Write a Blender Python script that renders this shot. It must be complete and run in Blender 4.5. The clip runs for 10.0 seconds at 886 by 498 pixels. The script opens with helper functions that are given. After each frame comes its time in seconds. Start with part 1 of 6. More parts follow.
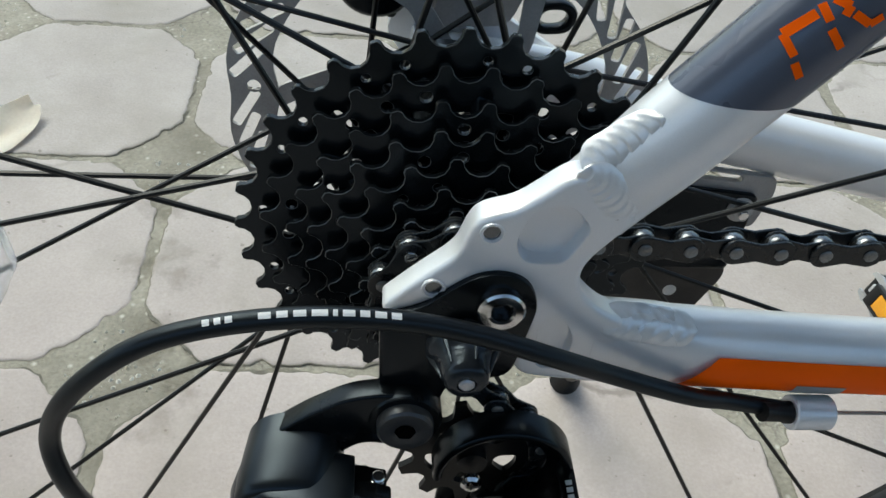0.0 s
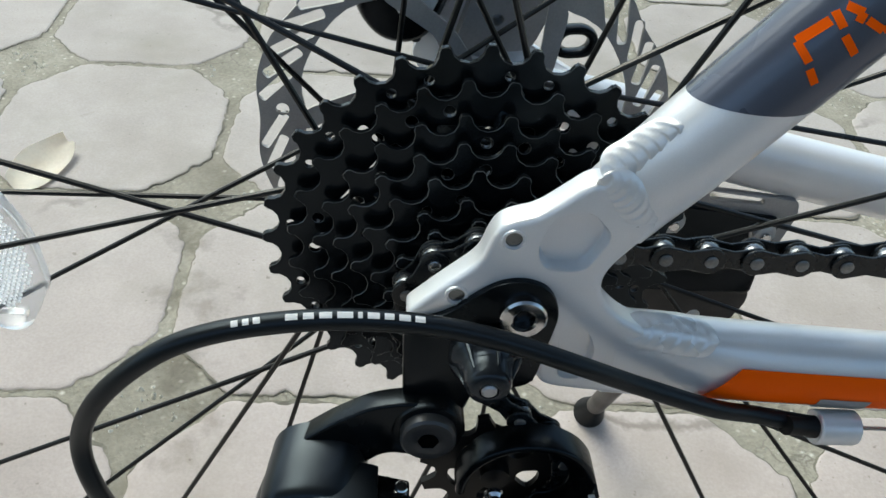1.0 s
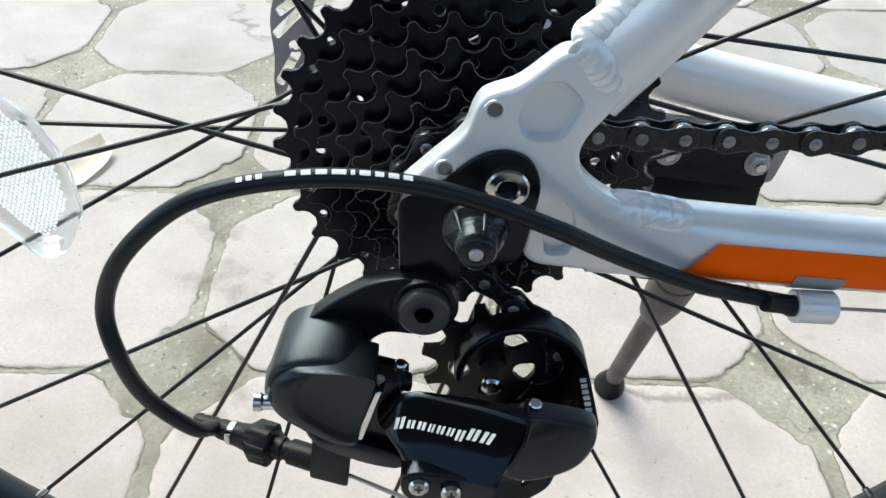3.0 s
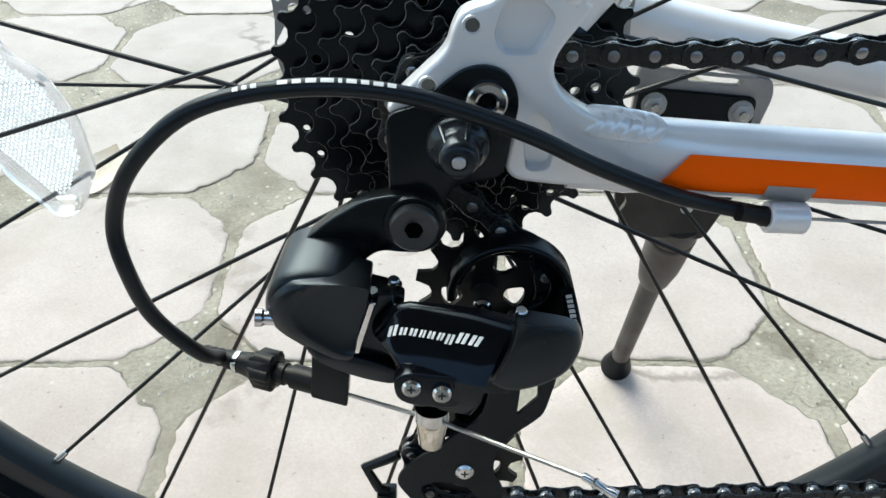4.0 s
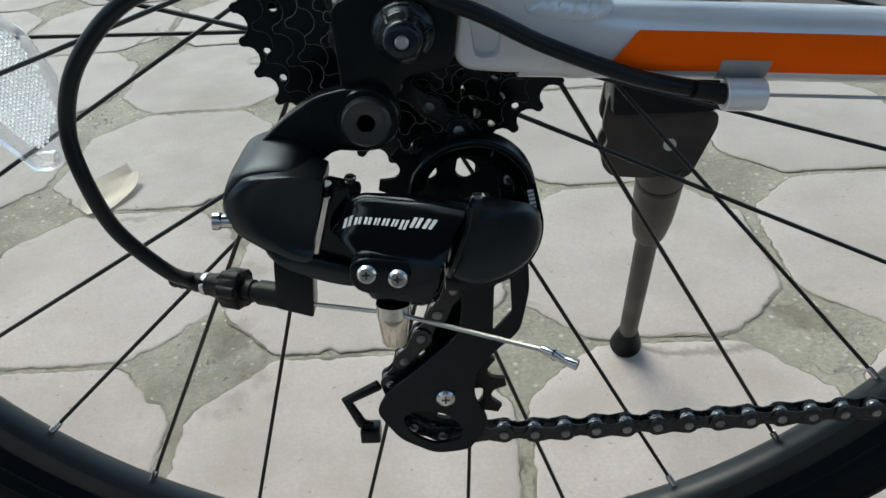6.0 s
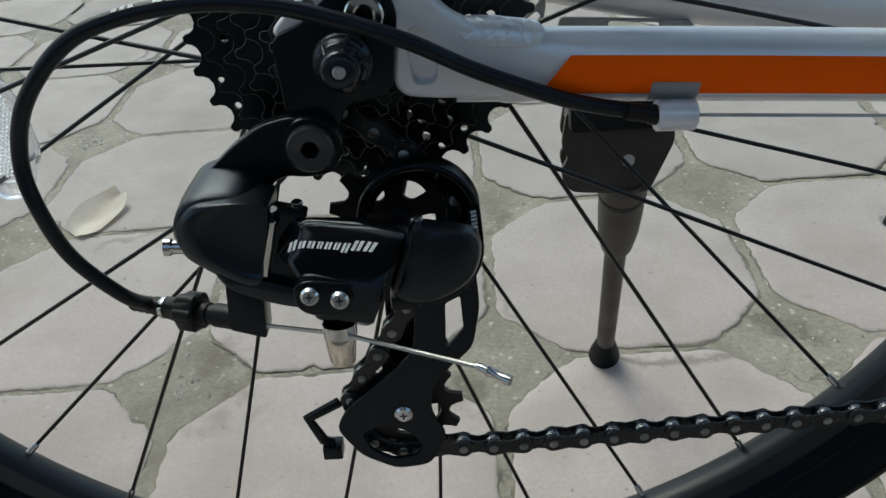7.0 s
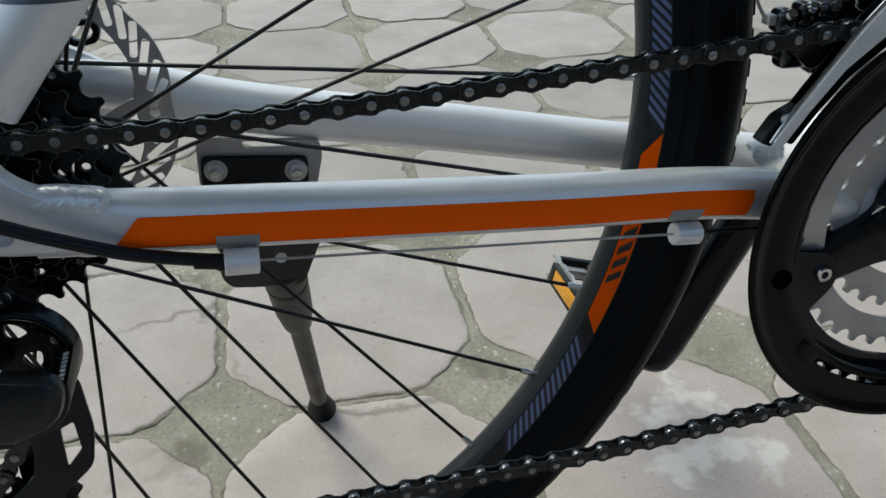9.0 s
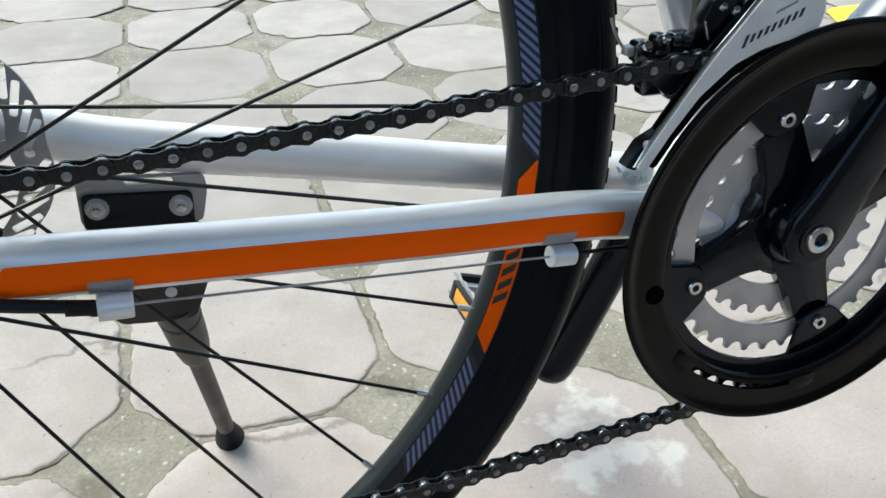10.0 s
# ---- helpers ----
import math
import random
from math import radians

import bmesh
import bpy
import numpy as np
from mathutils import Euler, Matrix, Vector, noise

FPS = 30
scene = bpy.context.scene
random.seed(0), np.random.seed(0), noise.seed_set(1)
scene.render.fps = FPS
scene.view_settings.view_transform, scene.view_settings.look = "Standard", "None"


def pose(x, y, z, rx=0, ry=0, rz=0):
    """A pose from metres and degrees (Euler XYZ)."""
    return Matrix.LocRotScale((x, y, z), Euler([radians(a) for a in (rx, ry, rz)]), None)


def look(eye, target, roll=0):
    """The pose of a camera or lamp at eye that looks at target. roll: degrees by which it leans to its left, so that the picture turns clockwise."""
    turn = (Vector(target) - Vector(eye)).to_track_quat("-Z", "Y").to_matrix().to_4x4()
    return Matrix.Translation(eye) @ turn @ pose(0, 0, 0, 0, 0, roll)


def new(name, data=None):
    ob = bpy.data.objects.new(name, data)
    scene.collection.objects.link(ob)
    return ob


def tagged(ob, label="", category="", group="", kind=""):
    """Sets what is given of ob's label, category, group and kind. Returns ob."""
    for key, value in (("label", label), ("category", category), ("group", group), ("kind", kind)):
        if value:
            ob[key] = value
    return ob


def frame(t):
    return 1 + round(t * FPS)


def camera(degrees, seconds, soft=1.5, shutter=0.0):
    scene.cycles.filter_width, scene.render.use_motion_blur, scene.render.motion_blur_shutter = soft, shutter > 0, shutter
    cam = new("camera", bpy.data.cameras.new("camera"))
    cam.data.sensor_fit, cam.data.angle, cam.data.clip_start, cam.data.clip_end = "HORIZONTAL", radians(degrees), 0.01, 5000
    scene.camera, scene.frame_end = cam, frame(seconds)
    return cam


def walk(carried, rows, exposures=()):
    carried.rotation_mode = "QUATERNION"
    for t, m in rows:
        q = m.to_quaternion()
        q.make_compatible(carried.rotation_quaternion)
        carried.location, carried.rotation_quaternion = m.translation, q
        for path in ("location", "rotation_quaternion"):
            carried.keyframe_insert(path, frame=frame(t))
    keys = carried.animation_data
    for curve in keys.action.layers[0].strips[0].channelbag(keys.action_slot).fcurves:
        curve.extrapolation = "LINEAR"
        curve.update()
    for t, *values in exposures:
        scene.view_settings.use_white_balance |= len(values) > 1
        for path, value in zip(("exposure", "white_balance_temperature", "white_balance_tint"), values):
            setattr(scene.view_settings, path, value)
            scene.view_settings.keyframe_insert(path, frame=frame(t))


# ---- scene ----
cam = camera(55.7, 10.0)
# seconds, place in metres, turn in degrees
PATH = [
    (0.0, -0.0264, -0.2164, 0.5315, 45.75, -4.85, -2.70),
    (0.5, -0.0264, -0.2259, 0.5289, 47.39, -3.92, -2.00),
    (1.0, -0.0263, -0.2257, 0.5279, 48.60, -3.83, -1.43),
    (1.5, -0.0265, -0.2262, 0.5246, 49.01, -3.99, -1.36),
    (2.0, -0.0243, -0.2339, 0.5184, 48.81, -3.46, -1.03),
    (2.5, -0.0185, -0.2498, 0.5121, 49.46, -2.46, -0.37),
    (4.0, -0.0043, -0.3012, 0.4890, 52.83, 0.26, -0.09),
    (4.5, 0.0019, -0.3139, 0.4699, 53.19, 1.54, 0.07),
    (5.0, 0.0085, -0.3180, 0.4558, 53.79, 2.59, 0.01),
    (5.5, 0.0138, -0.3229, 0.4467, 54.99, 3.25, -0.15),
    (7.0, 0.0378, -0.3337, 0.4526, 56.77, 4.84, -0.49),
    (7.5, 0.0598, -0.3343, 0.4781, 56.73, 3.42, -2.72),
    (8.0, 0.0854, -0.3398, 0.5017, 56.22, 1.73, -5.34),
    (8.5, 0.1160, -0.3507, 0.5040, 56.42, 0.67, -9.10),
    (9.0, 0.1279, -0.3545, 0.5114, 56.72, 0.46, -12.18),
    (9.5, 0.1396, -0.3569, 0.5174, 57.21, -0.24, -14.93),
    (10.0, 0.1471, -0.3608, 0.5241, 57.25, -0.34, -17.68),
]
EXPOSURES = [(0.0, 0.38, 6620, -5.0), (1.0, 0.47, 6620, -5.0), (1.5, 0.47, 6620, -5.0), (2.0, 0.55, 6590, -5.0), (2.5, 0.98, 6570, -4.5), (4.0, 0.99, 6570, -4.5), (5.0, 0.86, 6560, -4.5), (5.5, 0.58, 6560, -4.5),
             (7.0, -0.05, 6570, -4.5), (7.5, 0.56, 6570, -4.5), (8.0, 0.06, 6660, -4.0), (8.5, 0.04, 6700, -3.5), (9.0, 0.07, 6690, -3.5), (9.5, 0.33, 6670, -4.0), (10.0, 0.74, 6630, -4.0)]
walk(cam, [(t, pose(x, y, z, rx, ry, rz)) for t, x, y, z, rx, ry, rz in PATH], EXPOSURES)

# daylight from a bright hazy sky, with the sun high and soft
world = bpy.data.worlds.new("sky")
scene.world = world
world.use_nodes = True
sky = world.node_tree.nodes.new("ShaderNodeTexSky")
sky.sky_type, sky.sun_disc = "NISHITA", False
sky.sun_elevation, sky.sun_rotation = radians(58), radians(-42)
sky.dust_density = 3.0
backing = world.node_tree.nodes["Background"]
backing.inputs["Strength"].default_value = 0.2
world.node_tree.links.new(sky.outputs["Color"], backing.inputs["Color"])
sun = new("sun", bpy.data.lights.new("sun", "SUN"))
sun.data.energy, sun.data.angle, sun.data.color = 1.6, radians(38), (1.0, 0.99, 0.98)
sun.matrix_world = look((-1.00, 1.25, 2.3), (0.05, 0.1, 0.0))


def plaster(name, one, two):
    m = bpy.data.materials.new(name)
    m.use_nodes = True
    n = m.node_tree.nodes
    noise_ = n.new("ShaderNodeTexNoise")
    noise_.inputs["Scale"].default_value = 6.0
    mixed = n.new("ShaderNodeMix")
    mixed.data_type = "RGBA"
    mixed.inputs["A"].default_value, mixed.inputs["B"].default_value = (*one, 1), (*two, 1)
    m.node_tree.links.new(noise_.outputs["Fac"], mixed.inputs["Factor"])
    m.node_tree.links.new(mixed.outputs["Result"], n["Principled BSDF"].inputs["Base Color"])
    n["Principled BSDF"].inputs["Roughness"].default_value = 0.9
    return m


def light_blockers():
    """Unseen wall and dark roof slab, added to dim reflections from behind the camera."""
    pale = plaster("grey_blocker", (0.20, 0.195, 0.19), (0.15, 0.146, 0.142))
    dark = plaster("dark_blocker", (0.05, 0.048, 0.046), (0.09, 0.085, 0.08))
    for name, at, size, m, label in (("wall_south", (0.2, -1.60, 0.50), (9.0, 0.2, 1.0), pale, "unseen low grey wall added to darken reflections"),
                                     ("ceiling", (0.2, -0.84, 2.66), (9.0, 1.72, 0.12), dark, "unseen dark slab added overhead to cut the light")):
        bm = bmesh.new()
        bmesh.ops.create_cube(bm, size=1.0, matrix=pose(*at) @ Matrix.Diagonal((*size, 1)))
        me = bpy.data.meshes.new(name)
        bm.to_mesh(me)
        bm.free()
        me.materials.append(m)
        tagged(new(name, me), label, name.split("_")[0], kind="structure")


light_blockers()

# ---- materials ----
def mat(name, color, rough=0.5, metal=0.0, vary=0.12, grain=900.0, bump=0.0, second=None, big=40.0, rough_vary=0.12,
        coat=0.0, sheen_spec=0.5, tint=(1, 1, 1)):
    """A surface whose colour, gloss and relief change at two scales; lengths are metres."""
    m = bpy.data.materials.new(name)
    m.use_nodes = True
    nt = m.node_tree
    n, link = nt.nodes, nt.links.new
    b = n["Principled BSDF"]
    co = n.new("ShaderNodeTexCoord")
    info = n.new("ShaderNodeObjectInfo")
    add = n.new("ShaderNodeVectorMath")
    add.operation = "MULTIPLY_ADD"
    link(info.outputs["Random"], add.inputs[0])
    add.inputs[1].default_value = (7.3, 3.1, 5.7)
    link(co.outputs["Object"], add.inputs[2])
    fine, broad = n.new("ShaderNodeTexNoise"), n.new("ShaderNodeTexNoise")
    for t, s, d in ((fine, grain, 3.0), (broad, big, 4.0)):
        t.inputs["Scale"].default_value, t.inputs["Detail"].default_value = s, d
        link(add.outputs[0], t.inputs["Vector"])
    mix = n.new("ShaderNodeMix")
    mix.data_type = "RGBA"
    other = second or tuple(c * (1 - 2.2 * vary) for c in color)
    mix.inputs["A"].default_value = (*color, 1)
    mix.inputs["B"].default_value = (*other, 1)
    ramp = n.new("ShaderNodeMapRange")
    ramp.inputs["From Min"].default_value, ramp.inputs["From Max"].default_value = 0.35, 0.7
    link(broad.outputs["Fac"], ramp.inputs["Value"])
    link(ramp.outputs[0], mix.inputs["Factor"])
    speck = n.new("ShaderNodeMix")
    speck.data_type, speck.blend_type = "RGBA", "MULTIPLY"
    speck.inputs["Factor"].default_value = min(1.0, vary * 3)
    link(mix.outputs["Result"], speck.inputs["A"])
    tone = n.new("ShaderNodeMapRange")
    tone.inputs["From Min"].default_value, tone.inputs["From Max"].default_value = 0.3, 0.7
    tone.inputs["To Min"].default_value, tone.inputs["To Max"].default_value = 0.72, 1.12
    link(fine.outputs["Fac"], tone.inputs["Value"])
    link(tone.outputs[0], speck.inputs["B"])
    link(speck.outputs["Result"], b.inputs["Base Color"])
    rr = n.new("ShaderNodeMapRange")
    rr.inputs["To Min"].default_value = max(0.03, rough - rough_vary)
    rr.inputs["To Max"].default_value = min(1.0, rough + rough_vary)
    link(broad.outputs["Fac"], rr.inputs["Value"])
    link(rr.outputs[0], b.inputs["Roughness"])
    b.inputs["Metallic"].default_value = metal
    b.inputs["Coat Weight"].default_value = coat
    b.inputs["Specular IOR Level"].default_value = sheen_spec
    b.inputs["Specular Tint"].default_value = (*tint, 1)
    if bump:
        bp = n.new("ShaderNodeBump")
        bp.inputs["Strength"].default_value = 0.6
        bp.inputs["Distance"].default_value = bump
        link(fine.outputs["Fac"], bp.inputs["Height"])
        link(bp.outputs["Normal"], b.inputs["Normal"])
    return m


# specular tint: blue sky reflection put into the black surfaces' own colour
SKYTINT = (0.72, 0.86, 1.0)
SILVER = mat("silver_paint", (0.80, 0.808, 0.83), 0.34, 0.30, 0.03, 2500, 0.00003, rough_vary=0.02, coat=0.5)
WELD = mat("painted_weld", (0.80, 0.808, 0.825), 0.30, 0.34, 0.04, 1500, 0.00004, coat=0.5)
NAVY = mat("navy_paint", (0.072, 0.086, 0.124), 0.3, 0.2, 0.06, 2500, 0.00002, coat=0.4)
ORANGE = mat("orange_vinyl", (1.0, 0.122, 0.0008), 0.45, 0.0, 0.02, 1500, 0.00002, sheen_spec=0.08)
GREYMARK = mat("grey_vinyl", (0.30, 0.30, 0.30), 0.4, 0.0, 0.05, 1500)
BLACKSTEEL = mat("black_steel", (0.0026, 0.0034, 0.0040), 0.22, 0.0, 0.25, 700, 0.00004, (0.005, 0.006, 0.0066), 120, 0.1, sheen_spec=0.32, tint=SKYTINT)
BLACKPAINT = mat("black_paint", (0.0028, 0.0035, 0.0040), 0.25, 0.0, 0.2, 900, 0.00003, (0.005, 0.0056, 0.0062), 90, 0.08, sheen_spec=0.26, tint=SKYTINT)
BLACKGLOSS = mat("black_gloss", (0.003, 0.0035, 0.005), 0.12, 0.0, 0.15, 900, 0.00001, None, 90, 0.04, sheen_spec=0.28, tint=SKYTINT)
# worn tooth edges, made lighter: their thin glints are put into the colour too
WORNGLINT = mat("worn_glint_edge", (0.15, 0.155, 0.16), 0.34, 0.6, 0.3, 600, 0.00003, (0.008, 0.009, 0.010), 90)
# near black: the shade inside holes put into the colour
HOLESHADE = mat("hole_shade", (0.0012, 0.0012, 0.0012), 0.9, 0.0, 0.1, 900, sheen_spec=0.02)
GUARDBLACK = mat("gloss_black_plastic", (0.0022, 0.0021, 0.0020), 0.13, 0.0, 0.15, 900, 0.00001, None, 60, 0.05, sheen_spec=0.14)
SATINBLACK = mat("satin_black_paint", (0.0026, 0.0036, 0.0048), 0.30, 0.0, 0.2, 1400, 0.00002, (0.0040, 0.0052, 0.0068), 90, 0.05, sheen_spec=0.46, tint=SKYTINT)
BOLTSTEEL = mat("dark_bolt_steel", (0.055, 0.058, 0.063), 0.36, 0.5, 0.15, 1200, 0.00004)
BLACKPLASTIC = mat("black_plastic", (0.005, 0.005, 0.0055), 0.42, 0.0, 0.2, 1200, 0.00008, (0.009, 0.009, 0.009), 80, sheen_spec=0.25)
SMOKE = mat("smoked_plastic", (0.011, 0.013, 0.016), 0.16, 0.0, 0.2, 500, 0.00005, (0.020, 0.023, 0.027), 90, sheen_spec=0.34, tint=SKYTINT)
RUBBER = mat("tyre_rubber", (0.0028, 0.0042, 0.0056), 0.50, 0.0, 0.25, 500, 0.0002, (0.0055, 0.0068, 0.0080), 60, sheen_spec=0.12, tint=SKYTINT)
HOUSING = mat("cable_housing", (0.007, 0.0075, 0.008), 0.36, 0.0, 0.15, 1800, 0.00003, sheen_spec=0.35, tint=SKYTINT)
CHAINPLATE = mat("blued_chain_steel", (0.008, 0.0105, 0.012), 0.28, 0.25, 0.25, 900, 0.00005, (0.016, 0.018, 0.020), 300)
CHAINROLLER = mat("chain_roller_steel", (0.22, 0.235, 0.25), 0.24, 0.9, 0.2, 900, 0.00003)
GUNMETAL = mat("dark_plated_steel", (0.10, 0.106, 0.112), 0.20, 0.9, 0.15, 900, 0.00003)
PINHEAD = mat("pin_steel", (0.34, 0.34, 0.34), 0.30, 0.85, 0.25, 1500, 0.00005)
CHROME = mat("zinc_chrome", (0.70, 0.71, 0.72), 0.16, 1.0, 0.08, 900, 0.00002, (0.5, 0.5, 0.5), 200, 0.06)
BRASSY = mat("nickel_nut", (0.72, 0.68, 0.6), 0.12, 1.0, 0.08, 900, 0.0, (0.62, 0.5, 0.33), 120, 0.05)
ROTORSTEEL = mat("brushed_rotor_steel", (0.44, 0.425, 0.41), 0.45, 0.2, 0.12, 1400, 0.00004, (0.34, 0.325, 0.315), 60)
ALLOY = mat("grey_alloy", (0.50, 0.50, 0.51), 0.36, 0.55, 0.1, 900, 0.00003)
RIMBLACK = mat("black_rim", (0.013, 0.018, 0.023), 0.34, 0.0, 0.12, 900, 0.00004, sheen_spec=0.28)
SPOKE = mat("black_spoke", (0.006, 0.0065, 0.007), 0.32, 0.0, 0.15, 900, sheen_spec=0.4)
BLUEMARK = mat("blue_grey_vinyl", (0.18, 0.24, 0.44), 0.45, 0.0, 0.06, 900)
NAVYMARK = mat("dark_navy_vinyl", (0.016, 0.018, 0.035), 0.45, 0.0, 0.1, 900)
WHITEMARK = mat("white_print", (0.72, 0.72, 0.72), 0.5, 0.0, 0.04, 900)
DARKPRINT = mat("dark_print", (0.02, 0.02, 0.022), 0.5)
# frame silver made greyer: the mount plate's shade put into the colour
SHADEDSILVER = mat("shaded_silver_paint", (0.40, 0.385, 0.375), 0.45, 0.1, 0.12, 1500, 0.00006)
STAND = mat("grey_stand_paint", (0.088, 0.079, 0.073), 0.45, 0.0, 0.15, 1500, 0.0001, sheen_spec=0.18)
AMBER = mat("amber_reflector", (0.62, 0.27, 0.012), 0.25, 0.0, 0.1, 600, 0.0003)
LEAF = mat("dry_leaf", (0.88, 0.84, 0.76), 0.7, 0.0, 0.06, 300, 0.0004, (0.84, 0.77, 0.67), 30)
YELLOW = mat("yellow_plastic", (0.90, 0.76, 0.01), 0.4)
CREAM = mat("cream_plastic", (0.88, 0.85, 0.52), 0.4)
STRANDS = mat("steel_cable", (0.5, 0.5, 0.49), 0.35, 0.9, 0.15, 2500, 0.0001)


def clear_plastic():
    m = bpy.data.materials.new("clear_prismatic_plastic")
    m.use_nodes = True
    nt = m.node_tree
    b = nt.nodes["Principled BSDF"]
    b.inputs["Base Color"].default_value = (0.96, 0.965, 0.98, 1)
    b.inputs["Roughness"].default_value = 0.16
    b.inputs["IOR"].default_value = 1.18
    b.inputs["Transmission Weight"].default_value = 0.80
    return m


PRESSED = mat("pressed_bright_steel", (0.78, 0.785, 0.79), 0.34, 0.25, 0.08, 1200, 0.00003)
PALEMARK = mat("pale_print", (0.55, 0.55, 0.55), 0.5, 0.0, 0.04, 900)

CLEAR = clear_plastic()


def prism_plastic():
    """Frosted prisms: they pass daylight on as well as throw it back."""
    m = bpy.data.materials.new("sparkling_prism_plastic")
    m.use_nodes = True
    nt = m.node_tree
    n, link = nt.nodes, nt.links.new
    white = n.new("ShaderNodeBsdfDiffuse")
    white.inputs["Color"].default_value = (0.92, 0.93, 0.95, 1)
    through_ = n.new("ShaderNodeBsdfTranslucent")
    through_.inputs["Color"].default_value = (0.95, 0.96, 0.98, 1)
    shine = n.new("ShaderNodeBsdfGlossy")
    shine.inputs["Roughness"].default_value = 0.12
    clear = n.new("ShaderNodeBsdfTransparent")
    two_, three, four = n.new("ShaderNodeMixShader"), n.new("ShaderNodeMixShader"), n.new("ShaderNodeMixShader")
    two_.inputs[0].default_value, three.inputs[0].default_value, four.inputs[0].default_value = 0.80, 0.05, 0.05
    link(white.outputs[0], two_.inputs[1])
    link(through_.outputs[0], two_.inputs[2])
    link(two_.outputs[0], three.inputs[1])
    link(shine.outputs[0], three.inputs[2])
    link(three.outputs[0], four.inputs[1])
    link(clear.outputs[0], four.inputs[2])
    link(four.outputs[0], n["Material Output"].inputs["Surface"])
    return m


PRISM = prism_plastic()


def paver_mat(name, color, other, stain, scale, bump, pebble=0.0, crack=0.0, joined=False):
    """Weathered concrete: broad blotches, stains, fine sand grain and, for the infill, small pebbles."""
    m = mat(name, color, 0.85, 0.0, 0.24 if pebble else 0.11, 420 if not pebble else 260, bump, other, scale, 0.08)
    nt = m.node_tree
    n, link = nt.nodes, nt.links.new
    b = n["Principled BSDF"]
    src = b.inputs["Base Color"].links[0].from_socket
    vec = next(x for x in n if x.bl_idname == "ShaderNodeVectorMath")
    spots = n.new("ShaderNodeTexNoise")
    spots.inputs["Scale"].default_value, spots.inputs["Detail"].default_value = 9.0, 8.0
    spots.inputs["Roughness"].default_value = 0.65
    link(vec.outputs[0], spots.inputs["Vector"])
    lim = n.new("ShaderNodeMapRange")
    lim.inputs["From Min"].default_value, lim.inputs["From Max"].default_value = 0.52, 0.72
    lim.inputs["To Max"].default_value = 0.75
    link(spots.outputs["Fac"], lim.inputs["Value"])
    mix = n.new("ShaderNodeMix")
    mix.data_type = "RGBA"
    link(lim.outputs[0], mix.inputs["Factor"])
    link(src, mix.inputs["A"])
    mix.inputs["B"].default_value = (*stain, 1)
    out = mix.outputs["Result"]
    # each stone has its own tone
    info = next(x for x in n if x.bl_idname == "ShaderNodeObjectInfo")
    hue = n.new("ShaderNodeMapRange")
    hue.inputs["To Min"].default_value, hue.inputs["To Max"].default_value = 0.86, 1.08
    link(n.new("ShaderNodeNewGeometry").outputs["Random Per Island"] if joined else info.outputs["Random"], hue.inputs["Value"])
    mul = n.new("ShaderNodeMix")
    mul.data_type, mul.blend_type = "RGBA", "MULTIPLY"
    mul.inputs["Factor"].default_value = 1.0
    link(out, mul.inputs["A"])
    link(hue.outputs[0], mul.inputs["B"])
    out = mul.outputs["Result"]
    if pebble:
        vor = n.new("ShaderNodeTexVoronoi")
        vor.inputs["Scale"].default_value = 150.0
        vor.inputs["Randomness"].default_value = 1.0
        link(vec.outputs[0], vor.inputs["Vector"])
        cut = n.new("ShaderNodeMapRange")
        cut.inputs["From Min"].default_value, cut.inputs["From Max"].default_value = 0.42, 0.10
        link(vor.outputs["Distance"], cut.inputs["Value"])
        sep = n.new("ShaderNodeSeparateColor")
        link(vor.outputs["Color"], sep.inputs[0])
        pick = n.new("ShaderNodeMath")
        pick.operation = "GREATER_THAN"
        pick.inputs[1].default_value = 1.0 - pebble
        link(sep.outputs[0], pick.inputs[0])
        both = n.new("ShaderNodeMath")
        both.operation = "MULTIPLY"
        link(cut.outputs[0], both.inputs[0])
        link(pick.outputs[0], both.inputs[1])
        peb = n.new("ShaderNodeMix")
        peb.data_type = "RGBA"
        link(both.outputs[0], peb.inputs["Factor"])
        link(out, peb.inputs["A"])
        peb.inputs["B"].default_value = (0.46, 0.44, 0.385, 1)
        out = peb.outputs["Result"]
    if crack:
        # thin wandering cracks, broken up into short lengths
        wob = n.new("ShaderNodeTexNoise")
        wob.inputs["Scale"].default_value, wob.inputs["Detail"].default_value = 22.0, 5.0
        link(vec.outputs[0], wob.inputs["Vector"])
        bend = n.new("ShaderNodeVectorMath")
        bend.operation = "MULTIPLY_ADD"
        link(wob.outputs["Color"], bend.inputs[0])
        bend.inputs[1].default_value = (0.09, 0.09, 0.09)
        link(vec.outputs[0], bend.inputs[2])
        net = n.new("ShaderNodeTexVoronoi")
        net.feature = "DISTANCE_TO_EDGE"
        net.inputs["Scale"].default_value = crack
        link(bend.outputs[0], net.inputs["Vector"])
        thin = n.new("ShaderNodeMapRange")
        thin.inputs["From Min"].default_value, thin.inputs["From Max"].default_value = 0.016, 0.004
        link(net.outputs["Distance"], thin.inputs["Value"])
        gate = n.new("ShaderNodeTexNoise")
        gate.inputs["Scale"].default_value = 6.0
        link(vec.outputs[0], gate.inputs["Vector"])
        open_ = n.new("ShaderNodeMapRange")
        open_.inputs["From Min"].default_value, open_.inputs["From Max"].default_value = 0.56, 0.64
        open_.inputs["To Max"].default_value = 0.55
        link(gate.outputs["Fac"], open_.inputs["Value"])
        amount = n.new("ShaderNodeMath")
        amount.operation = "MULTIPLY"
        link(thin.outputs[0], amount.inputs[0])
        link(open_.outputs[0], amount.inputs[1])
        line = n.new("ShaderNodeMix")
        line.data_type = "RGBA"
        link(amount.outputs[0], line.inputs["Factor"])
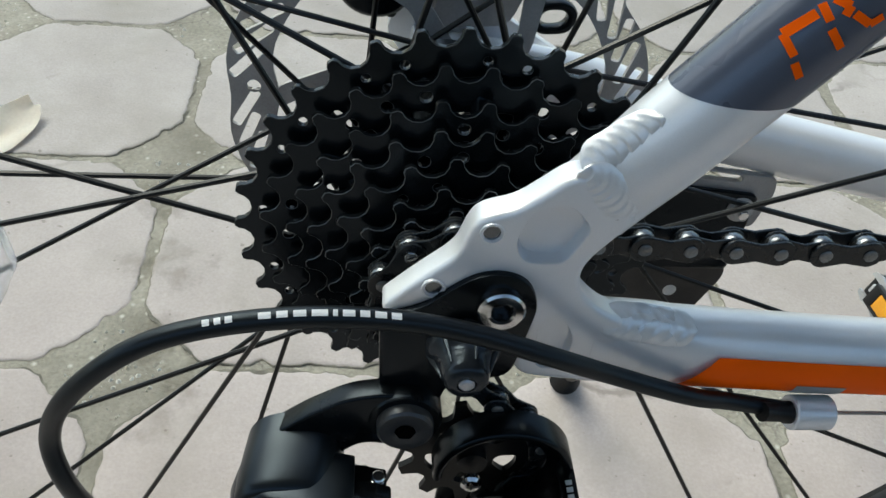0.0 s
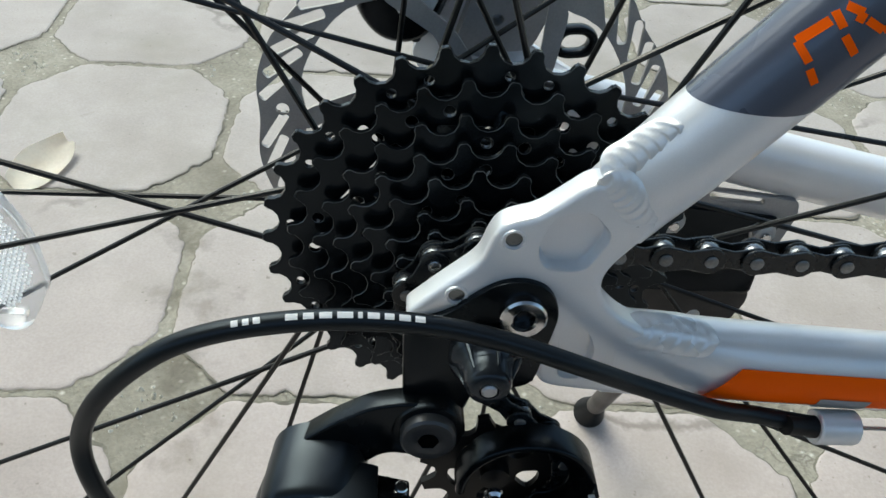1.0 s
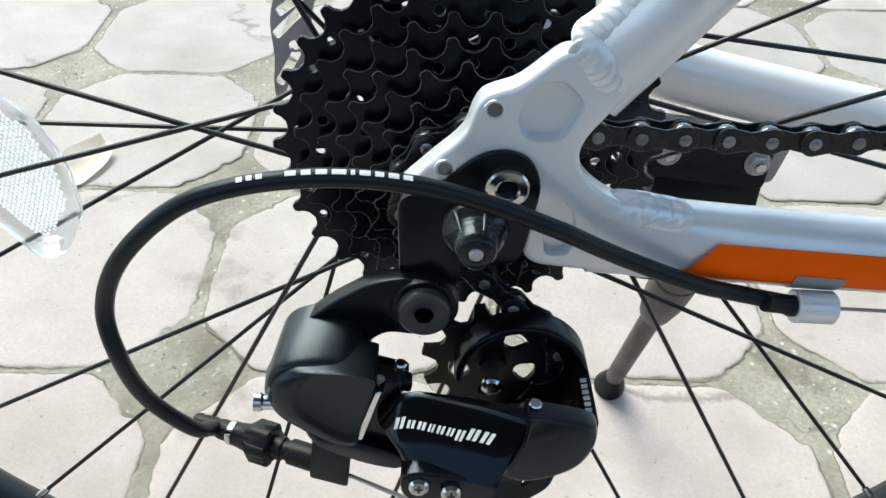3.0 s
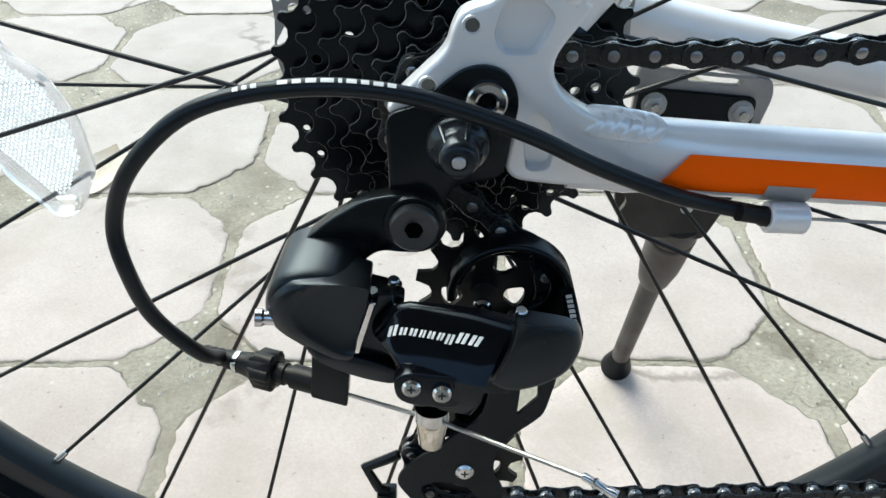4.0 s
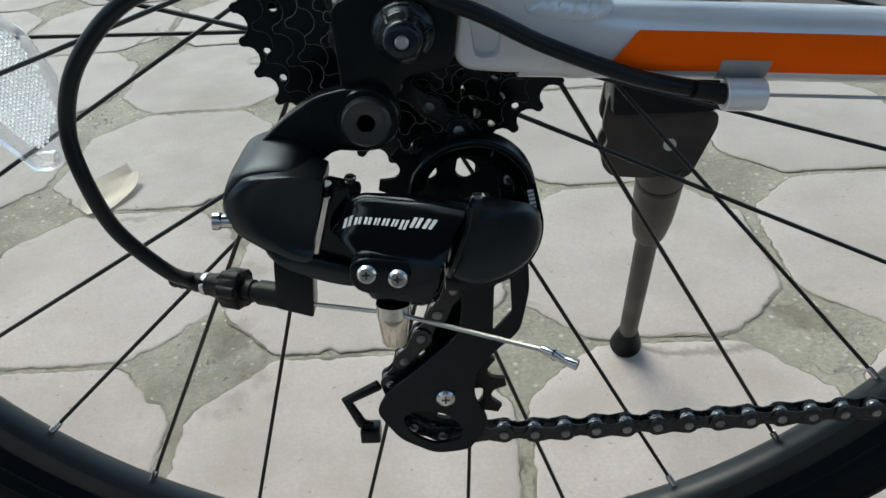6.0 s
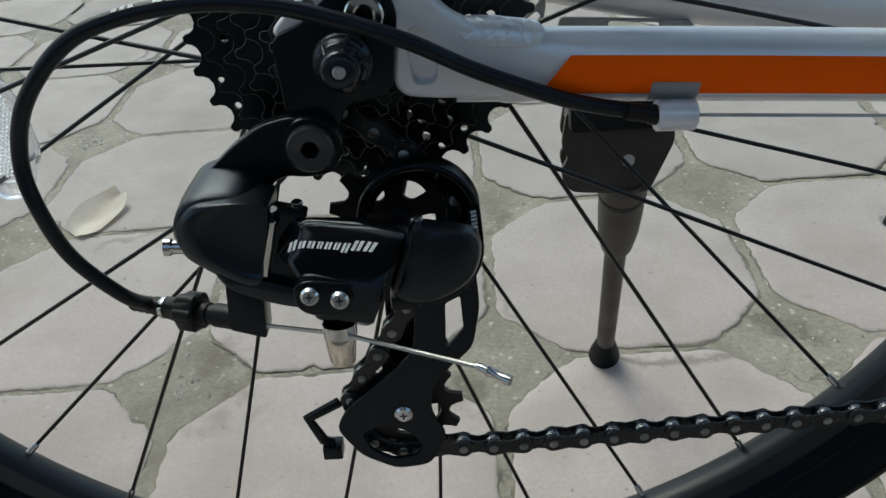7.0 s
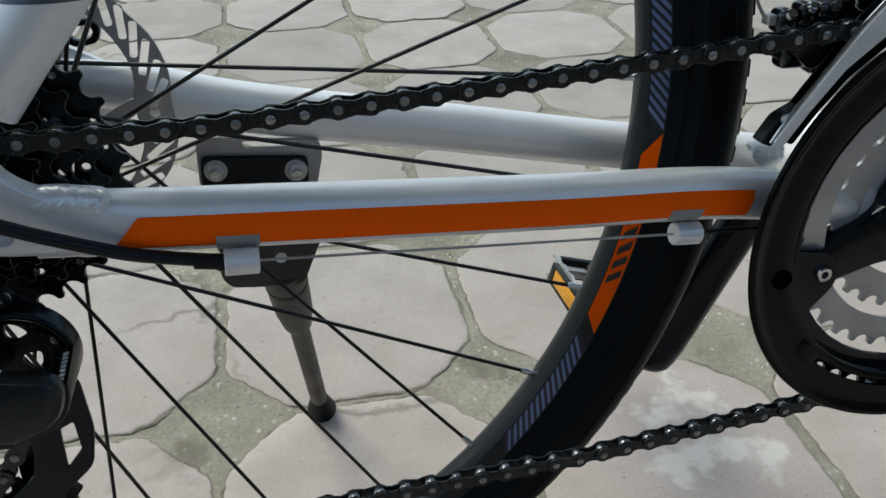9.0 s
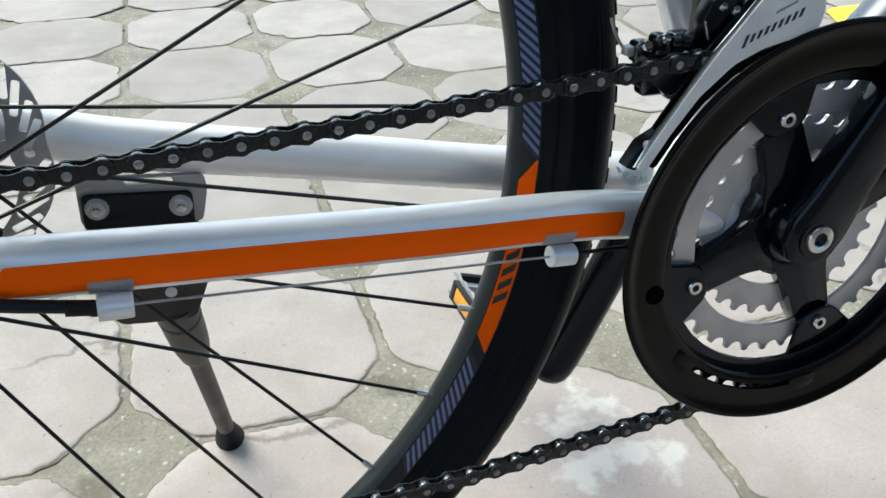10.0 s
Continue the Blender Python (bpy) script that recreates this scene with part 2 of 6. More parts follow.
        link(out, line.inputs["A"])
        line.inputs["B"].default_value = (0.09, 0.08, 0.068, 1)
        out = line.outputs["Result"]
        # grime that runs on from stone to stone, and fine dark specks
        geo = n.new("ShaderNodeNewGeometry")
        grime = n.new("ShaderNodeTexNoise")
        grime.inputs["Scale"].default_value, grime.inputs["Detail"].default_value, grime.inputs["Roughness"].default_value = 5.0, 9.0, 0.62
        link(geo.outputs["Position"], grime.inputs["Vector"])
        soft = n.new("ShaderNodeMapRange")
        soft.inputs["From Min"].default_value, soft.inputs["From Max"].default_value = 0.50, 0.68
        soft.inputs["To Max"].default_value = 0.75 if pebble else 0.42
        link(grime.outputs["Fac"], soft.inputs["Value"])
        dirty = n.new("ShaderNodeMix")
        dirty.data_type = "RGBA"
        link(soft.outputs[0], dirty.inputs["Factor"])
        link(out, dirty.inputs["A"])
        dirty.inputs["B"].default_value = (0.13, 0.115, 0.09, 1) if pebble else (0.255, 0.225, 0.195, 1)
        dots = n.new("ShaderNodeTexNoise")
        dots.inputs["Scale"].default_value, dots.inputs["Detail"].default_value = 130.0, 2.0
        link(geo.outputs["Position"], dots.inputs["Vector"])
        pick2 = n.new("ShaderNodeMapRange")
        pick2.inputs["From Min"].default_value, pick2.inputs["From Max"].default_value = 0.70, 0.76
        pick2.inputs["To Max"].default_value = 0.55
        link(dots.outputs["Fac"], pick2.inputs["Value"])
        specks = n.new("ShaderNodeMix")
        specks.data_type = "RGBA"
        link(pick2.outputs[0], specks.inputs["Factor"])
        link(dirty.outputs["Result"], specks.inputs["A"])
        specks.inputs["B"].default_value = (0.14, 0.12, 0.10, 1)
        out = specks.outputs["Result"]
        # brown damp stains that spill out of a few seams
        total = None
        for x, y, r in ((-0.220, 0.385, 0.055), (-0.198, 0.300, 0.060), (-0.180, 0.220, 0.055), (0.045, 0.405, 0.070), (0.020, 0.150, 0.055), (-0.170, 0.155, 0.060), (0.290, 0.210, 0.055)):
            away = n.new("ShaderNodeVectorMath")
            away.operation = "DISTANCE"
            link(geo.outputs["Position"], away.inputs[0])
            away.inputs[1].default_value = (x, y, 0.0)
            fade = n.new("ShaderNodeMapRange")
            fade.inputs["From Min"].default_value, fade.inputs["From Max"].default_value = r, r * 0.2
            fade.inputs["To Max"].default_value = 0.26
            link(away.outputs["Value"], fade.inputs["Value"])
            if total is None:
                total = fade.outputs[0]
            else:
                most = n.new("ShaderNodeMath")
                most.operation = "MAXIMUM"
                link(total, most.inputs[0])
                link(fade.outputs[0], most.inputs[1])
                total = most.outputs[0]
        blot = n.new("ShaderNodeTexNoise")
        blot.inputs["Scale"].default_value, blot.inputs["Detail"].default_value, blot.inputs["Roughness"].default_value = 34.0, 6.0, 0.6
        link(geo.outputs["Position"], blot.inputs["Vector"])
        summed = n.new("ShaderNodeMath")
        link(total, summed.inputs[0])
        link(blot.outputs["Fac"], summed.inputs[1])
        wet = n.new("ShaderNodeMapRange")
        wet.inputs["From Min"].default_value, wet.inputs["From Max"].default_value = 0.66, 0.82
        wet.inputs["To Max"].default_value = 0.62 if pebble else 0.34
        link(summed.outputs[0], wet.inputs["Value"])
        stained = n.new("ShaderNodeMix")
        stained.data_type = "RGBA"
        link(wet.outputs[0], stained.inputs["Factor"])
        link(out, stained.inputs["A"])
        stained.inputs["B"].default_value = (0.105, 0.090, 0.068, 1)
        out = stained.outputs["Result"]
        # the stones' colour goes from pinker in the near rows to greyer far off
        apart = n.new("ShaderNodeSeparateXYZ")
        link(geo.outputs["Position"], apart.inputs[0])
        row = n.new("ShaderNodeMapRange")
        row.inputs["From Min"].default_value, row.inputs["From Max"].default_value = 0.10, 0.55
        link(apart.outputs["Y"], row.inputs["Value"])
        cast = n.new("ShaderNodeMix")
        cast.data_type = "RGBA"
        link(row.outputs[0], cast.inputs["Factor"])
        cast.inputs["A"].default_value, cast.inputs["B"].default_value = ((1, 1, 1, 1), (1, 1, 1, 1)) if pebble else ((1.0, 0.968, 0.955, 1), (0.985, 1.0, 0.990, 1))
        toned = n.new("ShaderNodeMix")
        toned.data_type, toned.blend_type = "RGBA", "MULTIPLY"
        toned.inputs["Factor"].default_value = 1.0
        link(out, toned.inputs["A"])
        link(cast.outputs["Result"], toned.inputs["B"])
        out = toned.outputs["Result"]
        # pale lime splashes on the stones beside the chainring
        dist = n.new("ShaderNodeVectorMath")
        dist.operation = "DISTANCE"
        link(geo.outputs["Position"], dist.inputs[0])
        dist.inputs[1].default_value = (0.44, 0.09, 0.0)
        near = n.new("ShaderNodeMapRange")
        near.inputs["From Min"].default_value, near.inputs["From Max"].default_value = 0.105, 0.03
        near.inputs["To Max"].default_value = 0.30
        link(dist.outputs["Value"], near.inputs["Value"])
        splash = n.new("ShaderNodeTexNoise")
        splash.inputs["Scale"].default_value, splash.inputs["Detail"].default_value = 26.0, 5.0
        link(geo.outputs["Position"], splash.inputs["Vector"])
        both2 = n.new("ShaderNodeMath")
        link(near.outputs[0], both2.inputs[0])
        link(splash.outputs["Fac"], both2.inputs[1])
        edge = n.new("ShaderNodeMapRange")
        edge.inputs["From Min"].default_value, edge.inputs["From Max"].default_value = 0.74, 0.84
        edge.inputs["To Max"].default_value = 0.7
        link(both2.outputs[0], edge.inputs["Value"])
        pale = n.new("ShaderNodeMix")
        pale.data_type = "RGBA"
        link(edge.outputs[0], pale.inputs["Factor"])
        link(out, pale.inputs["A"])
        pale.inputs["B"].default_value = (0.58, 0.58, 0.55, 1)
        out = pale.outputs["Result"]
    link(out, b.inputs["Base Color"])
    return m


PAVER = paver_mat("pink_grey_concrete", (0.395, 0.358, 0.345), (0.345, 0.311, 0.298), (0.290, 0.268, 0.240), 14, 0.0005, 0.0, 2.2)
PAVER_REST = paver_mat("pink_grey_concrete_rest", (0.395, 0.358, 0.345), (0.345, 0.311, 0.298), (0.290, 0.268, 0.240), 14, 0.0005, 0.0, 2.2, joined=True)
INFILL = paver_mat("rough_grey_mortar", (0.295, 0.276, 0.228), (0.215, 0.200, 0.160), (0.125, 0.113, 0.088), 24, 0.0026, 0.16, 9.0)
DIRT = mat("damp_dirt", (0.105, 0.096, 0.077), 0.9, 0.0, 0.25, 500, 0.0006, (0.24, 0.222, 0.18), 45)
GRIT = mat("pale_grit", (0.58, 0.57, 0.53), 0.8, 0.0, 0.2, 400, 0.0, (0.34, 0.32, 0.26), 60)
# ---- mesh tools ----
def part(name, bm, material, parent=None, label="", sharp=35, extra=()):
    """Links a bmesh as one mesh object under a thing or a part."""
    me = bpy.data.meshes.new(name)
    bm.to_mesh(me)
    bm.free()
    me.materials.append(material)
    for m in extra:
        me.materials.append(m)
    me.shade_smooth()
    me.set_sharp_from_angle(angle=radians(sharp))
    ob = new(name, me)
    ob.parent = parent
    return tagged(ob, label)


def join(*bms):
    out = bmesh.new()
    for b in bms:
        me = bpy.data.meshes.new("joined")
        b.to_mesh(me)
        b.free()
        out.from_mesh(me)
        bpy.data.meshes.remove(me)
    return out


def moved(bm, m):
    bm.transform(m)
    return bm


def circle(cx, cz, r, n=24, a0=0.0):
    return [(cx + r * math.cos(a0 + 2 * math.pi * i / n), cz + r * math.sin(a0 + 2 * math.pi * i / n)) for i in range(n)]


def rounded(pts, r, n=4):
    """A polygon with its corners rounded by about r (a number, or one per corner)."""
    out, k = [], len(pts)
    for i in range(k):
        p, a, b = (Vector(pts[j % k]) for j in (i, i - 1, i + 1))
        rr = r[i] if isinstance(r, (list, tuple)) else r
        d1 = (a - p).normalized() * min(rr, (a - p).length * 0.48)
        d2 = (b - p).normalized() * min(rr, (b - p).length * 0.48)
        for s in range(n + 1):
            t = s / n
            q = p + d1 * (1 - t) ** 2 + d2 * t ** 2
            out.append((q.x, q.y))
    return out


def bevel(bm, w, seg=2, angle=40):
    es = [e for e in bm.edges if len(e.link_faces) == 2 and e.calc_face_angle(0) > radians(angle)]
    if es and w > 0:
        bmesh.ops.bevel(bm, geom=es, offset=w, segments=seg, profile=0.5, affect="EDGES", clamp_overlap=True)
    return bm


def plate(loops, y0, y1, bev=0.0, seg=2):
    """A slab between two planes of constant y: the first loop of (x, z) is its outline, the others are holes."""
    bm = bmesh.new()
    rings, edges = [], []
    for lp in loops:
        vs = [bm.verts.new((x, y0, z)) for x, z in lp]
        rings.append(vs)
        edges += [bm.edges.new((vs[i - 1], vs[i])) for i in range(len(vs))]
    if len(loops) == 1:
        faces = [bm.faces.new(rings[0])]
    else:
        faces = [f for f in bmesh.ops.triangle_fill(bm, edges=edges, use_beauty=True)["geom"] if isinstance(f, bmesh.types.BMFace)]
    twin = {v: bm.verts.new((v.co.x, y1, v.co.z)) for ring in rings for v in ring}
    for f in faces:
        bm.faces.new([twin[v] for v in reversed(f.verts)])
    for ring in rings:
        for i in range(len(ring)):
            a, b = ring[i - 1], ring[i]
            bm.faces.new((a, b, twin[b], twin[a]))
    bmesh.ops.recalc_face_normals(bm, faces=bm.faces[:])
    return bevel(bm, bev, seg)


def soft_plate(loops, y_back, y_front, r, steps=4):
    """A forged slab whose outer edge is rounded over by r towards its front face; the loops after the first are holes."""
    out = [Vector(p) for p in loops[0]]
    k = len(out)
    turn = sum(out[i - 1].x * out[i].y - out[i].x * out[i - 1].y for i in range(k))
    inward = []
    for i in range(k):
        t = (out[(i + 1) % k] - out[i - 1]).normalized()
        inward.append(Vector((-t.y, t.x)) * (1 if turn > 0 else -1))
    sgn = 1 if y_front > y_back else -1
    bm = bmesh.new()
    rows = [[bm.verts.new((p.x, y_back, p.y)) for p in out]]
    for s in range(steps + 1):
        a = math.pi / 2 * s / steps
        d, y = r * (1 - math.cos(a)), y_front - sgn * r * (1 - math.sin(a))
        rows.append([bm.verts.new((p.x + q.x * d, y, p.y + q.y * d)) for p, q in zip(out, inward)])
    for r0, r1 in zip(rows, rows[1:]):
        for j in range(k):
            bm.faces.new((r0[j - 1], r0[j], r1[j], r1[j - 1]))
    edges = []
    holes = []
    for lp in loops[1:]:
        vs = [bm.verts.new((x, y_front, z)) for x, z in lp]
        holes.append(vs)
        edges += [bm.edges.new((vs[i - 1], vs[i])) for i in range(len(vs))]
    edges += [bm.edges.get((rows[-1][i - 1], rows[-1][i])) for i in range(k)]
    bmesh.ops.triangle_fill(bm, edges=edges, use_beauty=True)
    for vs in holes:
        low = [bm.verts.new((v.co.x, y_back, v.co.z)) for v in vs]
        for i in range(len(vs)):
            bm.faces.new((vs[i - 1], vs[i], low[i], low[i - 1]))
    bmesh.ops.recalc_face_normals(bm, faces=bm.faces[:])
    return bm


def curve(pts, n=8):
    """A smooth line through the given points."""
    p = [Vector(q) for q in pts]
    p = [2 * p[0] - p[1]] + p + [2 * p[-1] - p[-2]]
    out = []
    for i in range(1, len(p) - 2):
        a, b, c, d = p[i - 1:i + 3]
        for s in range(n):
            t = s / n
            out.append(0.5 * (2 * b + (c - a) * t + (2 * a - 5 * b + 4 * c - d) * t * t + (3 * b - a - 3 * c + d) * t ** 3))
    out.append(p[-2])
    return out


def tube(path, radius, seg=16, caps=True, flat=1.0, up=(0, 0, 1), arc=None, grow=0.0):
    """A pipe along a line; radius is a number or one per point, flat its width across 'up' over its height.
    arc: only the strip between two angles (degrees, from the near side upwards), raised by grow."""
    path = [Vector(p) for p in path]
    rad = radius if isinstance(radius, (list, tuple)) else [radius] * len(path)
    bm = bmesh.new()
    rows, side = [], None
    for i, p in enumerate(path):
        t = (path[min(i + 1, len(path) - 1)] - path[max(i - 1, 0)]).normalized()
        u = Vector(up) - t * t.dot(Vector(up)) if side is None else side.cross(t)
        if u.length < 1e-6:
            u = Vector((1, 0, 0)) - t * t.x
        u.normalize()
        side = t.cross(u).normalized()
        u = side.cross(t).normalized()
        if arc is None:
            angs = [2 * math.pi * k / seg for k in range(seg)]
        else:
            lo, hi = (arc(i / (len(path) - 1)) if callable(arc) else arc)
            angs = [radians(lo + (hi - lo) * k / seg) for k in range(seg + 1)]
        rows.append([bm.verts.new(p + side * math.cos(a) * (rad[i] * flat + grow) + u * math.sin(a) * (rad[i] + grow)) for a in angs])
    for r0, r1 in zip(rows, rows[1:]):
        k = len(r0)
        for j in range(k if arc is None else k - 1):
            bm.faces.new((r0[j], r0[(j + 1) % k], r1[(j + 1) % k], r1[j]))
    if caps and arc is None:
        bm.faces.new(rows[0])
        bm.faces.new(rows[-1])
    bmesh.ops.recalc_face_normals(bm, faces=bm.faces[:])
    return bm


def turned(profile, seg=32, axis=(0, 1, 0), at=(0, 0, 0), closed=False):
    """A body of revolution: profile of (radius, height along the axis)."""
    bm = bmesh.new()
    rows = []
    for r, h in profile:
        if r < 1e-7:
            rows.append([bm.verts.new((0, 0, h))])
        else:
            rows.append([bm.verts.new((r * math.cos(2 * math.pi * k / seg), r * math.sin(2 * math.pi * k / seg), h)) for k in range(seg)])
    pairs = list(zip(rows, rows[1:])) + ([(rows[-1], rows[0])] if closed else [])
    for a, b in pairs:
        for k in range(seg):
            j = (k + 1) % seg
            if len(a) == 1 and len(b) == 1:
                continue
            if len(a) == 1:
                bm.faces.new((a[0], b[k], b[j]))
            elif len(b) == 1:
                bm.faces.new((a[k], a[j], b[0]))
            else:
                bm.faces.new((a[k], a[j], b[j], b[k]))
    if not closed:
        for row in (rows[0], rows[-1]):
            if len(row) > 1:
                bm.faces.new(row)
    bmesh.ops.recalc_face_normals(bm, faces=bm.faces[:])
    q = Vector(axis).to_track_quat("Z", "Y").to_matrix().to_4x4()
    bm.transform(Matrix.Translation(at) @ q)
    return bm


def box(x0, x1, y0, y1, z0, z1, bev=0.0, seg=2):
    return plate([[(x0, z0), (x1, z0), (x1, z1), (x0, z1)]], y0, y1, bev, seg)


def blob(sections, n=16):
    """A smooth body through sections (y, outline); all outlines have the same number of points."""
    bm = bmesh.new()
    rows = [[bm.verts.new((x, y, z)) for x, z in o] for y, o in sections]
    for a, b in zip(rows, rows[1:]):
        k = len(a)
        for j in range(k):
            bm.faces.new((a[j], a[(j + 1) % k], b[(j + 1) % k], b[j]))
    bm.faces.new(rows[0])
    bm.faces.new(rows[-1])
    bmesh.ops.recalc_face_normals(bm, faces=bm.faces[:])
    return bm


def shrunk(pts, f, dx=0.0, dz=0.0):
    cx, cz = sum(p[0] for p in pts) / len(pts), sum(p[1] for p in pts) / len(pts)
    return [(cx + (x - cx) * f + dx, cz + (z - cz) * f + dz) for x, z in pts]


def dome(pts, y_back, y_front, shoulder=0.35, top=0.72, dx=0.0, dz=0.0):
    """A cast body: straight at the back, rounding over to a smaller face in front (front is towards minus y)."""
    d = y_back - y_front
    sec = [(y_back, pts), (y_back - d * shoulder, pts)]
    for k in range(1, 6):
        a = k / 5 * math.pi / 2
        f = top + (1 - top) * math.cos(a)
        sec.append((y_back - d * (shoulder + (1 - shoulder) * math.sin(a)), shrunk(pts, f, dx * math.sin(a), dz * math.sin(a))))
    return blob(sec)

# ---- the ground: octagonal pavers in a rough mortar bed that fills the squares between them ----
COLUMNS = {-1: -0.212, 0: 0.047, 1: 0.288, 2: 0.522}
HALF = 0.061


def grid_x(i):
    """Where the i-th line of mortar squares stands; the stones were laid by eye, so the steps differ."""
    if i in COLUMNS:
        return COLUMNS[i]
    return COLUMNS[-1] + 0.2520 * (i + 1) if i < -1 else COLUMNS[2] + 0.2400 * (i - 2)


def grid_y(j):
    return 0.190 + 0.2515 * j


def octagon(w, h):
    hx, hy = w / 2 - 0.0040, h / 2 - 0.0016
    cx, cy = w / 2 - HALF, h / 2 - HALF
    return [(hx, -cy), (hx, cy), (cx, hy), (-cx, hy), (-hx, cy), (-hx, -cy), (-cx, -hy), (cx, -hy)]


def worn_outline(pts, seed, wob=0.0030, round_=0.011):
    """The stone's edge: rounded corners, and a chipped line that wanders."""
    base = rounded(pts, round_, 4)
    ring, k = [], len(base)
    for i in range(k):
        a, b = Vector(base[i]), Vector(base[(i + 1) % k])
        m = max(1, int((b - a).length / 0.0036))
        ring += [a.lerp(b, s / m) for s in range(m)]
    out = []
    for q in ring:
        p3 = Vector((q.x * 26, q.y * 26, seed * 3.7))
        wander = noise.noise(p3) * 0.8 + noise.noise(p3 * 4) * 0.55 + noise.noise(p3 * 9) * 0.42
        chip = max(0.0, noise.noise(p3 * 2.3 + Vector((9, 4, 2))) - 0.25) * 4.5
        out.append(q - q.normalized() * wob * (0.55 + wander + chip))
    return out


def paver_mesh(name, pts, seed, height=0.012, bev=0.0018):
    """A worn stone with a soft edge and a slightly uneven top."""
    out = worn_outline(pts, seed)
    bm = bmesh.new()
    rows = []
    for f, z in ((0.0, -height), (0.0, -bev), (bev * 0.5, -bev * 0.40), (bev * 1.3, -bev * 0.12), (bev * 3.0, 0.0)):
        rows.append([bm.verts.new((q.x - q.normalized().x * f, q.y - q.normalized().y * f, z)) for q in out])
    for s in (0.72, 0.42):
        rows.append([bm.verts.new((q.x * s, q.y * s, 0.0007 * noise.noise(Vector((q.x * 14 * s, q.y * 14 * s, seed))))) for q in out])
    for n, (r0, r1) in enumerate(zip(rows, rows[1:])):
        for j in range(len(r0)):
            f = bm.faces.new((r0[j - 1], r0[j], r1[j], r1[j - 1]))
            f.material_index = 1 if n == 0 else 0
    bm.faces.new(rows[-1])
    bmesh.ops.recalc_face_normals(bm, faces=bm.faces[:])
    me = bpy.data.meshes.new(name)
    bm.to_mesh(me)
    bm.free()
    me.materials.append(PAVER)
    me.materials.append(DIRT)
    me.shade_smooth()
    return me


def dirt_rim(pts, seed):
    """Damp black dirt caught in the seam round a stone, of changing width."""
    out = worn_outline(pts, seed)
    bm = bmesh.new()
    rows = []
    for lift, wide in ((-0.0009, 0), (-0.0011, 1)):
        row = []
        for q in out:
            n3 = Vector((q.x * 33, q.y * 33, seed * 1.9 + 40))
            w = 0.0004 + 0.0048 * max(0.0, noise.noise(n3) + 0.45 * noise.noise(n3 * 5) + 0.02)
            d = q.normalized()
            row.append(bm.verts.new((q.x + d.x * w * wide - d.x * 0.0006 * (1 - wide), q.y + d.y * w * wide - d.y * 0.0006 * (1 - wide), lift)))
        rows.append(row)
    for j in range(len(out)):
        bm.faces.new((rows[0][j - 1], rows[0][j], rows[1][j], rows[1][j - 1]))
    bmesh.ops.recalc_face_normals(bm, faces=bm.faces[:])
    me = bpy.data.meshes.new("joint_dirt")
    bm.to_mesh(me)
    bm.free()
    me.materials.append(DIRT)
    return me


def mortar_bed(base):
    """The mortar that shows between the near stones, with its trowelled unevenness."""
    x0, y0, step, nx, ny = -0.86, -0.32, 0.0065, 310, 250
    verts = []
    for j in range(ny + 1):
        for i in range(nx + 1):
            x, y = x0 + step * i, y0 + step * j
            p = Vector((x * 30, y * 30, 3.3))
            verts.append((x, y, -0.0017 + 0.0008 * noise.noise(p) + 0.0004 * noise.noise(p * 3.1) + 0.0003 * noise.noise(p * 7.0)))
    faces = [(j * (nx + 1) + i, j * (nx + 1) + i + 1, (j + 1) * (nx + 1) + i + 1, (j + 1) * (nx + 1) + i) for j in range(ny) for i in range(nx)]
    me = bpy.data.meshes.new("mortar")
    me.from_pydata(verts, [], faces)
    me.materials.append(INFILL)
    me.shade_smooth()
    bed = new("mortar", me)
    bed.parent = base
    tagged(bed, "rough yellowish grey mortar between the pavers", kind="stuff")
    # pale grit that stands out of the mortar squares and the wider seams
    rnd = random.Random(21)
    verts, faces = [], []
    while len(verts) < 7 * 2600:
        i, j = rnd.randrange(-3, 5), rnd.randrange(-1, 5)
        cx, cy = grid_x(i), grid_y(j)
        u, v = rnd.uniform(-1, 1), rnd.uniform(-1, 1)
        if abs(u) + abs(v) > 0.92:
            continue
        x, y = cx + u * HALF, cy + v * HALF
        thick = noise.noise(Vector((x * 16, y * 16, 8))) + 0.6 * noise.noise(Vector((x * 55, y * 55, 2)))
        if thick < rnd.uniform(-0.25, 0.45):
            continue
        r = rnd.choice((0.0007, 0.0009, 0.0011, 0.0013, 0.0016, 0.0020, 0.0030)) * rnd.uniform(0.8, 1.25)
        n0, turn = len(verts), rnd.uniform(0, 6)
        verts.append((x, y, -0.0012 + r * 0.5))
        for k in range(6):
            a = turn + k * math.pi / 3
            q = r * rnd.uniform(0.75, 1.3)
            verts.append((x + q * math.cos(a), y + q * math.sin(a), -0.0030))
        faces += [(n0, n0 + 1 + k, n0 + 1 + (k + 1) % 6) for k in range(6)]
    me = bpy.data.meshes.new("grit")
    me.from_pydata(verts, [], faces)
    me.materials.append(GRIT)
    grit = new("grit", me)
    grit.parent = base
    tagged(grit, "pale grit in the mortar", kind="stuff")


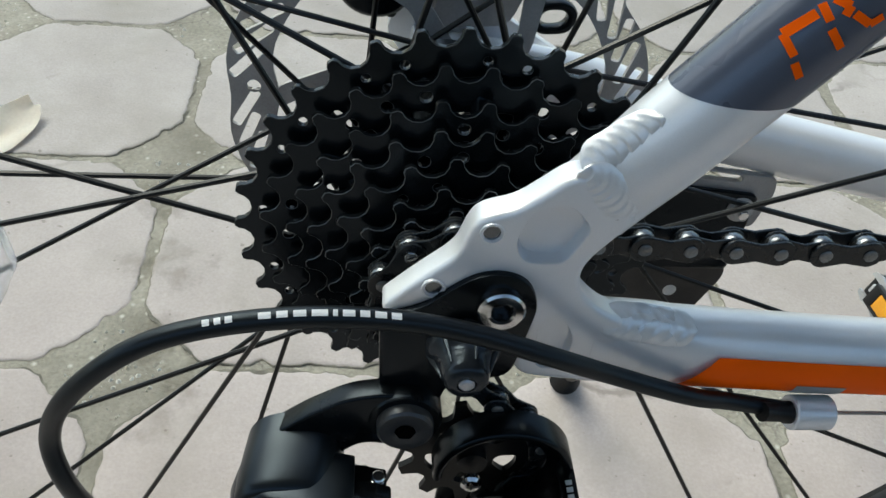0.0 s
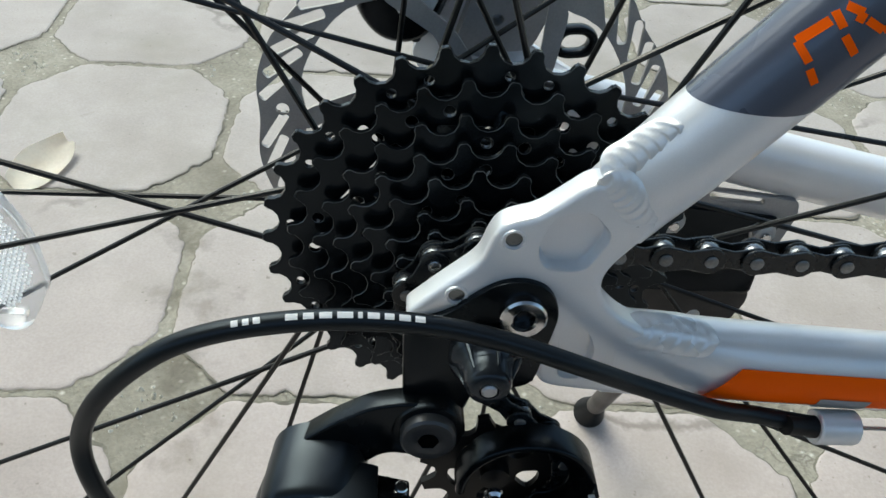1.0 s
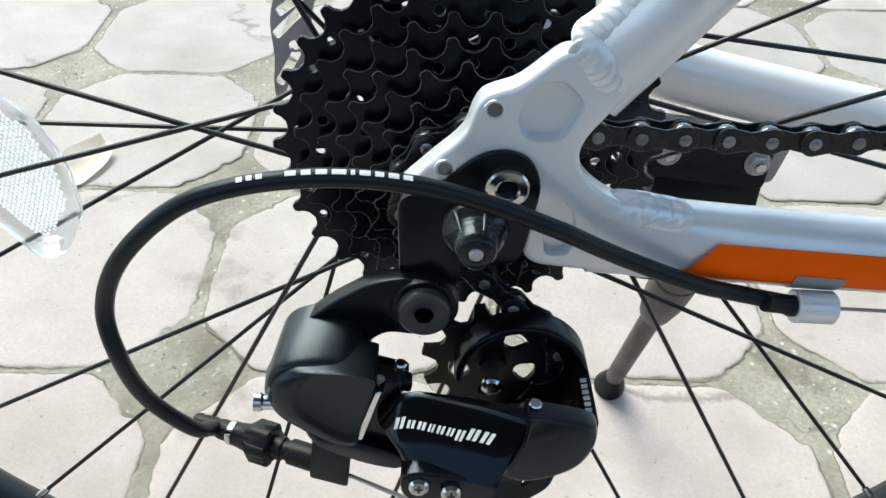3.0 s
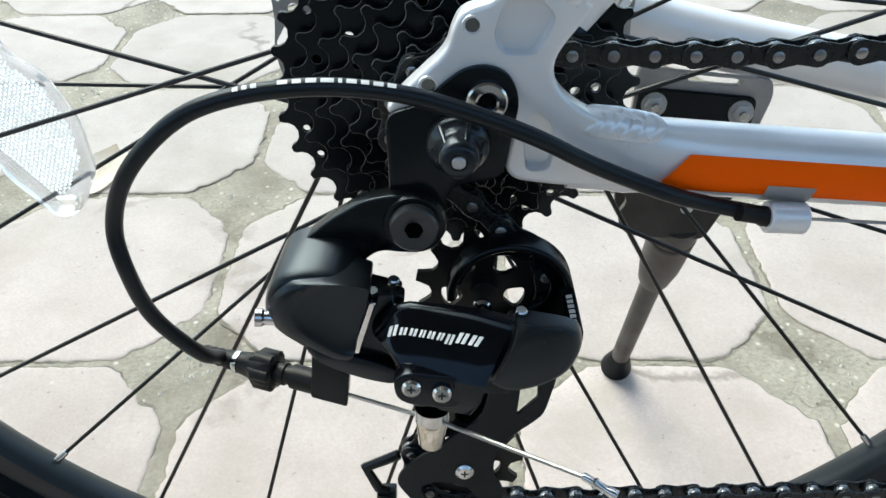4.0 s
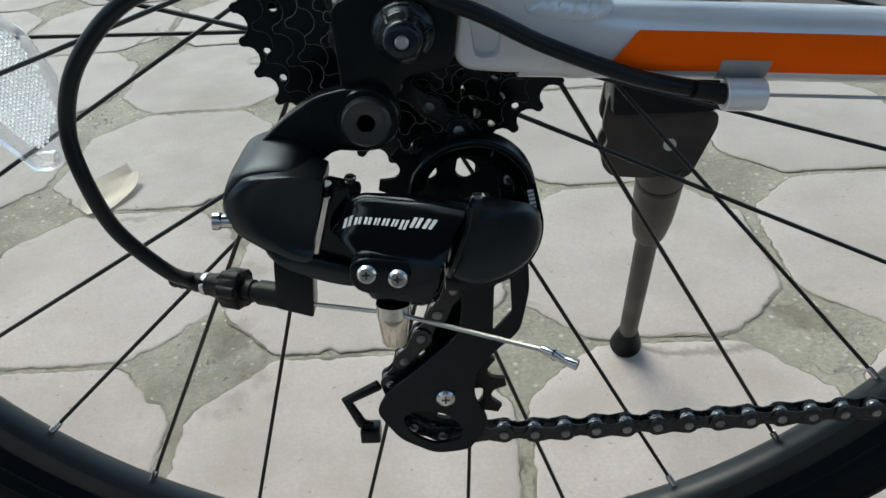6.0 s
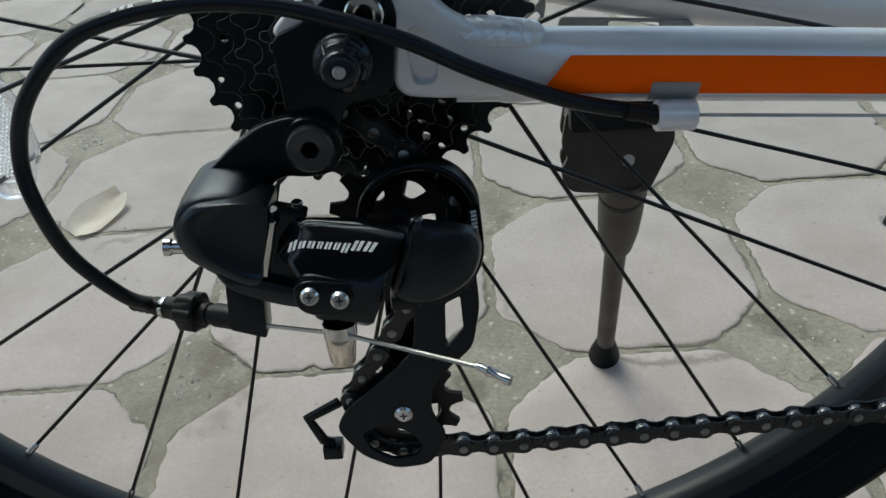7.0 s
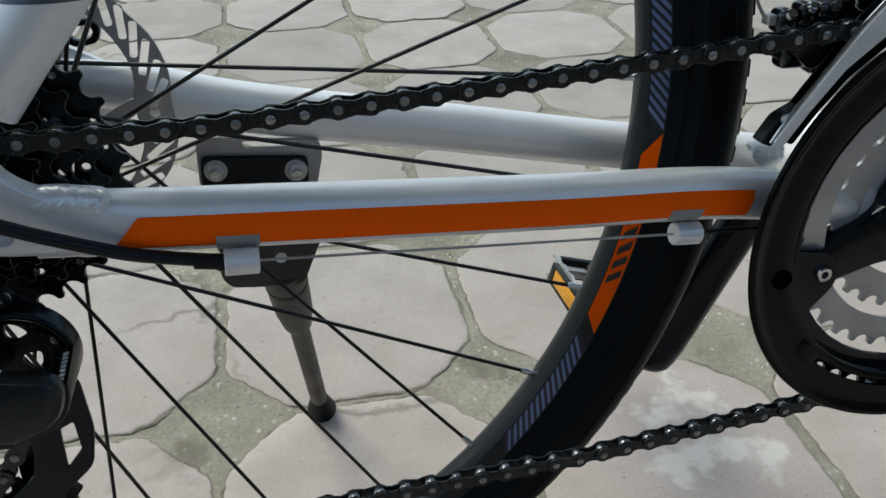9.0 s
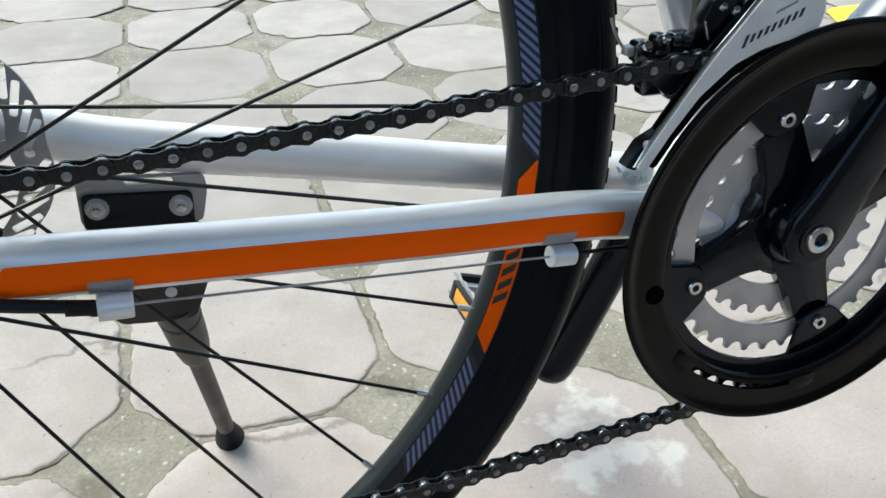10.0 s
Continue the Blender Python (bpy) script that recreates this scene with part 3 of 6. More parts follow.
def ground():
    bm = bmesh.new()
    for x, y in ((-60, -60), (60, -60), (60, 60), (-60, 60)):
        bm.verts.new((x, y, -0.0046))
    bm.faces.new(bm.verts)
    base = part("ground", bm, INFILL, None, "worn octagonal concrete pavers set in rough mortar")
    tagged(base, category="pavement", kind="structure")
    mortar_bed(base)
    rnd = random.Random(5)
    h = grid_y(1) - grid_y(0)
    made = {}
    for i in range(-5, 8):
        for j in range(-3, 8):
            w = round(grid_x(i + 1) - grid_x(i), 3)
            pick = (w, rnd.randrange(5))
            if pick not in made:
                seed = 10 + len(made)
                made[pick] = (paver_mesh("paver", octagon(w, h), seed), dirt_rim(octagon(w, h), seed))
            m = pose((grid_x(i) + grid_x(i + 1)) / 2 + rnd.uniform(-0.002, 0.002), grid_y(j) + h / 2 + rnd.uniform(-0.001, 0.001), rnd.uniform(-0.0006, 0.0006),
                     rnd.uniform(-0.3, 0.3), rnd.uniform(-0.3, 0.3), rnd.uniform(-0.7, 0.7))
            o = new("paver", made[pick][0])
            o.parent = base
            o.matrix_basis = m
            rim_ = new("joint_dirt", made[pick][1])
            rim_.parent = base
            rim_.matrix_basis = m

    # the same pattern goes on all round, out to where single stones cannot be told apart
    verts, faces = [], []
    for i in range(-20, 28):
        for j in range(-5, 32):
            if -5 <= i < 8 and -3 <= j < 8:
                continue
            pts = octagon(grid_x(i + 1) - grid_x(i), h)
            x, y, z = (grid_x(i) + grid_x(i + 1)) / 2, grid_y(j) + h / 2, rnd.uniform(-0.001, 0.001)
            k, n0 = len(pts), len(verts)
            for f, dz in ((1.0, -0.010), (1.0, -0.0015), (0.985, 0.0)):
                verts.extend((x + px * f, y + py * f, z + dz) for px, py in pts)
            for a in range(2):
                for q in range(k):
                    faces.append((n0 + a * k + q, n0 + a * k + (q + 1) % k, n0 + a * k + k + (q + 1) % k, n0 + a * k + k + q))
            faces.append(tuple(n0 + 2 * k + q for q in range(k)))
    me = bpy.data.meshes.new("outer_paving")
    me.from_pydata(verts, [], faces)
    me.materials.append(PAVER_REST)
    rest = new("outer_paving", me)
    rest.parent = base
    tagged(rest, kind="stuff")


ground()


def dry_leaf():
    """A curled dry leaf lying on the paving."""
    bm = bmesh.new()
    rows = []
    n = 12
    for i in range(n + 1):
        t = i / n
        w = 0.0255 * math.sin(math.pi * min(1, t * 0.90 + 0.06)) ** 0.62
        lift = 0.003 + 0.006 * (t - 0.35) ** 2 * 4
        row = []
        for k in range(-4, 5):
            s = k / 4
            row.append(bm.verts.new((0.080 * (t - 0.5), w * s * (1 - 0.10 * abs(s)) + 0.004 * math.sin(3 * t), lift + (0.007 + 0.005 * s) * abs(s) ** 1.8 + 0.0014 * math.sin(9 * t + 3 * s))))
        rows.append(row)
    for a, b in zip(rows, rows[1:]):
        for j in range(8):
            bm.faces.new((a[j], a[j + 1], b[j + 1], b[j]))
    bmesh.ops.solidify(bm, geom=bm.faces[:], thickness=0.0006)
    bmesh.ops.recalc_face_normals(bm, faces=bm.faces[:])
    leaf = part("leaf", bm, LEAF, None, "pale curled dry leaf lying on the pavers")
    tagged(leaf, category="leaf")
    leaf.matrix_world = pose(-0.377, 0.472, -0.002, 0, 0, 66)


dry_leaf()


def plastic_packet():
    """A crumpled plastic packet, cream with a yellow end, lying on the paving."""
    bm = bmesh.new()
    n, k = 22, 14
    rows = []
    for i in range(n + 1):
        row = []
        for j in range(k + 1):
            x, y = 0.19 * (i / n - 0.5), 0.12 * (j / k - 0.5)
            q = Vector((x * 22, y * 22, 1.7))
            puff = math.sin(math.pi * i / n) * math.sin(math.pi * j / k)
            row.append(bm.verts.new((x + 0.010 * noise.noise(q + Vector((5, 0, 0))), y + 0.010 * noise.noise(q + Vector((0, 5, 0))), 0.004 + 0.030 * puff ** 0.5 + 0.012 * noise.noise(q * 1.4) * puff)))
        rows.append(row)
    for i in range(n):
        for j in range(k):
            f = bm.faces.new((rows[i][j], rows[i + 1][j], rows[i + 1][j + 1], rows[i][j + 1]))
            f.material_index = 1 if i > 6 else 0
    rim_ = [r[0] for r in rows] + rows[-1][1:] + [r[-1] for r in reversed(rows[:-1])] + list(reversed(rows[0][1:-1]))
    bm.faces.new(list(reversed(rim_)))
    bmesh.ops.recalc_face_normals(bm, faces=bm.faces[:])
    pack = part("plastic_packet", bm, YELLOW, None, "crumpled yellow and cream plastic packet on the pavers", 80, (CREAM,))
    tagged(pack, category="packet")
    pack.matrix_world = pose(1.500, 0.962, 0.0, 0, 0, -17)


plastic_packet()
# ---- the bicycle: all its parts are built about its rear axle (x ahead, y to its left side, z up) ----
LEAN, NOSE, AXLE = radians(5.146), radians(-0.968), 0.3522
up_ = Vector((math.tan(NOSE), -math.tan(LEAN), 1)).normalized()
fore = (Vector((1, 0, 0)) - up_ * up_.x).normalized()
left = up_.cross(fore)
bike = new("bicycle")
tagged(bike, "silver, navy and orange mountain bicycle leaning on its kickstand", "bicycle")
bike.matrix_world = Matrix.Translation((0, 0, AXLE)) @ Matrix((fore, left, up_)).to_4x4()


def stay_right_chain():
    line = curve([(0.036, -0.0660, -0.0062), (0.044, -0.0659, -0.0067), (0.052, -0.0657, -0.0073), (0.060, -0.0655, -0.0082), (0.130, -0.0625, -0.0139), (0.240, -0.0540, -0.0246), (0.330, -0.0450, -0.0337), (0.425, -0.030, -0.056)], 6)
    k = len(line)
    rad = [0.0128 if i < 18 else 0.0124 for i in range(k)]
    pipe = tube(line, rad, 32, flat=0.86)
    for v in pipe.verts:
        # the end is pressed to a flat-sided section that runs into the dropout
        if v.co.x < 0.090:
            s = min(1.0, (0.090 - v.co.x) / 0.046)
            s = s * s * (3 - 2 * s)
            j = max(1, next((q for q in range(k) if line[q].x >= v.co.x), k - 1))
            mid = line[j - 1].lerp(line[j], (v.co.x - line[j - 1].x) / (line[j].x - line[j - 1].x))
            cy, cz = (v.co.y - mid.y) / 0.0110, (v.co.z - mid.z) / 0.0128
            a, out = math.atan2(cz, cy), math.hypot(cy, cz)
            ex = 1 - 0.5 * s
            v.co.y = mid.y + 0.0110 * out * (1 - 0.28 * s) * math.copysign(abs(math.cos(a)) ** ex, math.cos(a))
            v.co.z = mid.z + 0.0128 * out * (1 - 0.04 * s) * math.copysign(abs(math.sin(a)) ** ex, math.sin(a))
    stay = part("chain_stay", pipe, SILVER, bike, "silver painted chain stay with orange stripe")
    run = [p for p in curve(line, 6) if 0.062 < p.x < 0.336]
    rr = [0.0124] * len(run)

    def band(s):
        ramp = min(1.0, s / 0.065)
        return (-36, -36 + 62 * ramp)
    part("orange_stripe", tube(run, rr, 10, flat=0.86, arc=band, grow=0.00025), ORANGE, stay, "long orange stripe")
    for x in (0.108, 0.301):
        bit = [p for p in curve(line, 6) if x - 0.0095 < p.x < x + 0.0095]
        part("grey_mark", tube(bit, 0.0124, 8, flat=0.86, arc=(-56, -14), grow=0.0005), GREYMARK, stay, "bare grey patch behind the cable stop")
    return stay


def weld(line, half, height, pitch, parent, normals, bend=0.0125, taper=0.0, seed=1, ripple=0.00042):
    """A weld: a low bead along a line whose skin lies in crescent ripples, one over the next."""
    pts = curve(line, 16)
    cum = [0.0]
    for a, b in zip(pts, pts[1:]):
        cum.append(cum[-1] + (b - a).length)
    total = cum[-1]
    n0, n1 = Vector(normals[0]).normalized(), Vector(normals[1]).normalized()
    ns, nv = int(total / pitch * 9), 18
    bm = bmesh.new()
    rows = []
    for i in range(ns + 1):
        d = total * i / ns
        k = max(q for q in range(len(pts) - 1) if cum[q] <= d + 1e-12)
        p = pts[k].lerp(pts[k + 1], (d - cum[k]) / max(1e-9, cum[k + 1] - cum[k]))
        t = (pts[min(k + 2, len(pts) - 1)] - pts[max(k - 1, 0)]).normalized()
        nr = n0.lerp(n1, i / ns)
        nr = (nr - t * nr.dot(t)).normalized()
        sd = nr.cross(t)
        end = min(1.0, d / (half * 1.1), (total - d) / (half * 1.1))
        wide = half * (1 - taper * i / ns) * math.sqrt(max(0.02, 1 - (1 - end) ** 2)) * (1 + 0.07 * noise.noise(Vector((d * 200, seed, 0))))
        row = []
        for q in range(nv + 1):
            v = 2 * q / nv - 1
            ph = (d + half * 0.75 * v * v) / pitch + 0.18 * noise.noise(Vector((d * 120, v * 0.6, seed)))
            step = ph - math.floor(ph)
            up2 = height * (1 - v * v) ** 0.75 * (0.72 + 0.28 * noise.noise(Vector((d * 320, v, seed + 5)))) + ripple * (1 - step) ** 0.7 * min(1.0, step * 9) * (1 - v * v) ** 0.6 - 0.0004
            row.append(bm.verts.new(p + sd * wide * v + nr * (up2 - (wide * v) ** 2 / (2 * bend))))
        rows.append(row)
    for r0, r1 in zip(rows, rows[1:]):
        for j in range(1, len(r0)):
            bm.faces.new((r0[j - 1], r0[j], r1[j], r1[j - 1]))
    bmesh.ops.recalc_face_normals(bm, faces=bm.faces[:])
    part("weld", bm, WELD, parent, "", 60)


def frame_parts():
    stay = stay_right_chain()
    # upper stay, silver below and navy above
    a = Vector((0.0300, -0.0640, 0.0412))
    d = Vector((0.631, 0.03, 0.775)).normalized()
    s0 = 0.0412
    low = [a + d * s for s in (-0.002, 0.004, 0.014, 0.024, s0 + 0.014)]
    low = curve(low, 4)
    pipe = tube(low, 0.0122, 32, flat=0.92)
    for v in pipe.verts:
        # its end is cut to the dropout and pressed a little flat
        s = (v.co - a).dot(d)
        if s < 0.024:
            k = min(1.0, (0.024 - s) / 0.024)
            v.co.y = -0.0640 + (v.co.y + 0.0640) * (1 - 0.20 * k * k * (3 - 2 * k))
    seat = part("seat_stay", pipe, SILVER, bike, "silver and navy painted seat stay")
    high = [a + d * s for s in (s0, 0.08, 0.14, 0.30, 0.46)]
    bm = tube(high, [0.0123, 0.0122, 0.0120, 0.0115, 0.0112], 32, flat=0.92)
    bm.verts.ensure_lookup_table()
    lower = Vector((0.775, 0, -0.631))
    for v in bm.verts[:32]:
        v.co += d * 0.80 * (v.co - high[0]).dot(lower)
    navy = part("navy_section", bm, NAVY, seat, "navy painted upper length")
    # angular orange logo: plain slanted strokes on the navy paint
    side = Vector((0, -1, 0))
    across = Vector((-0.775, 0, 0.631))
    strokes = [(0.0556, 0.0088, 0.0632, 0.0079), (0.0556, 0.0088, 0.0547, 0.0043), (0.0539, 0.0031, 0.0528, -0.0006), (0.065, 0.0087, 0.0641, 0.0053), (0.0633, 0.0039, 0.0625, -0.0011), (0.0674, 0.0081, 0.0689, 0.0051), (0.0689, 0.0051, 0.0669, 0.0043), (0.0685, 0.0034, 0.0695, -0.0008), (0.0695, -0.0008, 0.0723, -0.0013)]
    for s1, c1, s2, c2 in strokes:
        n = 5
        bm = bmesh.new()
        rows = []
        for i in range(n + 1):
            t = i / n
            s, c = s1 + (s2 - s1) * t, c1 + (c2 - c1) * t
            sd = Vector((s2 - s1, c2 - c1)).normalized()
            row = []
            for w in (-0.0009, 0.0009):
                ss, cc = s - sd.y * w, c + sd.x * w
                depth = 0.0123 * 0.92 * math.sqrt(max(0.0, 1 - (cc / 0.0123) ** 2)) + 0.0003
                row.append(bm.verts.new(a + d * ss + across * cc + side * depth))
            rows.append(row)
        for r0, r1 in zip(rows, rows[1:]):
            bm.faces.new((r0[0], r0[1], r1[1], r1[0]))
        part("logo_stroke", bm, ORANGE, navy)
    # dropout plate
    out = [(-0.0226, 0.0100), (-0.0123, 0.0205), (-0.0042, 0.0280), (-0.0026, 0.0345), (-0.0006, 0.0390), (0.0030, 0.0410), (0.0088, 0.0427), (0.0148, 0.0480), (0.0205, 0.0532), (0.0250, 0.0530), (0.0385, 0.0418), (0.0360, 0.0375), (0.0275, 0.0260), (0.0290, 0.0175),
           (0.0350, 0.0118), (0.0400, 0.0090), (0.0440, 0.0070), (0.0440, -0.0165), (0.0300, -0.0158), (0.0178, -0.0142), (0.0146, -0.0090), (0.0170, 0.0060), (0.0100, 0.0060), (-0.0060, 0.0140), (-0.0200, 0.0070)]
    rad = [0.003, 0.006, 0.006, 0.004, 0.004, 0.004, 0.006, 0.006, 0.004, 0.002, 0.002, 0.006, 0.008, 0.008, 0.006, 0.004, 0.004, 0.004, 0.006, 0.004, 0.004, 0.001, 0.004, 0.004, 0.004]
    holes = [circle(0.0034, 0.0359, 0.0022, 16), circle(-0.0092, 0.0175, 0.0022, 16)]
    pockets = [rounded(pts, 0.0032, 5) for pts in ([(0.0092, 0.0330), (0.0125, 0.0435), (0.0215, 0.0455), (0.0282, 0.0385), (0.0228, 0.0270), (0.0122, 0.0268)],
                                                   [(0.0195, 0.0060), (0.0235, 0.0100), (0.0275, 0.0070), (0.0305, 0.0010), (0.0295, -0.0105), (0.0215, -0.0110)])]
    drop = part("dropout", soft_plate([rounded(out, rad, 5)] + holes + pockets, -0.0660, -0.0737, 0.0019), SILVER, bike, "silver forged dropout with two pockets")
    for o in pockets:
        bm = bmesh.new()
        rows = [[bm.verts.new((x, y, z)) for x, z in ring] for ring, y in ((shrunk(o, 1.03), -0.0700), (shrunk(o, 1.01), -0.0735), (shrunk(o, 0.985), -0.07355), (shrunk(o, 0.968), -0.0733), (shrunk(o, 0.935), -0.0713), (shrunk(o, 0.915), -0.0704), (shrunk(o, 0.880), -0.0700), (shrunk(o, 0.74), -0.0699))]
        for r0, r1 in zip(rows, rows[1:]):
            for j in range(len(r0)):
                bm.faces.new((r0[j - 1], r0[j], r1[j], r1[j - 1]))
        bm.faces.new(rows[-1])
        bmesh.ops.recalc_face_normals(bm, faces=bm.faces[:])
        part("pocket", bm, SILVER, drop, sharp=32)
    weld([(0.0232, -0.0702, 0.0526), (0.0268, -0.0698, 0.0556), (0.0308, -0.0698, 0.0592), (0.0351, -0.0698, 0.0637), (0.0388, -0.0697, 0.0680)], 0.0062, 0.0008, 0.0029, drop, ((-0.30, -0.90, 0.30), (-0.40, -0.84, 0.36)), bend=0.0085, taper=0.15)
    weld([(0.0218, -0.0727, 0.0546), (0.0258, -0.0734, 0.0515), (0.0300, -0.0738, 0.0478), (0.0336, -0.0735, 0.0438), (0.0366, -0.0726, 0.0400)], 0.0058, 0.0008, 0.0025, drop, ((-0.20, -0.95, 0.22), (0.2, -0.95, -0.15)), bend=0.017, seed=4)
    weld([(0.0365, -0.0726, 0.0066), (0.0430, -0.0722, 0.0066), (0.0490, -0.0720, 0.0061), (0.0550, -0.0720, 0.0052), (0.0648, -0.0720, 0.0038)], 0.0054, 0.0010, 0.0042, drop, ((0.02, -0.78, 0.62), (0.06, -0.72, 0.69)), bend=0.0100, seed=9, ripple=0.00052)
    # bolt that holds the replaceable hanger
    part("hanger_bolt", turned([(0.0, -0.0745), (0.0029, -0.0745), (0.0029, -0.0786), (0.0036, -0.0790), (0.0056, -0.0788), (0.0062, -0.0782), (0.0062, -0.0740), (0.0, -0.0740)], 32, at=(0.0083, 0, 0.0142)), CHROME, drop, "silver socket bolt")
    for x, z in ((0.0034, 0.0359), (-0.0092, 0.0175)):
        part("hole_rim", turned([(0.0022, -0.0728), (0.0026, -0.0741), (0.0030, -0.0741), (0.0033, -0.0734), (0.0022, -0.0720)], 24, at=(x, 0, z), closed=True), SILVER, drop)
        part("screw_thread", turned([(0.0023, -0.0732), (0.0018, -0.0726), (0.0022, -0.0720), (0.0018, -0.0714), (0.0022, -0.0708), (0.0018, -0.0702), (0.0018, -0.0690), (0.0, -0.0690)], 16, at=(x, 0, z)), CHAINROLLER, drop, "bright thread in the hole")
    hang = [(-0.0226, 0.0090), (-0.0120, 0.0118), (-0.0030, 0.0205), (0.0020, 0.0238), (0.0085, 0.0247), (0.0150, 0.0220), (0.0186, 0.0140), (0.0170, 0.0040), (0.0148, -0.0118), (0.0080, -0.0140),
            (-0.0015, -0.0150), (-0.0045, -0.0240), (-0.0065, -0.0350), (-0.0140, -0.0370), (-0.0205, -0.0330), (-0.0214, -0.0176)]
    part("derailleur_hanger", plate([rounded(hang, 0.005, 4)], -0.0757, -0.0680, 0.0008, 2), BLACKPAINT, bike, "black painted replaceable derailleur hanger")
    # left side: chain stay, dropout stub
    line = curve([(-0.012, 0.066, 0.016), (0.050, 0.0655, 0.006), (0.110, 0.0650, -0.0098), (0.220, 0.0600, -0.0290), (0.315, 0.0530, -0.0450), (0.425, 0.030, -0.056)], 6)
    part("chain_stay", tube(line, [0.0085 + 0.0050 * min(1, i / 8) for i in range(len(line))], 28, flat=0.85), SILVER, bike, "silver painted chain stay on the far side")
    # bottom bracket shell, seat tube
    part("bottom_bracket_shell", turned([(0.0, -0.036), (0.0205, -0.036), (0.0205, 0.036), (0.0, 0.036)], 40, at=(0.4425, 0, -0.054)), SILVER, bike, "silver bottom bracket shell")
    part("seat_tube", tube([(0.4425, 0, -0.054), (0.3951, 0, 0.0534), (0.3193, 0, 0.2252)], 0.0155, 28), SILVER, bike, "silver seat tube")
    part("down_tube", tube([(0.4425, 0, -0.054), (0.78, 0, 0.30)], 0.0205, 28), NAVY, bike, "navy down tube")
    weld([(0.3440, -0.0350, -0.0185), (0.3520, -0.0315, -0.0200), (0.3600, -0.0275, -0.0215), (0.3690, -0.0230, -0.0240)], 0.0070, 0.0025, 0.0035, stay, ((-0.2, -0.7, 0.7), (0, -0.6, 0.8)), seed=14)
    # cable stops under the chain stay
    for p, d2 in (((0.1075, -0.0745, -0.0262), (1, 0.07, -0.07)), ((0.3050, -0.0545, -0.0472), (1, 0.08, -0.10))):
        dv = Vector(d2).normalized()
        stop = part("cable_stop", turned([(0.0016, -0.0066), (0.0048, -0.0066), (0.0053, -0.0061), (0.0053, 0.0061), (0.0048, 0.0066), (0.0014, 0.0066)], 24, dv, p), SILVER, bike, "silver barrel cable stop")


frame_parts()

# ---- rear wheel ----
RIM, PHASE = 0.3008, radians(-3.6)


def spin(profile, n=128):
    """A ring about the axle from a closed outline of (radius, y)."""
    return turned([(r, y) for r, y in profile], n, (0, 1, 0), (0, 0, 0), closed=True)


def sticker(name, a0, a1, r0, r1, y, material, parent, slant=0.0, n=12):
    """A thin printed patch on the rim's wall; angles in degrees from straight down towards the front."""
    bm = bmesh.new()
    rows = []
    for i in range(n + 1):
        t = i / n
        row = []
        lean = slant[0] + (slant[1] - slant[0]) * t if isinstance(slant, tuple) else slant
        for r, s in ((r0, 0.0), (r1, lean)):
            a = radians(a0 + (a1 - a0) * t + s)
            row.append(bm.verts.new((r * math.sin(a), y, -r * math.cos(a))))
        rows.append(row)
    for p, q in zip(rows, rows[1:]):
        bm.faces.new((p[0], p[1], q[1], q[0]))
    return part(name, bm, material, parent)


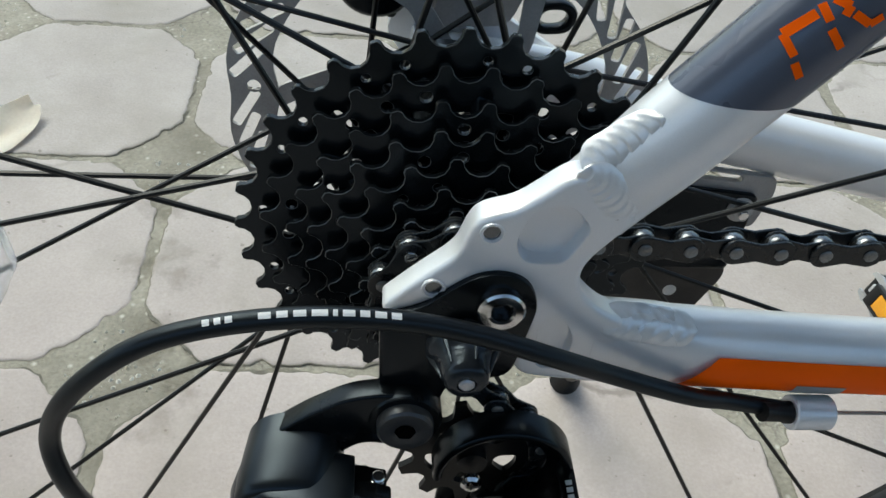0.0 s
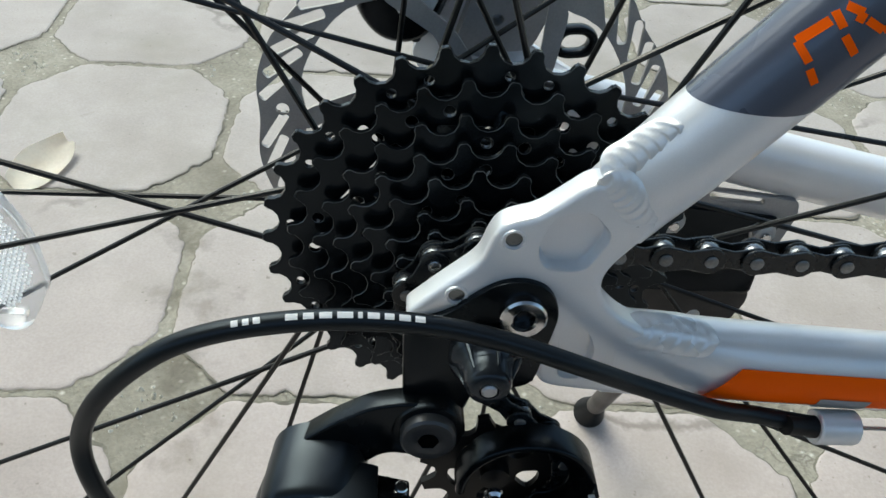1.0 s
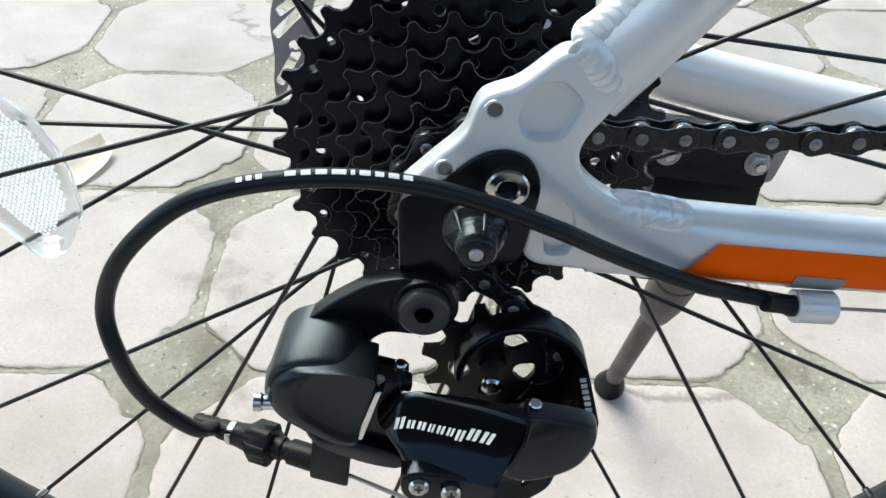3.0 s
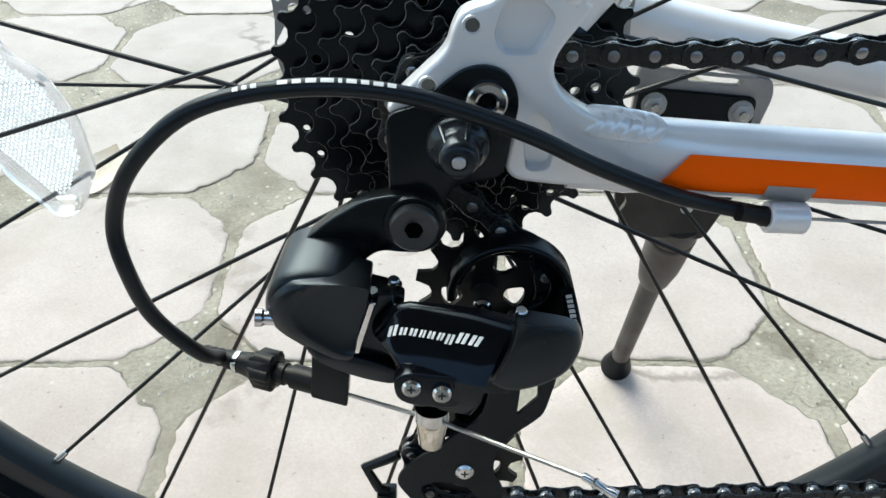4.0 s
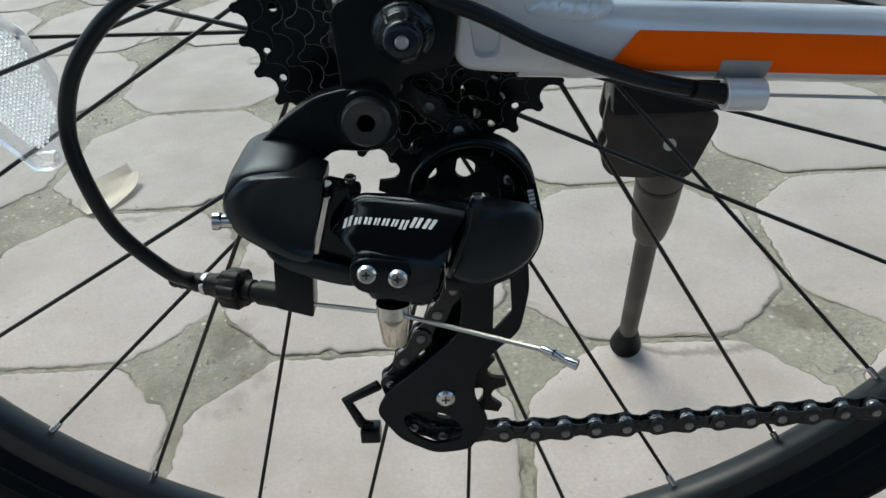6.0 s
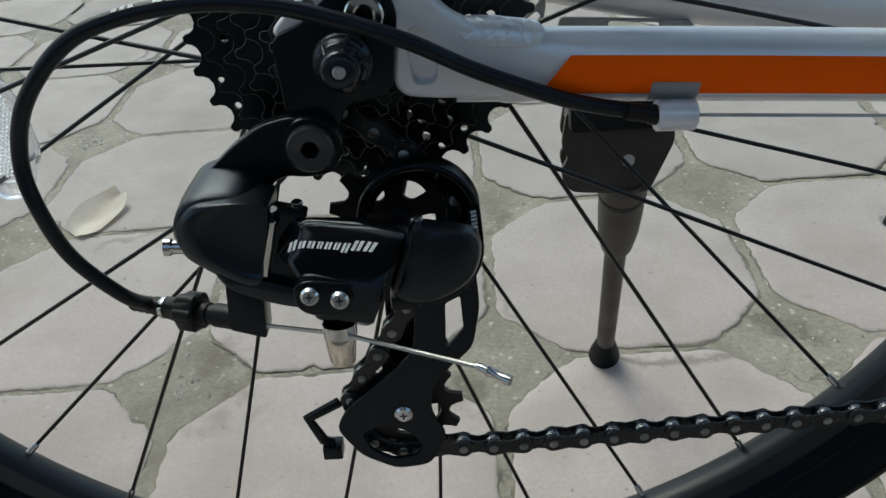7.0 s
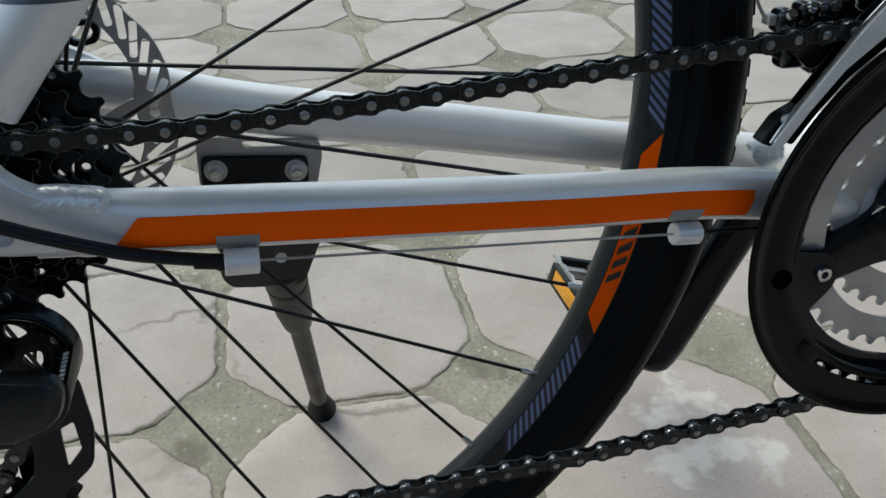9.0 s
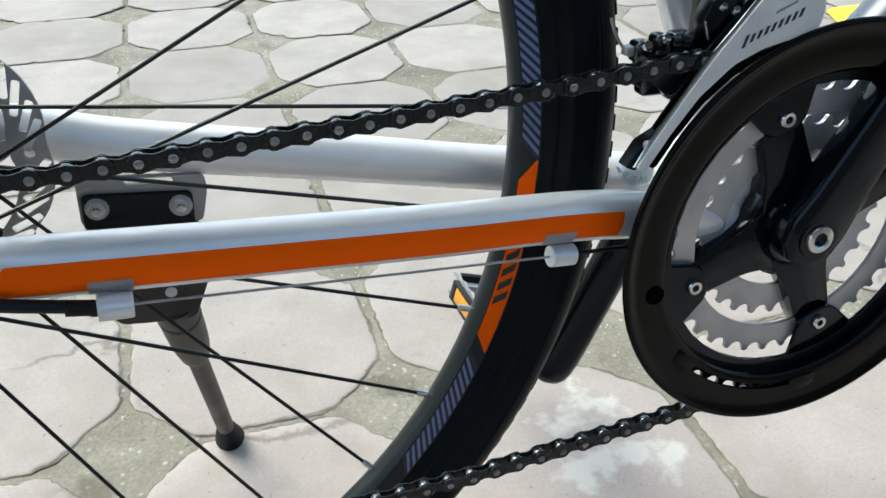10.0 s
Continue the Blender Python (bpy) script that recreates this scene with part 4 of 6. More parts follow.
def rear_wheel():
    rim = part("rear_wheel", spin([(0.2998, -0.0126), (0.2978, -0.0095), (0.2968, -0.0050), (0.2972, -0.0005), (0.2990, 0.0035), (0.3015, 0.0066), (0.3120, 0.0080), (0.3125, 0.0060), (0.3040, 0.0050), (0.3040, -0.0095), (0.3125, -0.0105), (0.3120, -0.0128), (0.3010, -0.0128)], 160),
               RIMBLACK, bike, "black aluminium rear wheel rim with stickers")
    tyre = [(0.3085, -0.0100), (0.3125, -0.0150), (0.3160, -0.0168), (0.3164, -0.0176), (0.3174, -0.0178), (0.3180, -0.0176), (0.3235, -0.0198), (0.3239, -0.0204), (0.3246, -0.0205), (0.3252, -0.0201), (0.3320, -0.0210), (0.3370, -0.0206), (0.3378, -0.0211), (0.3398, -0.0206), (0.3404, -0.0196), (0.3440, -0.0184), (0.3495, -0.0138), (0.3525, -0.0075), (0.3535, 0.0)]
    tyre = tyre + [(r, -y) for r, y in reversed(tyre[:-1])]
    tyre_ob = part("tyre", spin(tyre, 160), RUBBER, rim, "black rubber tyre with a fine tread")
    # low tread blocks in rows across the crown
    bm = bmesh.new()
    for k in range(150):
        for y, r, w in ((-0.0085, 0.3520, 0.0052), (0.0, 0.3532, 0.0052), (0.0085, 0.3520, 0.0052)
                        ):
            a = 2 * math.pi * (k + (0.5 if abs(y) in (0.0085,) else 0)) / 150
            if not -1.7 < (a if a < math.pi else a - 2 * math.pi) < 1.9:
                continue
            b = box(-0.0042, 0.0042, y - w / 2, y + w / 2, r - 0.002, r + 0.0001)
            b.transform(Matrix.Rotation(-a, 4, "Y") @ Matrix.Rotation(math.pi, 4, "Y"))
            me = bpy.data.meshes.new("k")
            b.to_mesh(me)
            b.free()
            bm.from_mesh(me)
            bpy.data.meshes.remove(me)
    tagged(part("tread", bm, RUBBER, rim), kind="stuff")
    # spokes, three times crossed; every other one goes to the near flange
    flange = {0: (-0.0160, 0.0290), 1: (0.0380, 0.0290)}
    for j in range(32):
        a = PHASE + radians(11.25) * (j + 0.5)
        end = Vector((RIM * math.sin(a), 0, -RIM * math.cos(a)))
        sd, lead = (j + 1) % 2, (1, -1, -1, 1)[j % 4]
        y, r = flange[sd]
        h = a + lead * radians(74)
        y += 0.0018 * (1 if lead > 0 else -1)
        start = Vector((r * math.sin(h), y, -r * math.cos(h)))
        part("spoke", tube([start, end + (start - end).normalized() * 0.010], 0.00105, 8), SPOKE, rim)
        dirn = (start - end).normalized()
        part("nipple", turned([(0.0, -0.001), (0.0024, -0.001), (0.0024, 0.0015), (0.0018, 0.0025), (0.0018, 0.0100), (0.0014, 0.0115), (0.0, 0.0115)], 10, dirn, end - dirn * 0.0005), CHROME, rim)
    # hub: shell, flanges, far end cap
    hub = [(0.0, -0.030), (0.0160, -0.030), (0.0325, -0.0178), (0.0325, -0.0142), (0.0200, -0.0110), (0.0165, 0.0), (0.0200, 0.0320), (0.0325, 0.0362), (0.0325, 0.0398), (0.0230, 0.0420), (0.0220, 0.0480), (0.0, 0.0480)]
    part("hub", turned(hub, 40), BLACKPAINT, rim, "black alloy hub")
    # disc rotor with slots
    def rotor():
        outer = []
        for k in range(10):
            for q in range(10):
                t = (k + q / 10) / 10 * 2 * math.pi
                r = 0.0800 - 0.0026 * (0.5 + 0.5 * math.cos(2 * math.pi * q / 10)) ** 2
                outer.append((r * math.cos(t), r * math.sin(t)))
        loops = [outer]
        for k in range(48):
            t = 2 * math.pi * (k + 0.5) / 48
            if k % 8 == 7:
                loops.append(circle(0.0690 * math.cos(t), 0.0690 * math.sin(t), 0.0026, 12))
                continue
            long, rr = ((0.0086, 0.0722), (0.0080, 0.0726), (0.0088, 0.0720))[k % 3]
            ax = Vector((math.cos(t + 0.98), math.sin(t + 0.98)))
            ay = Vector((-ax.y, ax.x))
            c = Vector((rr * math.cos(t), rr * math.sin(t)))
            lp = []
            for u, v in ((-1, -1), (1, -1), (1, 1), (-1, 1)):
                q = c + ax * u * long + ay * v * 0.0019
                lp.append((q.x, q.y))
            loops.append(rounded(lp, 0.0014, 3))
        inner = []
        for k in range(6):
            for q in range(12):
                t = (k + q / 12) / 6 * 2 * math.pi
                r = 0.0645 - 0.0050 * (0.5 + 0.5 * math.cos(2 * math.pi * q / 12)) ** 3
                inner.append((r * math.cos(t), r * math.sin(t)))
        loops.append(inner)
        disc = part("disc_rotor", plate(loops, 0.0492, 0.0510), ROTORSTEEL, rim, "slotted steel disc brake rotor")
        for k in range(6):
            t0 = 2 * math.pi * k / 6
            rows = []
            for r, t, w in ((0.020, t0 - 0.55, 0.006), (0.040, t0 - 0.28, 0.0036), (0.0610, t0, 0.0046)):
                rows.append((Vector((r * math.cos(t), r * math.sin(t))), w))
            left_, right_ = [], []
            for (p, w), t in zip(rows, (t0 - 0.2, t0 - 0.1, t0)):
                n2 = Vector((-math.sin(t), math.cos(t)))
                left_.append(tuple(p + n2 * w))
                right_.append(tuple(p - n2 * w))
            part("rotor_arm", plate([rounded(left_ + right_[::-1], 0.004, 3)], 0.0494, 0.0508), ROTORSTEEL, rim)
        part("rotor_carrier", plate([circle(0, 0, 0.026, 36), circle(0, 0, 0.016, 24)], 0.0493, 0.0509), ROTORSTEEL, rim)
    rotor()
    # rim stickers
    yy = -0.01295
    def stripes(a0, a1):
        sticker("sticker_ground", a0 - 0.6, a1 + 0.4, 0.3000, 0.3098, yy, NAVYMARK, rim, slant=-2.1, n=20)
        k = int((a1 - a0) / 0.95)
        for i in range(k):
            a = a0 + (a1 - a0) * i / k
            sticker("stripe", a, a + 0.5, 0.3002, 0.3096, yy - 0.00015, BLUEMARK, rim, slant=-2.1, n=1)
    def patch(a0, a1):
        sticker("orange_sticker", a0, a1, 0.3000, 0.3097, yy - 0.0001, ORANGE, rim, slant=(-2.1, 2.0), n=30)
    patch(68.0, 85.4)
    stripes(51.8, 65.8)
    stripes(89.8, 108.0)
    # bold slanted marks on the orange sticker
    for k in range(7):
        sticker("printed_mark", 71.6 + 1.6 * k, 72.5 + 1.6 * k, 0.3014, 0.3084, yy - 0.0003, DARKPRINT, rim, slant=0.9, n=2)
    # clear spoke reflector
    o = [(-0.1790, -0.0043), (-0.1660, -0.0120), (-0.1558, -0.0330), (-0.1535, -0.0570), (-0.1580, -0.0640), (-0.1630, -0.0760), (-0.1740, -0.0775), (-0.1800, -0.0690), (-0.1888, -0.0600), (-0.2010, -0.0400), (-0.2060, -0.0200), (-0.1990, 0.0040), (-0.1900, 0.0090), (-0.1810, 0.0030)]
    ref = part("reflector", plate([rounded(o, 0.006, 3), rounded([(-0.1640, -0.0680), (-0.1650, -0.0735), (-0.1725, -0.0740), (-0.1750, -0.0690)], 0.002, 3)], 0.0090, 0.0150, 0.0008), CLEAR, rim, "clear plastic spoke reflector with prism pattern")
    ref.visible_shadow = False
    bm = bmesh.new()
    inner = shrunk(rounded(o, 0.006, 3), 0.78, 0.0015, 0.003)
    ix, iz = Vector((0.35, 0.94)).normalized(), Vector((-0.94, 0.35)).normalized()
    def inside(x, z):
        c = False
        for i in range(len(inner)):
            (x1, z1), (x2, z2) = inner[i - 1], inner[i]
            if (z1 > z) != (z2 > z) and x < (x2 - x1) * (z - z1) / (z2 - z1) + x1:
                c = not c
        return c
    for i in range(-24, 25):
        for k in range(-30, 31):
            p = Vector((-0.178, -0.034)) + ix * (i * 0.0019 + (0.00095 if k % 2 else 0)) + iz * k * 0.00168
            if not inside(p.x, p.y):
                continue
            hexa = [bm.verts.new((p.x + 0.00098 * math.cos(g * math.pi / 3 + 0.4), 0.0089, p.y + 0.00098 * math.sin(g * math.pi / 3 + 0.4))) for g in range(6)]
            tip = bm.verts.new((p.x, 0.0080, p.y))
            for g in range(6):
                bm.faces.new((hexa[g], hexa[(g + 1) % 6], tip))
    bmesh.ops.recalc_face_normals(bm, faces=bm.faces[:])
    part("prism_pattern", bm, PRISM, rim, sharp=10)
    return rim


wheel = rear_wheel()


# ---- cassette ----
def cog(n, y, bore, thick=0.0019, holes=(), hole_r=0.0018, windows=0, phase=0.0):
    rp = 0.0127 / 2 / math.sin(math.pi / n)
    tip, roll = rp + 0.0014, 0.0047
    out = []
    p = 2 * math.pi / n
    for i in range(n):
        a = phase + i * p
        # short tooth with a flat crown, then the wide seat of the roller
        for f, r in ((-0.110, tip - 0.0006), (-0.080, tip), (0.085, tip), (0.115, tip - 0.0008)):
            out.append((r * math.cos(a + f * p), r * math.sin(a + f * p)))
        m = a + p / 2
        c = Vector(((rp + 0.0009) * math.cos(m), (rp + 0.0009) * math.sin(m)))
        for g in (-96, -120, -148, 180, 148, 120, 96):
            q = c + Vector((math.cos(m + radians(g)), math.sin(m + radians(g)))) * roll
            out.append((q.x, q.y))
    loops = [out, circle(0, 0, bore, 36)]
    for h in holes:
        a = phase + (h + 0.5) * p
        hr = rp - 0.0072
        loops.append(circle(hr * math.cos(a), hr * math.sin(a), hole_r, 10))
    for k in range(windows):
        a = phase + 2 * math.pi * (k + 0.3) / windows
        lp = []
        r0, r1 = bore + 0.003, rp - 0.0104
        if r1 - r0 < 0.004:
            continue
        for r, da in ((r0, -0.27), (r0, 0.22), (r1, 0.40), (r1, -0.24)):
            lp.append((r * math.cos(a + da), r * math.sin(a + da)))
        loops.append(rounded(lp, 0.0025, 3))
    bm = plate(loops, y, y + thick, 0.00020, 1)
    bm.normal_update()
    for f in bm.faces:
        f.material_index = 1 if 0.2 < abs(f.normal.y) < 0.9 else 0
    return bm


def cassette():
    teeth = (11, 13, 15, 18, 21, 24, 28, 32)
    step = (0.0580 - 0.0249) / 7
    lock = part("cassette", turned([(0.0, -0.0635), (0.0120, -0.0635), (0.0150, -0.0625), (0.0150, -0.0610), (0.0175, -0.0600), (0.0175, -0.0230), (0.0, -0.0230)], 36), BLACKSTEEL, bike, "eight-speed cassette of black steel sprockets")
    for i, n in enumerate(teeth):
        y = -0.0580 + step * i - 0.0010
        rp = 0.0127 / 2 / math.sin(math.pi / n)
        hs = [k for k in range(n) if k % 3] if n == 32 else [k for k in range(n) if (k * 5 + i * 3) % 9 in ((0, 1, 3, 5, 7) if n > 20 else (0, 4))] if n >= 15 else []
        ph = radians(181.3) if n == 32 else radians(37 * i + 4)
        ob = part("sprocket", cog(n, y, 0.0165 if n < 18 else 0.0180 + 0.18 * (rp - 0.036), holes=hs, hole_r=0.0018 if n in (21, 24, 28) else 0.0014, windows=(0 if n < 18 else 7), phase=ph), BLACKSTEEL, lock, sharp=30, extra=(WORNGLINT,))
        ob["label"] = "%d-tooth black steel sprocket" % n
    for k in range(6):
        a = 2 * math.pi * k / 6 + 0.3
        line = [Vector((r * math.cos(a + (r - 0.017) * 5), y, r * math.sin(a + (r - 0.017) * 5))) for r, y in ((0.017, -0.040), (0.030, -0.036), (0.050, -0.0265))]
        part("spider_arm", tube(line, 0.0035, 8), BLACKSTEEL, lock)
    part("axle_nut", turned([(0.0, -0.0752), (0.0096, -0.0752), (0.0101, -0.0772), (0.0099, -0.0788), (0.0090, -0.0802), (0.0076, -0.0812), (0.0068, -0.0845), (0.0061, -0.0880), (0.0055, -0.0894), (0.0046, -0.0902), (0.0026, -0.0903), (0.0024, -0.0894), (0.0, -0.0894)], 48), SMOKE, lock, "smoked plastic axle nut cap", 60)
    for k in range(6):
        a = 2 * math.pi * k / 6 + 0.2
        part("nut_rib", tube([Vector((0.0094 * math.cos(a), -0.0785, 0.0094 * math.sin(a))), Vector((0.0080 * math.cos(a), -0.0810, 0.0080 * math.sin(a))), Vector((0.0062 * math.cos(a), -0.0868, 0.0062 * math.sin(a)))], [0.0006, 0.0009, 0.0004], 8), SMOKE, lock)
    part("axle_end", turned([(0.0, -0.0890), (0.0021, -0.0890), (0.0021, -0.0904), (0.0015, -0.0909), (0.0, -0.0909)], 16), ALLOY, lock, "bare metal axle end")


cassette()

# ---- chain, pulleys, crankset ----
BB = Vector((0.4435, 0, -0.0535))
PITCH = 0.0127


def link_meshes():
    """One outer and one inner link along +x from pin to pin, with rollers; the chain's side plates lie in x and z."""
    def eight(r, waist):
        out = []
        for c, a0 in ((PITCH, -1), (0.0, 1)):
            for k in range(9):
                a = -math.pi / 2 + math.pi * k / 8 if a0 < 0 else math.pi / 2 + math.pi * k / 8
                out.append((c + r * math.cos(a), r * math.sin(a)))
            out.append((PITCH / 2, waist if a0 < 0 else -waist))
        return out
    outer = bmesh.new()
    bits = [plate([eight(0.0042, 0.0029)], y0, y1, 0.0002, 1) for y0, y1 in ((-0.0034, -0.0024), (0.0024, 0.0034))]
    pins = [turned([(0.0, -0.0041), (0.0015, -0.0041), (0.0019, -0.0038), (0.0019, 0.0038), (0.0015, 0.0041), (0.0, 0.0041)], 12, at=(x, 0, 0)) for x in (0.0, PITCH)]
    inner = [plate([eight(0.0041, 0.0027)], y0, y1, 0.0002, 1) for y0, y1 in ((-0.0023, -0.0014), (0.0014, 0.0023))]
    rolls = [turned([(0.0, -0.00135), (0.0037, -0.00135), (0.00385, -0.0011), (0.00385, 0.0011), (0.0037, 0.00135), (0.0, 0.00135)], 16, at=(x, 0, 0)) for x in (0.0, PITCH)]
    outer.free()
    return bits, pins, inner, rolls


def arc_pts(c, r, a0, a1, n=40):
    return [Vector((c[0] + r * math.cos(radians(a0 + (a1 - a0) * k / n)), c[1], c[2] + r * math.sin(radians(a0 + (a1 - a0) * k / n)))) for k in range(n + 1)]


GUIDE, TENSION, PULLEY = Vector((0.0105, -0.0640, -0.0615)), Vector((0.0060, -0.0640, -0.1484)), 0.0225


def chain():
    bits, pins, inner, rolls = link_meshes()
    def two(a, b, m1, m2, name):
        """plates in one material and pins or rollers in another, as one mesh"""
        n1 = sum(len(x.faces) for x in a)
        bm = join(*a, *b)
        bm.faces.ensure_lookup_table()
        for i, f in enumerate(bm.faces):
            f.material_index = 0 if i < n1 else 1
        me = bpy.data.meshes.new(name)
        bm.to_mesh(me)
        bm.free()
        me.materials.append(m1)
        me.materials.append(m2)
        me.shade_smooth()
        me.set_sharp_from_angle(angle=radians(40))
        return me
    outer_me = two(bits, pins, CHAINPLATE, PINHEAD, "outer_link")
    inner_me = two(inner, rolls, CHAINPLATE, CHAINROLLER, "inner_link")
    # the line of the pins: round the smallest sprocket, over the top to the chainring, back below to the pulleys
    small, ring = 0.0127 / 2 / math.sin(math.pi / 11), 0.0127 / 2 / math.sin(math.pi / 48)
    pts = arc_pts((0, -0.0580, 0), small, 262, 92, 30)
    pts += [Vector((0.0989, -0.0580, 0.0233)), Vector((0.2162, -0.0578, 0.0306)), Vector((0.3085, -0.0576, 0.0376)), Vector((0.3602, -0.0575, 0.0429))]
    pts += arc_pts((BB.x, -0.0575, BB.z), ring + 0.0015, 97, -92, 60)
    pts += [Vector((0.3457, -0.0605, -0.1585)), Vector((0.2600, -0.0615, -0.1660)), Vector((0.1650, -0.0625, -0.1690)), Vector((0.0900, -0.0632, -0.1715)), Vector((0.0400, -0.0638, -0.1725))]
    pts += arc_pts(TENSION, PULLEY, 274, 128, 30)
    pts += arc_pts(GUIDE, PULLEY, -52, 62, 30)
    pts.append(pts[0])
    cum = [0.0]
    for a, b in zip(pts, pts[1:]):
        cum.append(cum[-1] + (b - a).length)
    total = cum[-1]
    n = 2 * round(total / PITCH / 2)
    # the pins start where one stands above the stay
    start = 0.0

    def at(s):
        s = s % total
        k = max(i for i in range(len(cum)) if cum[i] <= s + 1e-12)
        k = min(k, len(pts) - 2)
        return pts[k].lerp(pts[k + 1], (s - cum[k]) / max(1e-9, cum[k + 1] - cum[k]))
    s_ref = next(cum[i] + (0.0351 - pts[i].x) / (pts[i + 1].x - pts[i].x) * (cum[i + 1] - cum[i]) for i in range(len(pts) - 1) if pts[i].x < 0.0351 <= pts[i + 1].x and pts[i].z > 0)
    step = total / n
    root = None
    for i in range(n):
        p, q = at(s_ref + step * i), at(s_ref + step * (i + 1))
        d = (q - p).normalized()
        m = Matrix((d, Vector((0, 1, 0)), d.cross(Vector((0, 1, 0))))).transposed().to_4x4()
        m.translation = p
        me = outer_me if i % 2 else inner_me
        if root is None:
            root = new("chain", me)
            root.parent = bike
            root.matrix_basis = m
            tagged(root, "dark blued steel roller chain with light rollers")
            inv = m.inverted()
            continue
        o = new("chain_link", me)
        o.parent = root
        o.matrix_basis = inv @ m


chain()


def pulley_wheel(name, c, parent):
    n = 11
    rp = PULLEY
    out = []
    p = 2 * math.pi / n
    for i in range(n):
        a = i * p + 0.1
        for f, r in ((-0.13, rp + 0.0018), (0.13, rp + 0.0018)):
            out.append((c.x + r * math.cos(a + f * p), c.z + r * math.sin(a + f * p)))
        m = a + p / 2
        for g in (-105, -145, 180, 145, 105):
            out.append((c.x + rp * math.cos(m) + 0.0040 * math.cos(m + radians(g)), c.z + rp * math.sin(m) + 0.0040 * math.sin(m + radians(g))))
    loops = [out]
    for k in range(5):
        a = 2 * math.pi * k / 5 + radians(126)
        lp = [(c.x + r * math.cos(a + da), c.z + r * math.sin(a + da)) for r, da in ((0.0082, -0.26), (0.0150, -0.34), (0.0156, 0.0), (0.0150, 0.34), (0.0082, 0.26))]
        loops.append(rounded(lp, 0.002, 3))
    w = part(name, plate(loops, c.y - 0.0011, c.y + 0.0011), BLACKPLASTIC, parent, "black toothed plastic jockey wheel")
    part("pulley_bush", turned([(0.0, -0.005), (0.0048, -0.005), (0.0048, 0.005), (0.0, 0.005)], 20, at=tuple(c)), BLACKPLASTIC, parent)
    return w


def screw(name, at, axis, r, parent, material=CHROME, cross=True, h=0.0024):
    """A pan-head screw; its head looks along axis."""
    head = turned([(0.0, -0.002), (r * 0.55, -0.002), (r, -0.0002), (r, h * 0.55), (r * 0.72, h * 0.92), (0.0, h)], 20, axis, at)
    s = part(name, head, material, parent)
    if cross:
        ax = Vector(axis).normalized()
        m = Matrix.Translation(Vector(at) + ax * h * 0.95) @ ax.to_track_quat("Z", "Y").to_matrix().to_4x4()
        # dark cross on the head: the recess's shade put into the colour
        bm = join(moved(box(-r * 0.42, r * 0.42, -r * 0.10, r * 0.10, -0.0006, 0.00012), m), moved(box(-r * 0.10, r * 0.10, -r * 0.42, r * 0.42, -0.0006, 0.00012), m))
        part("screw_recess", bm, BOLTSTEEL, s.parent)
    return s


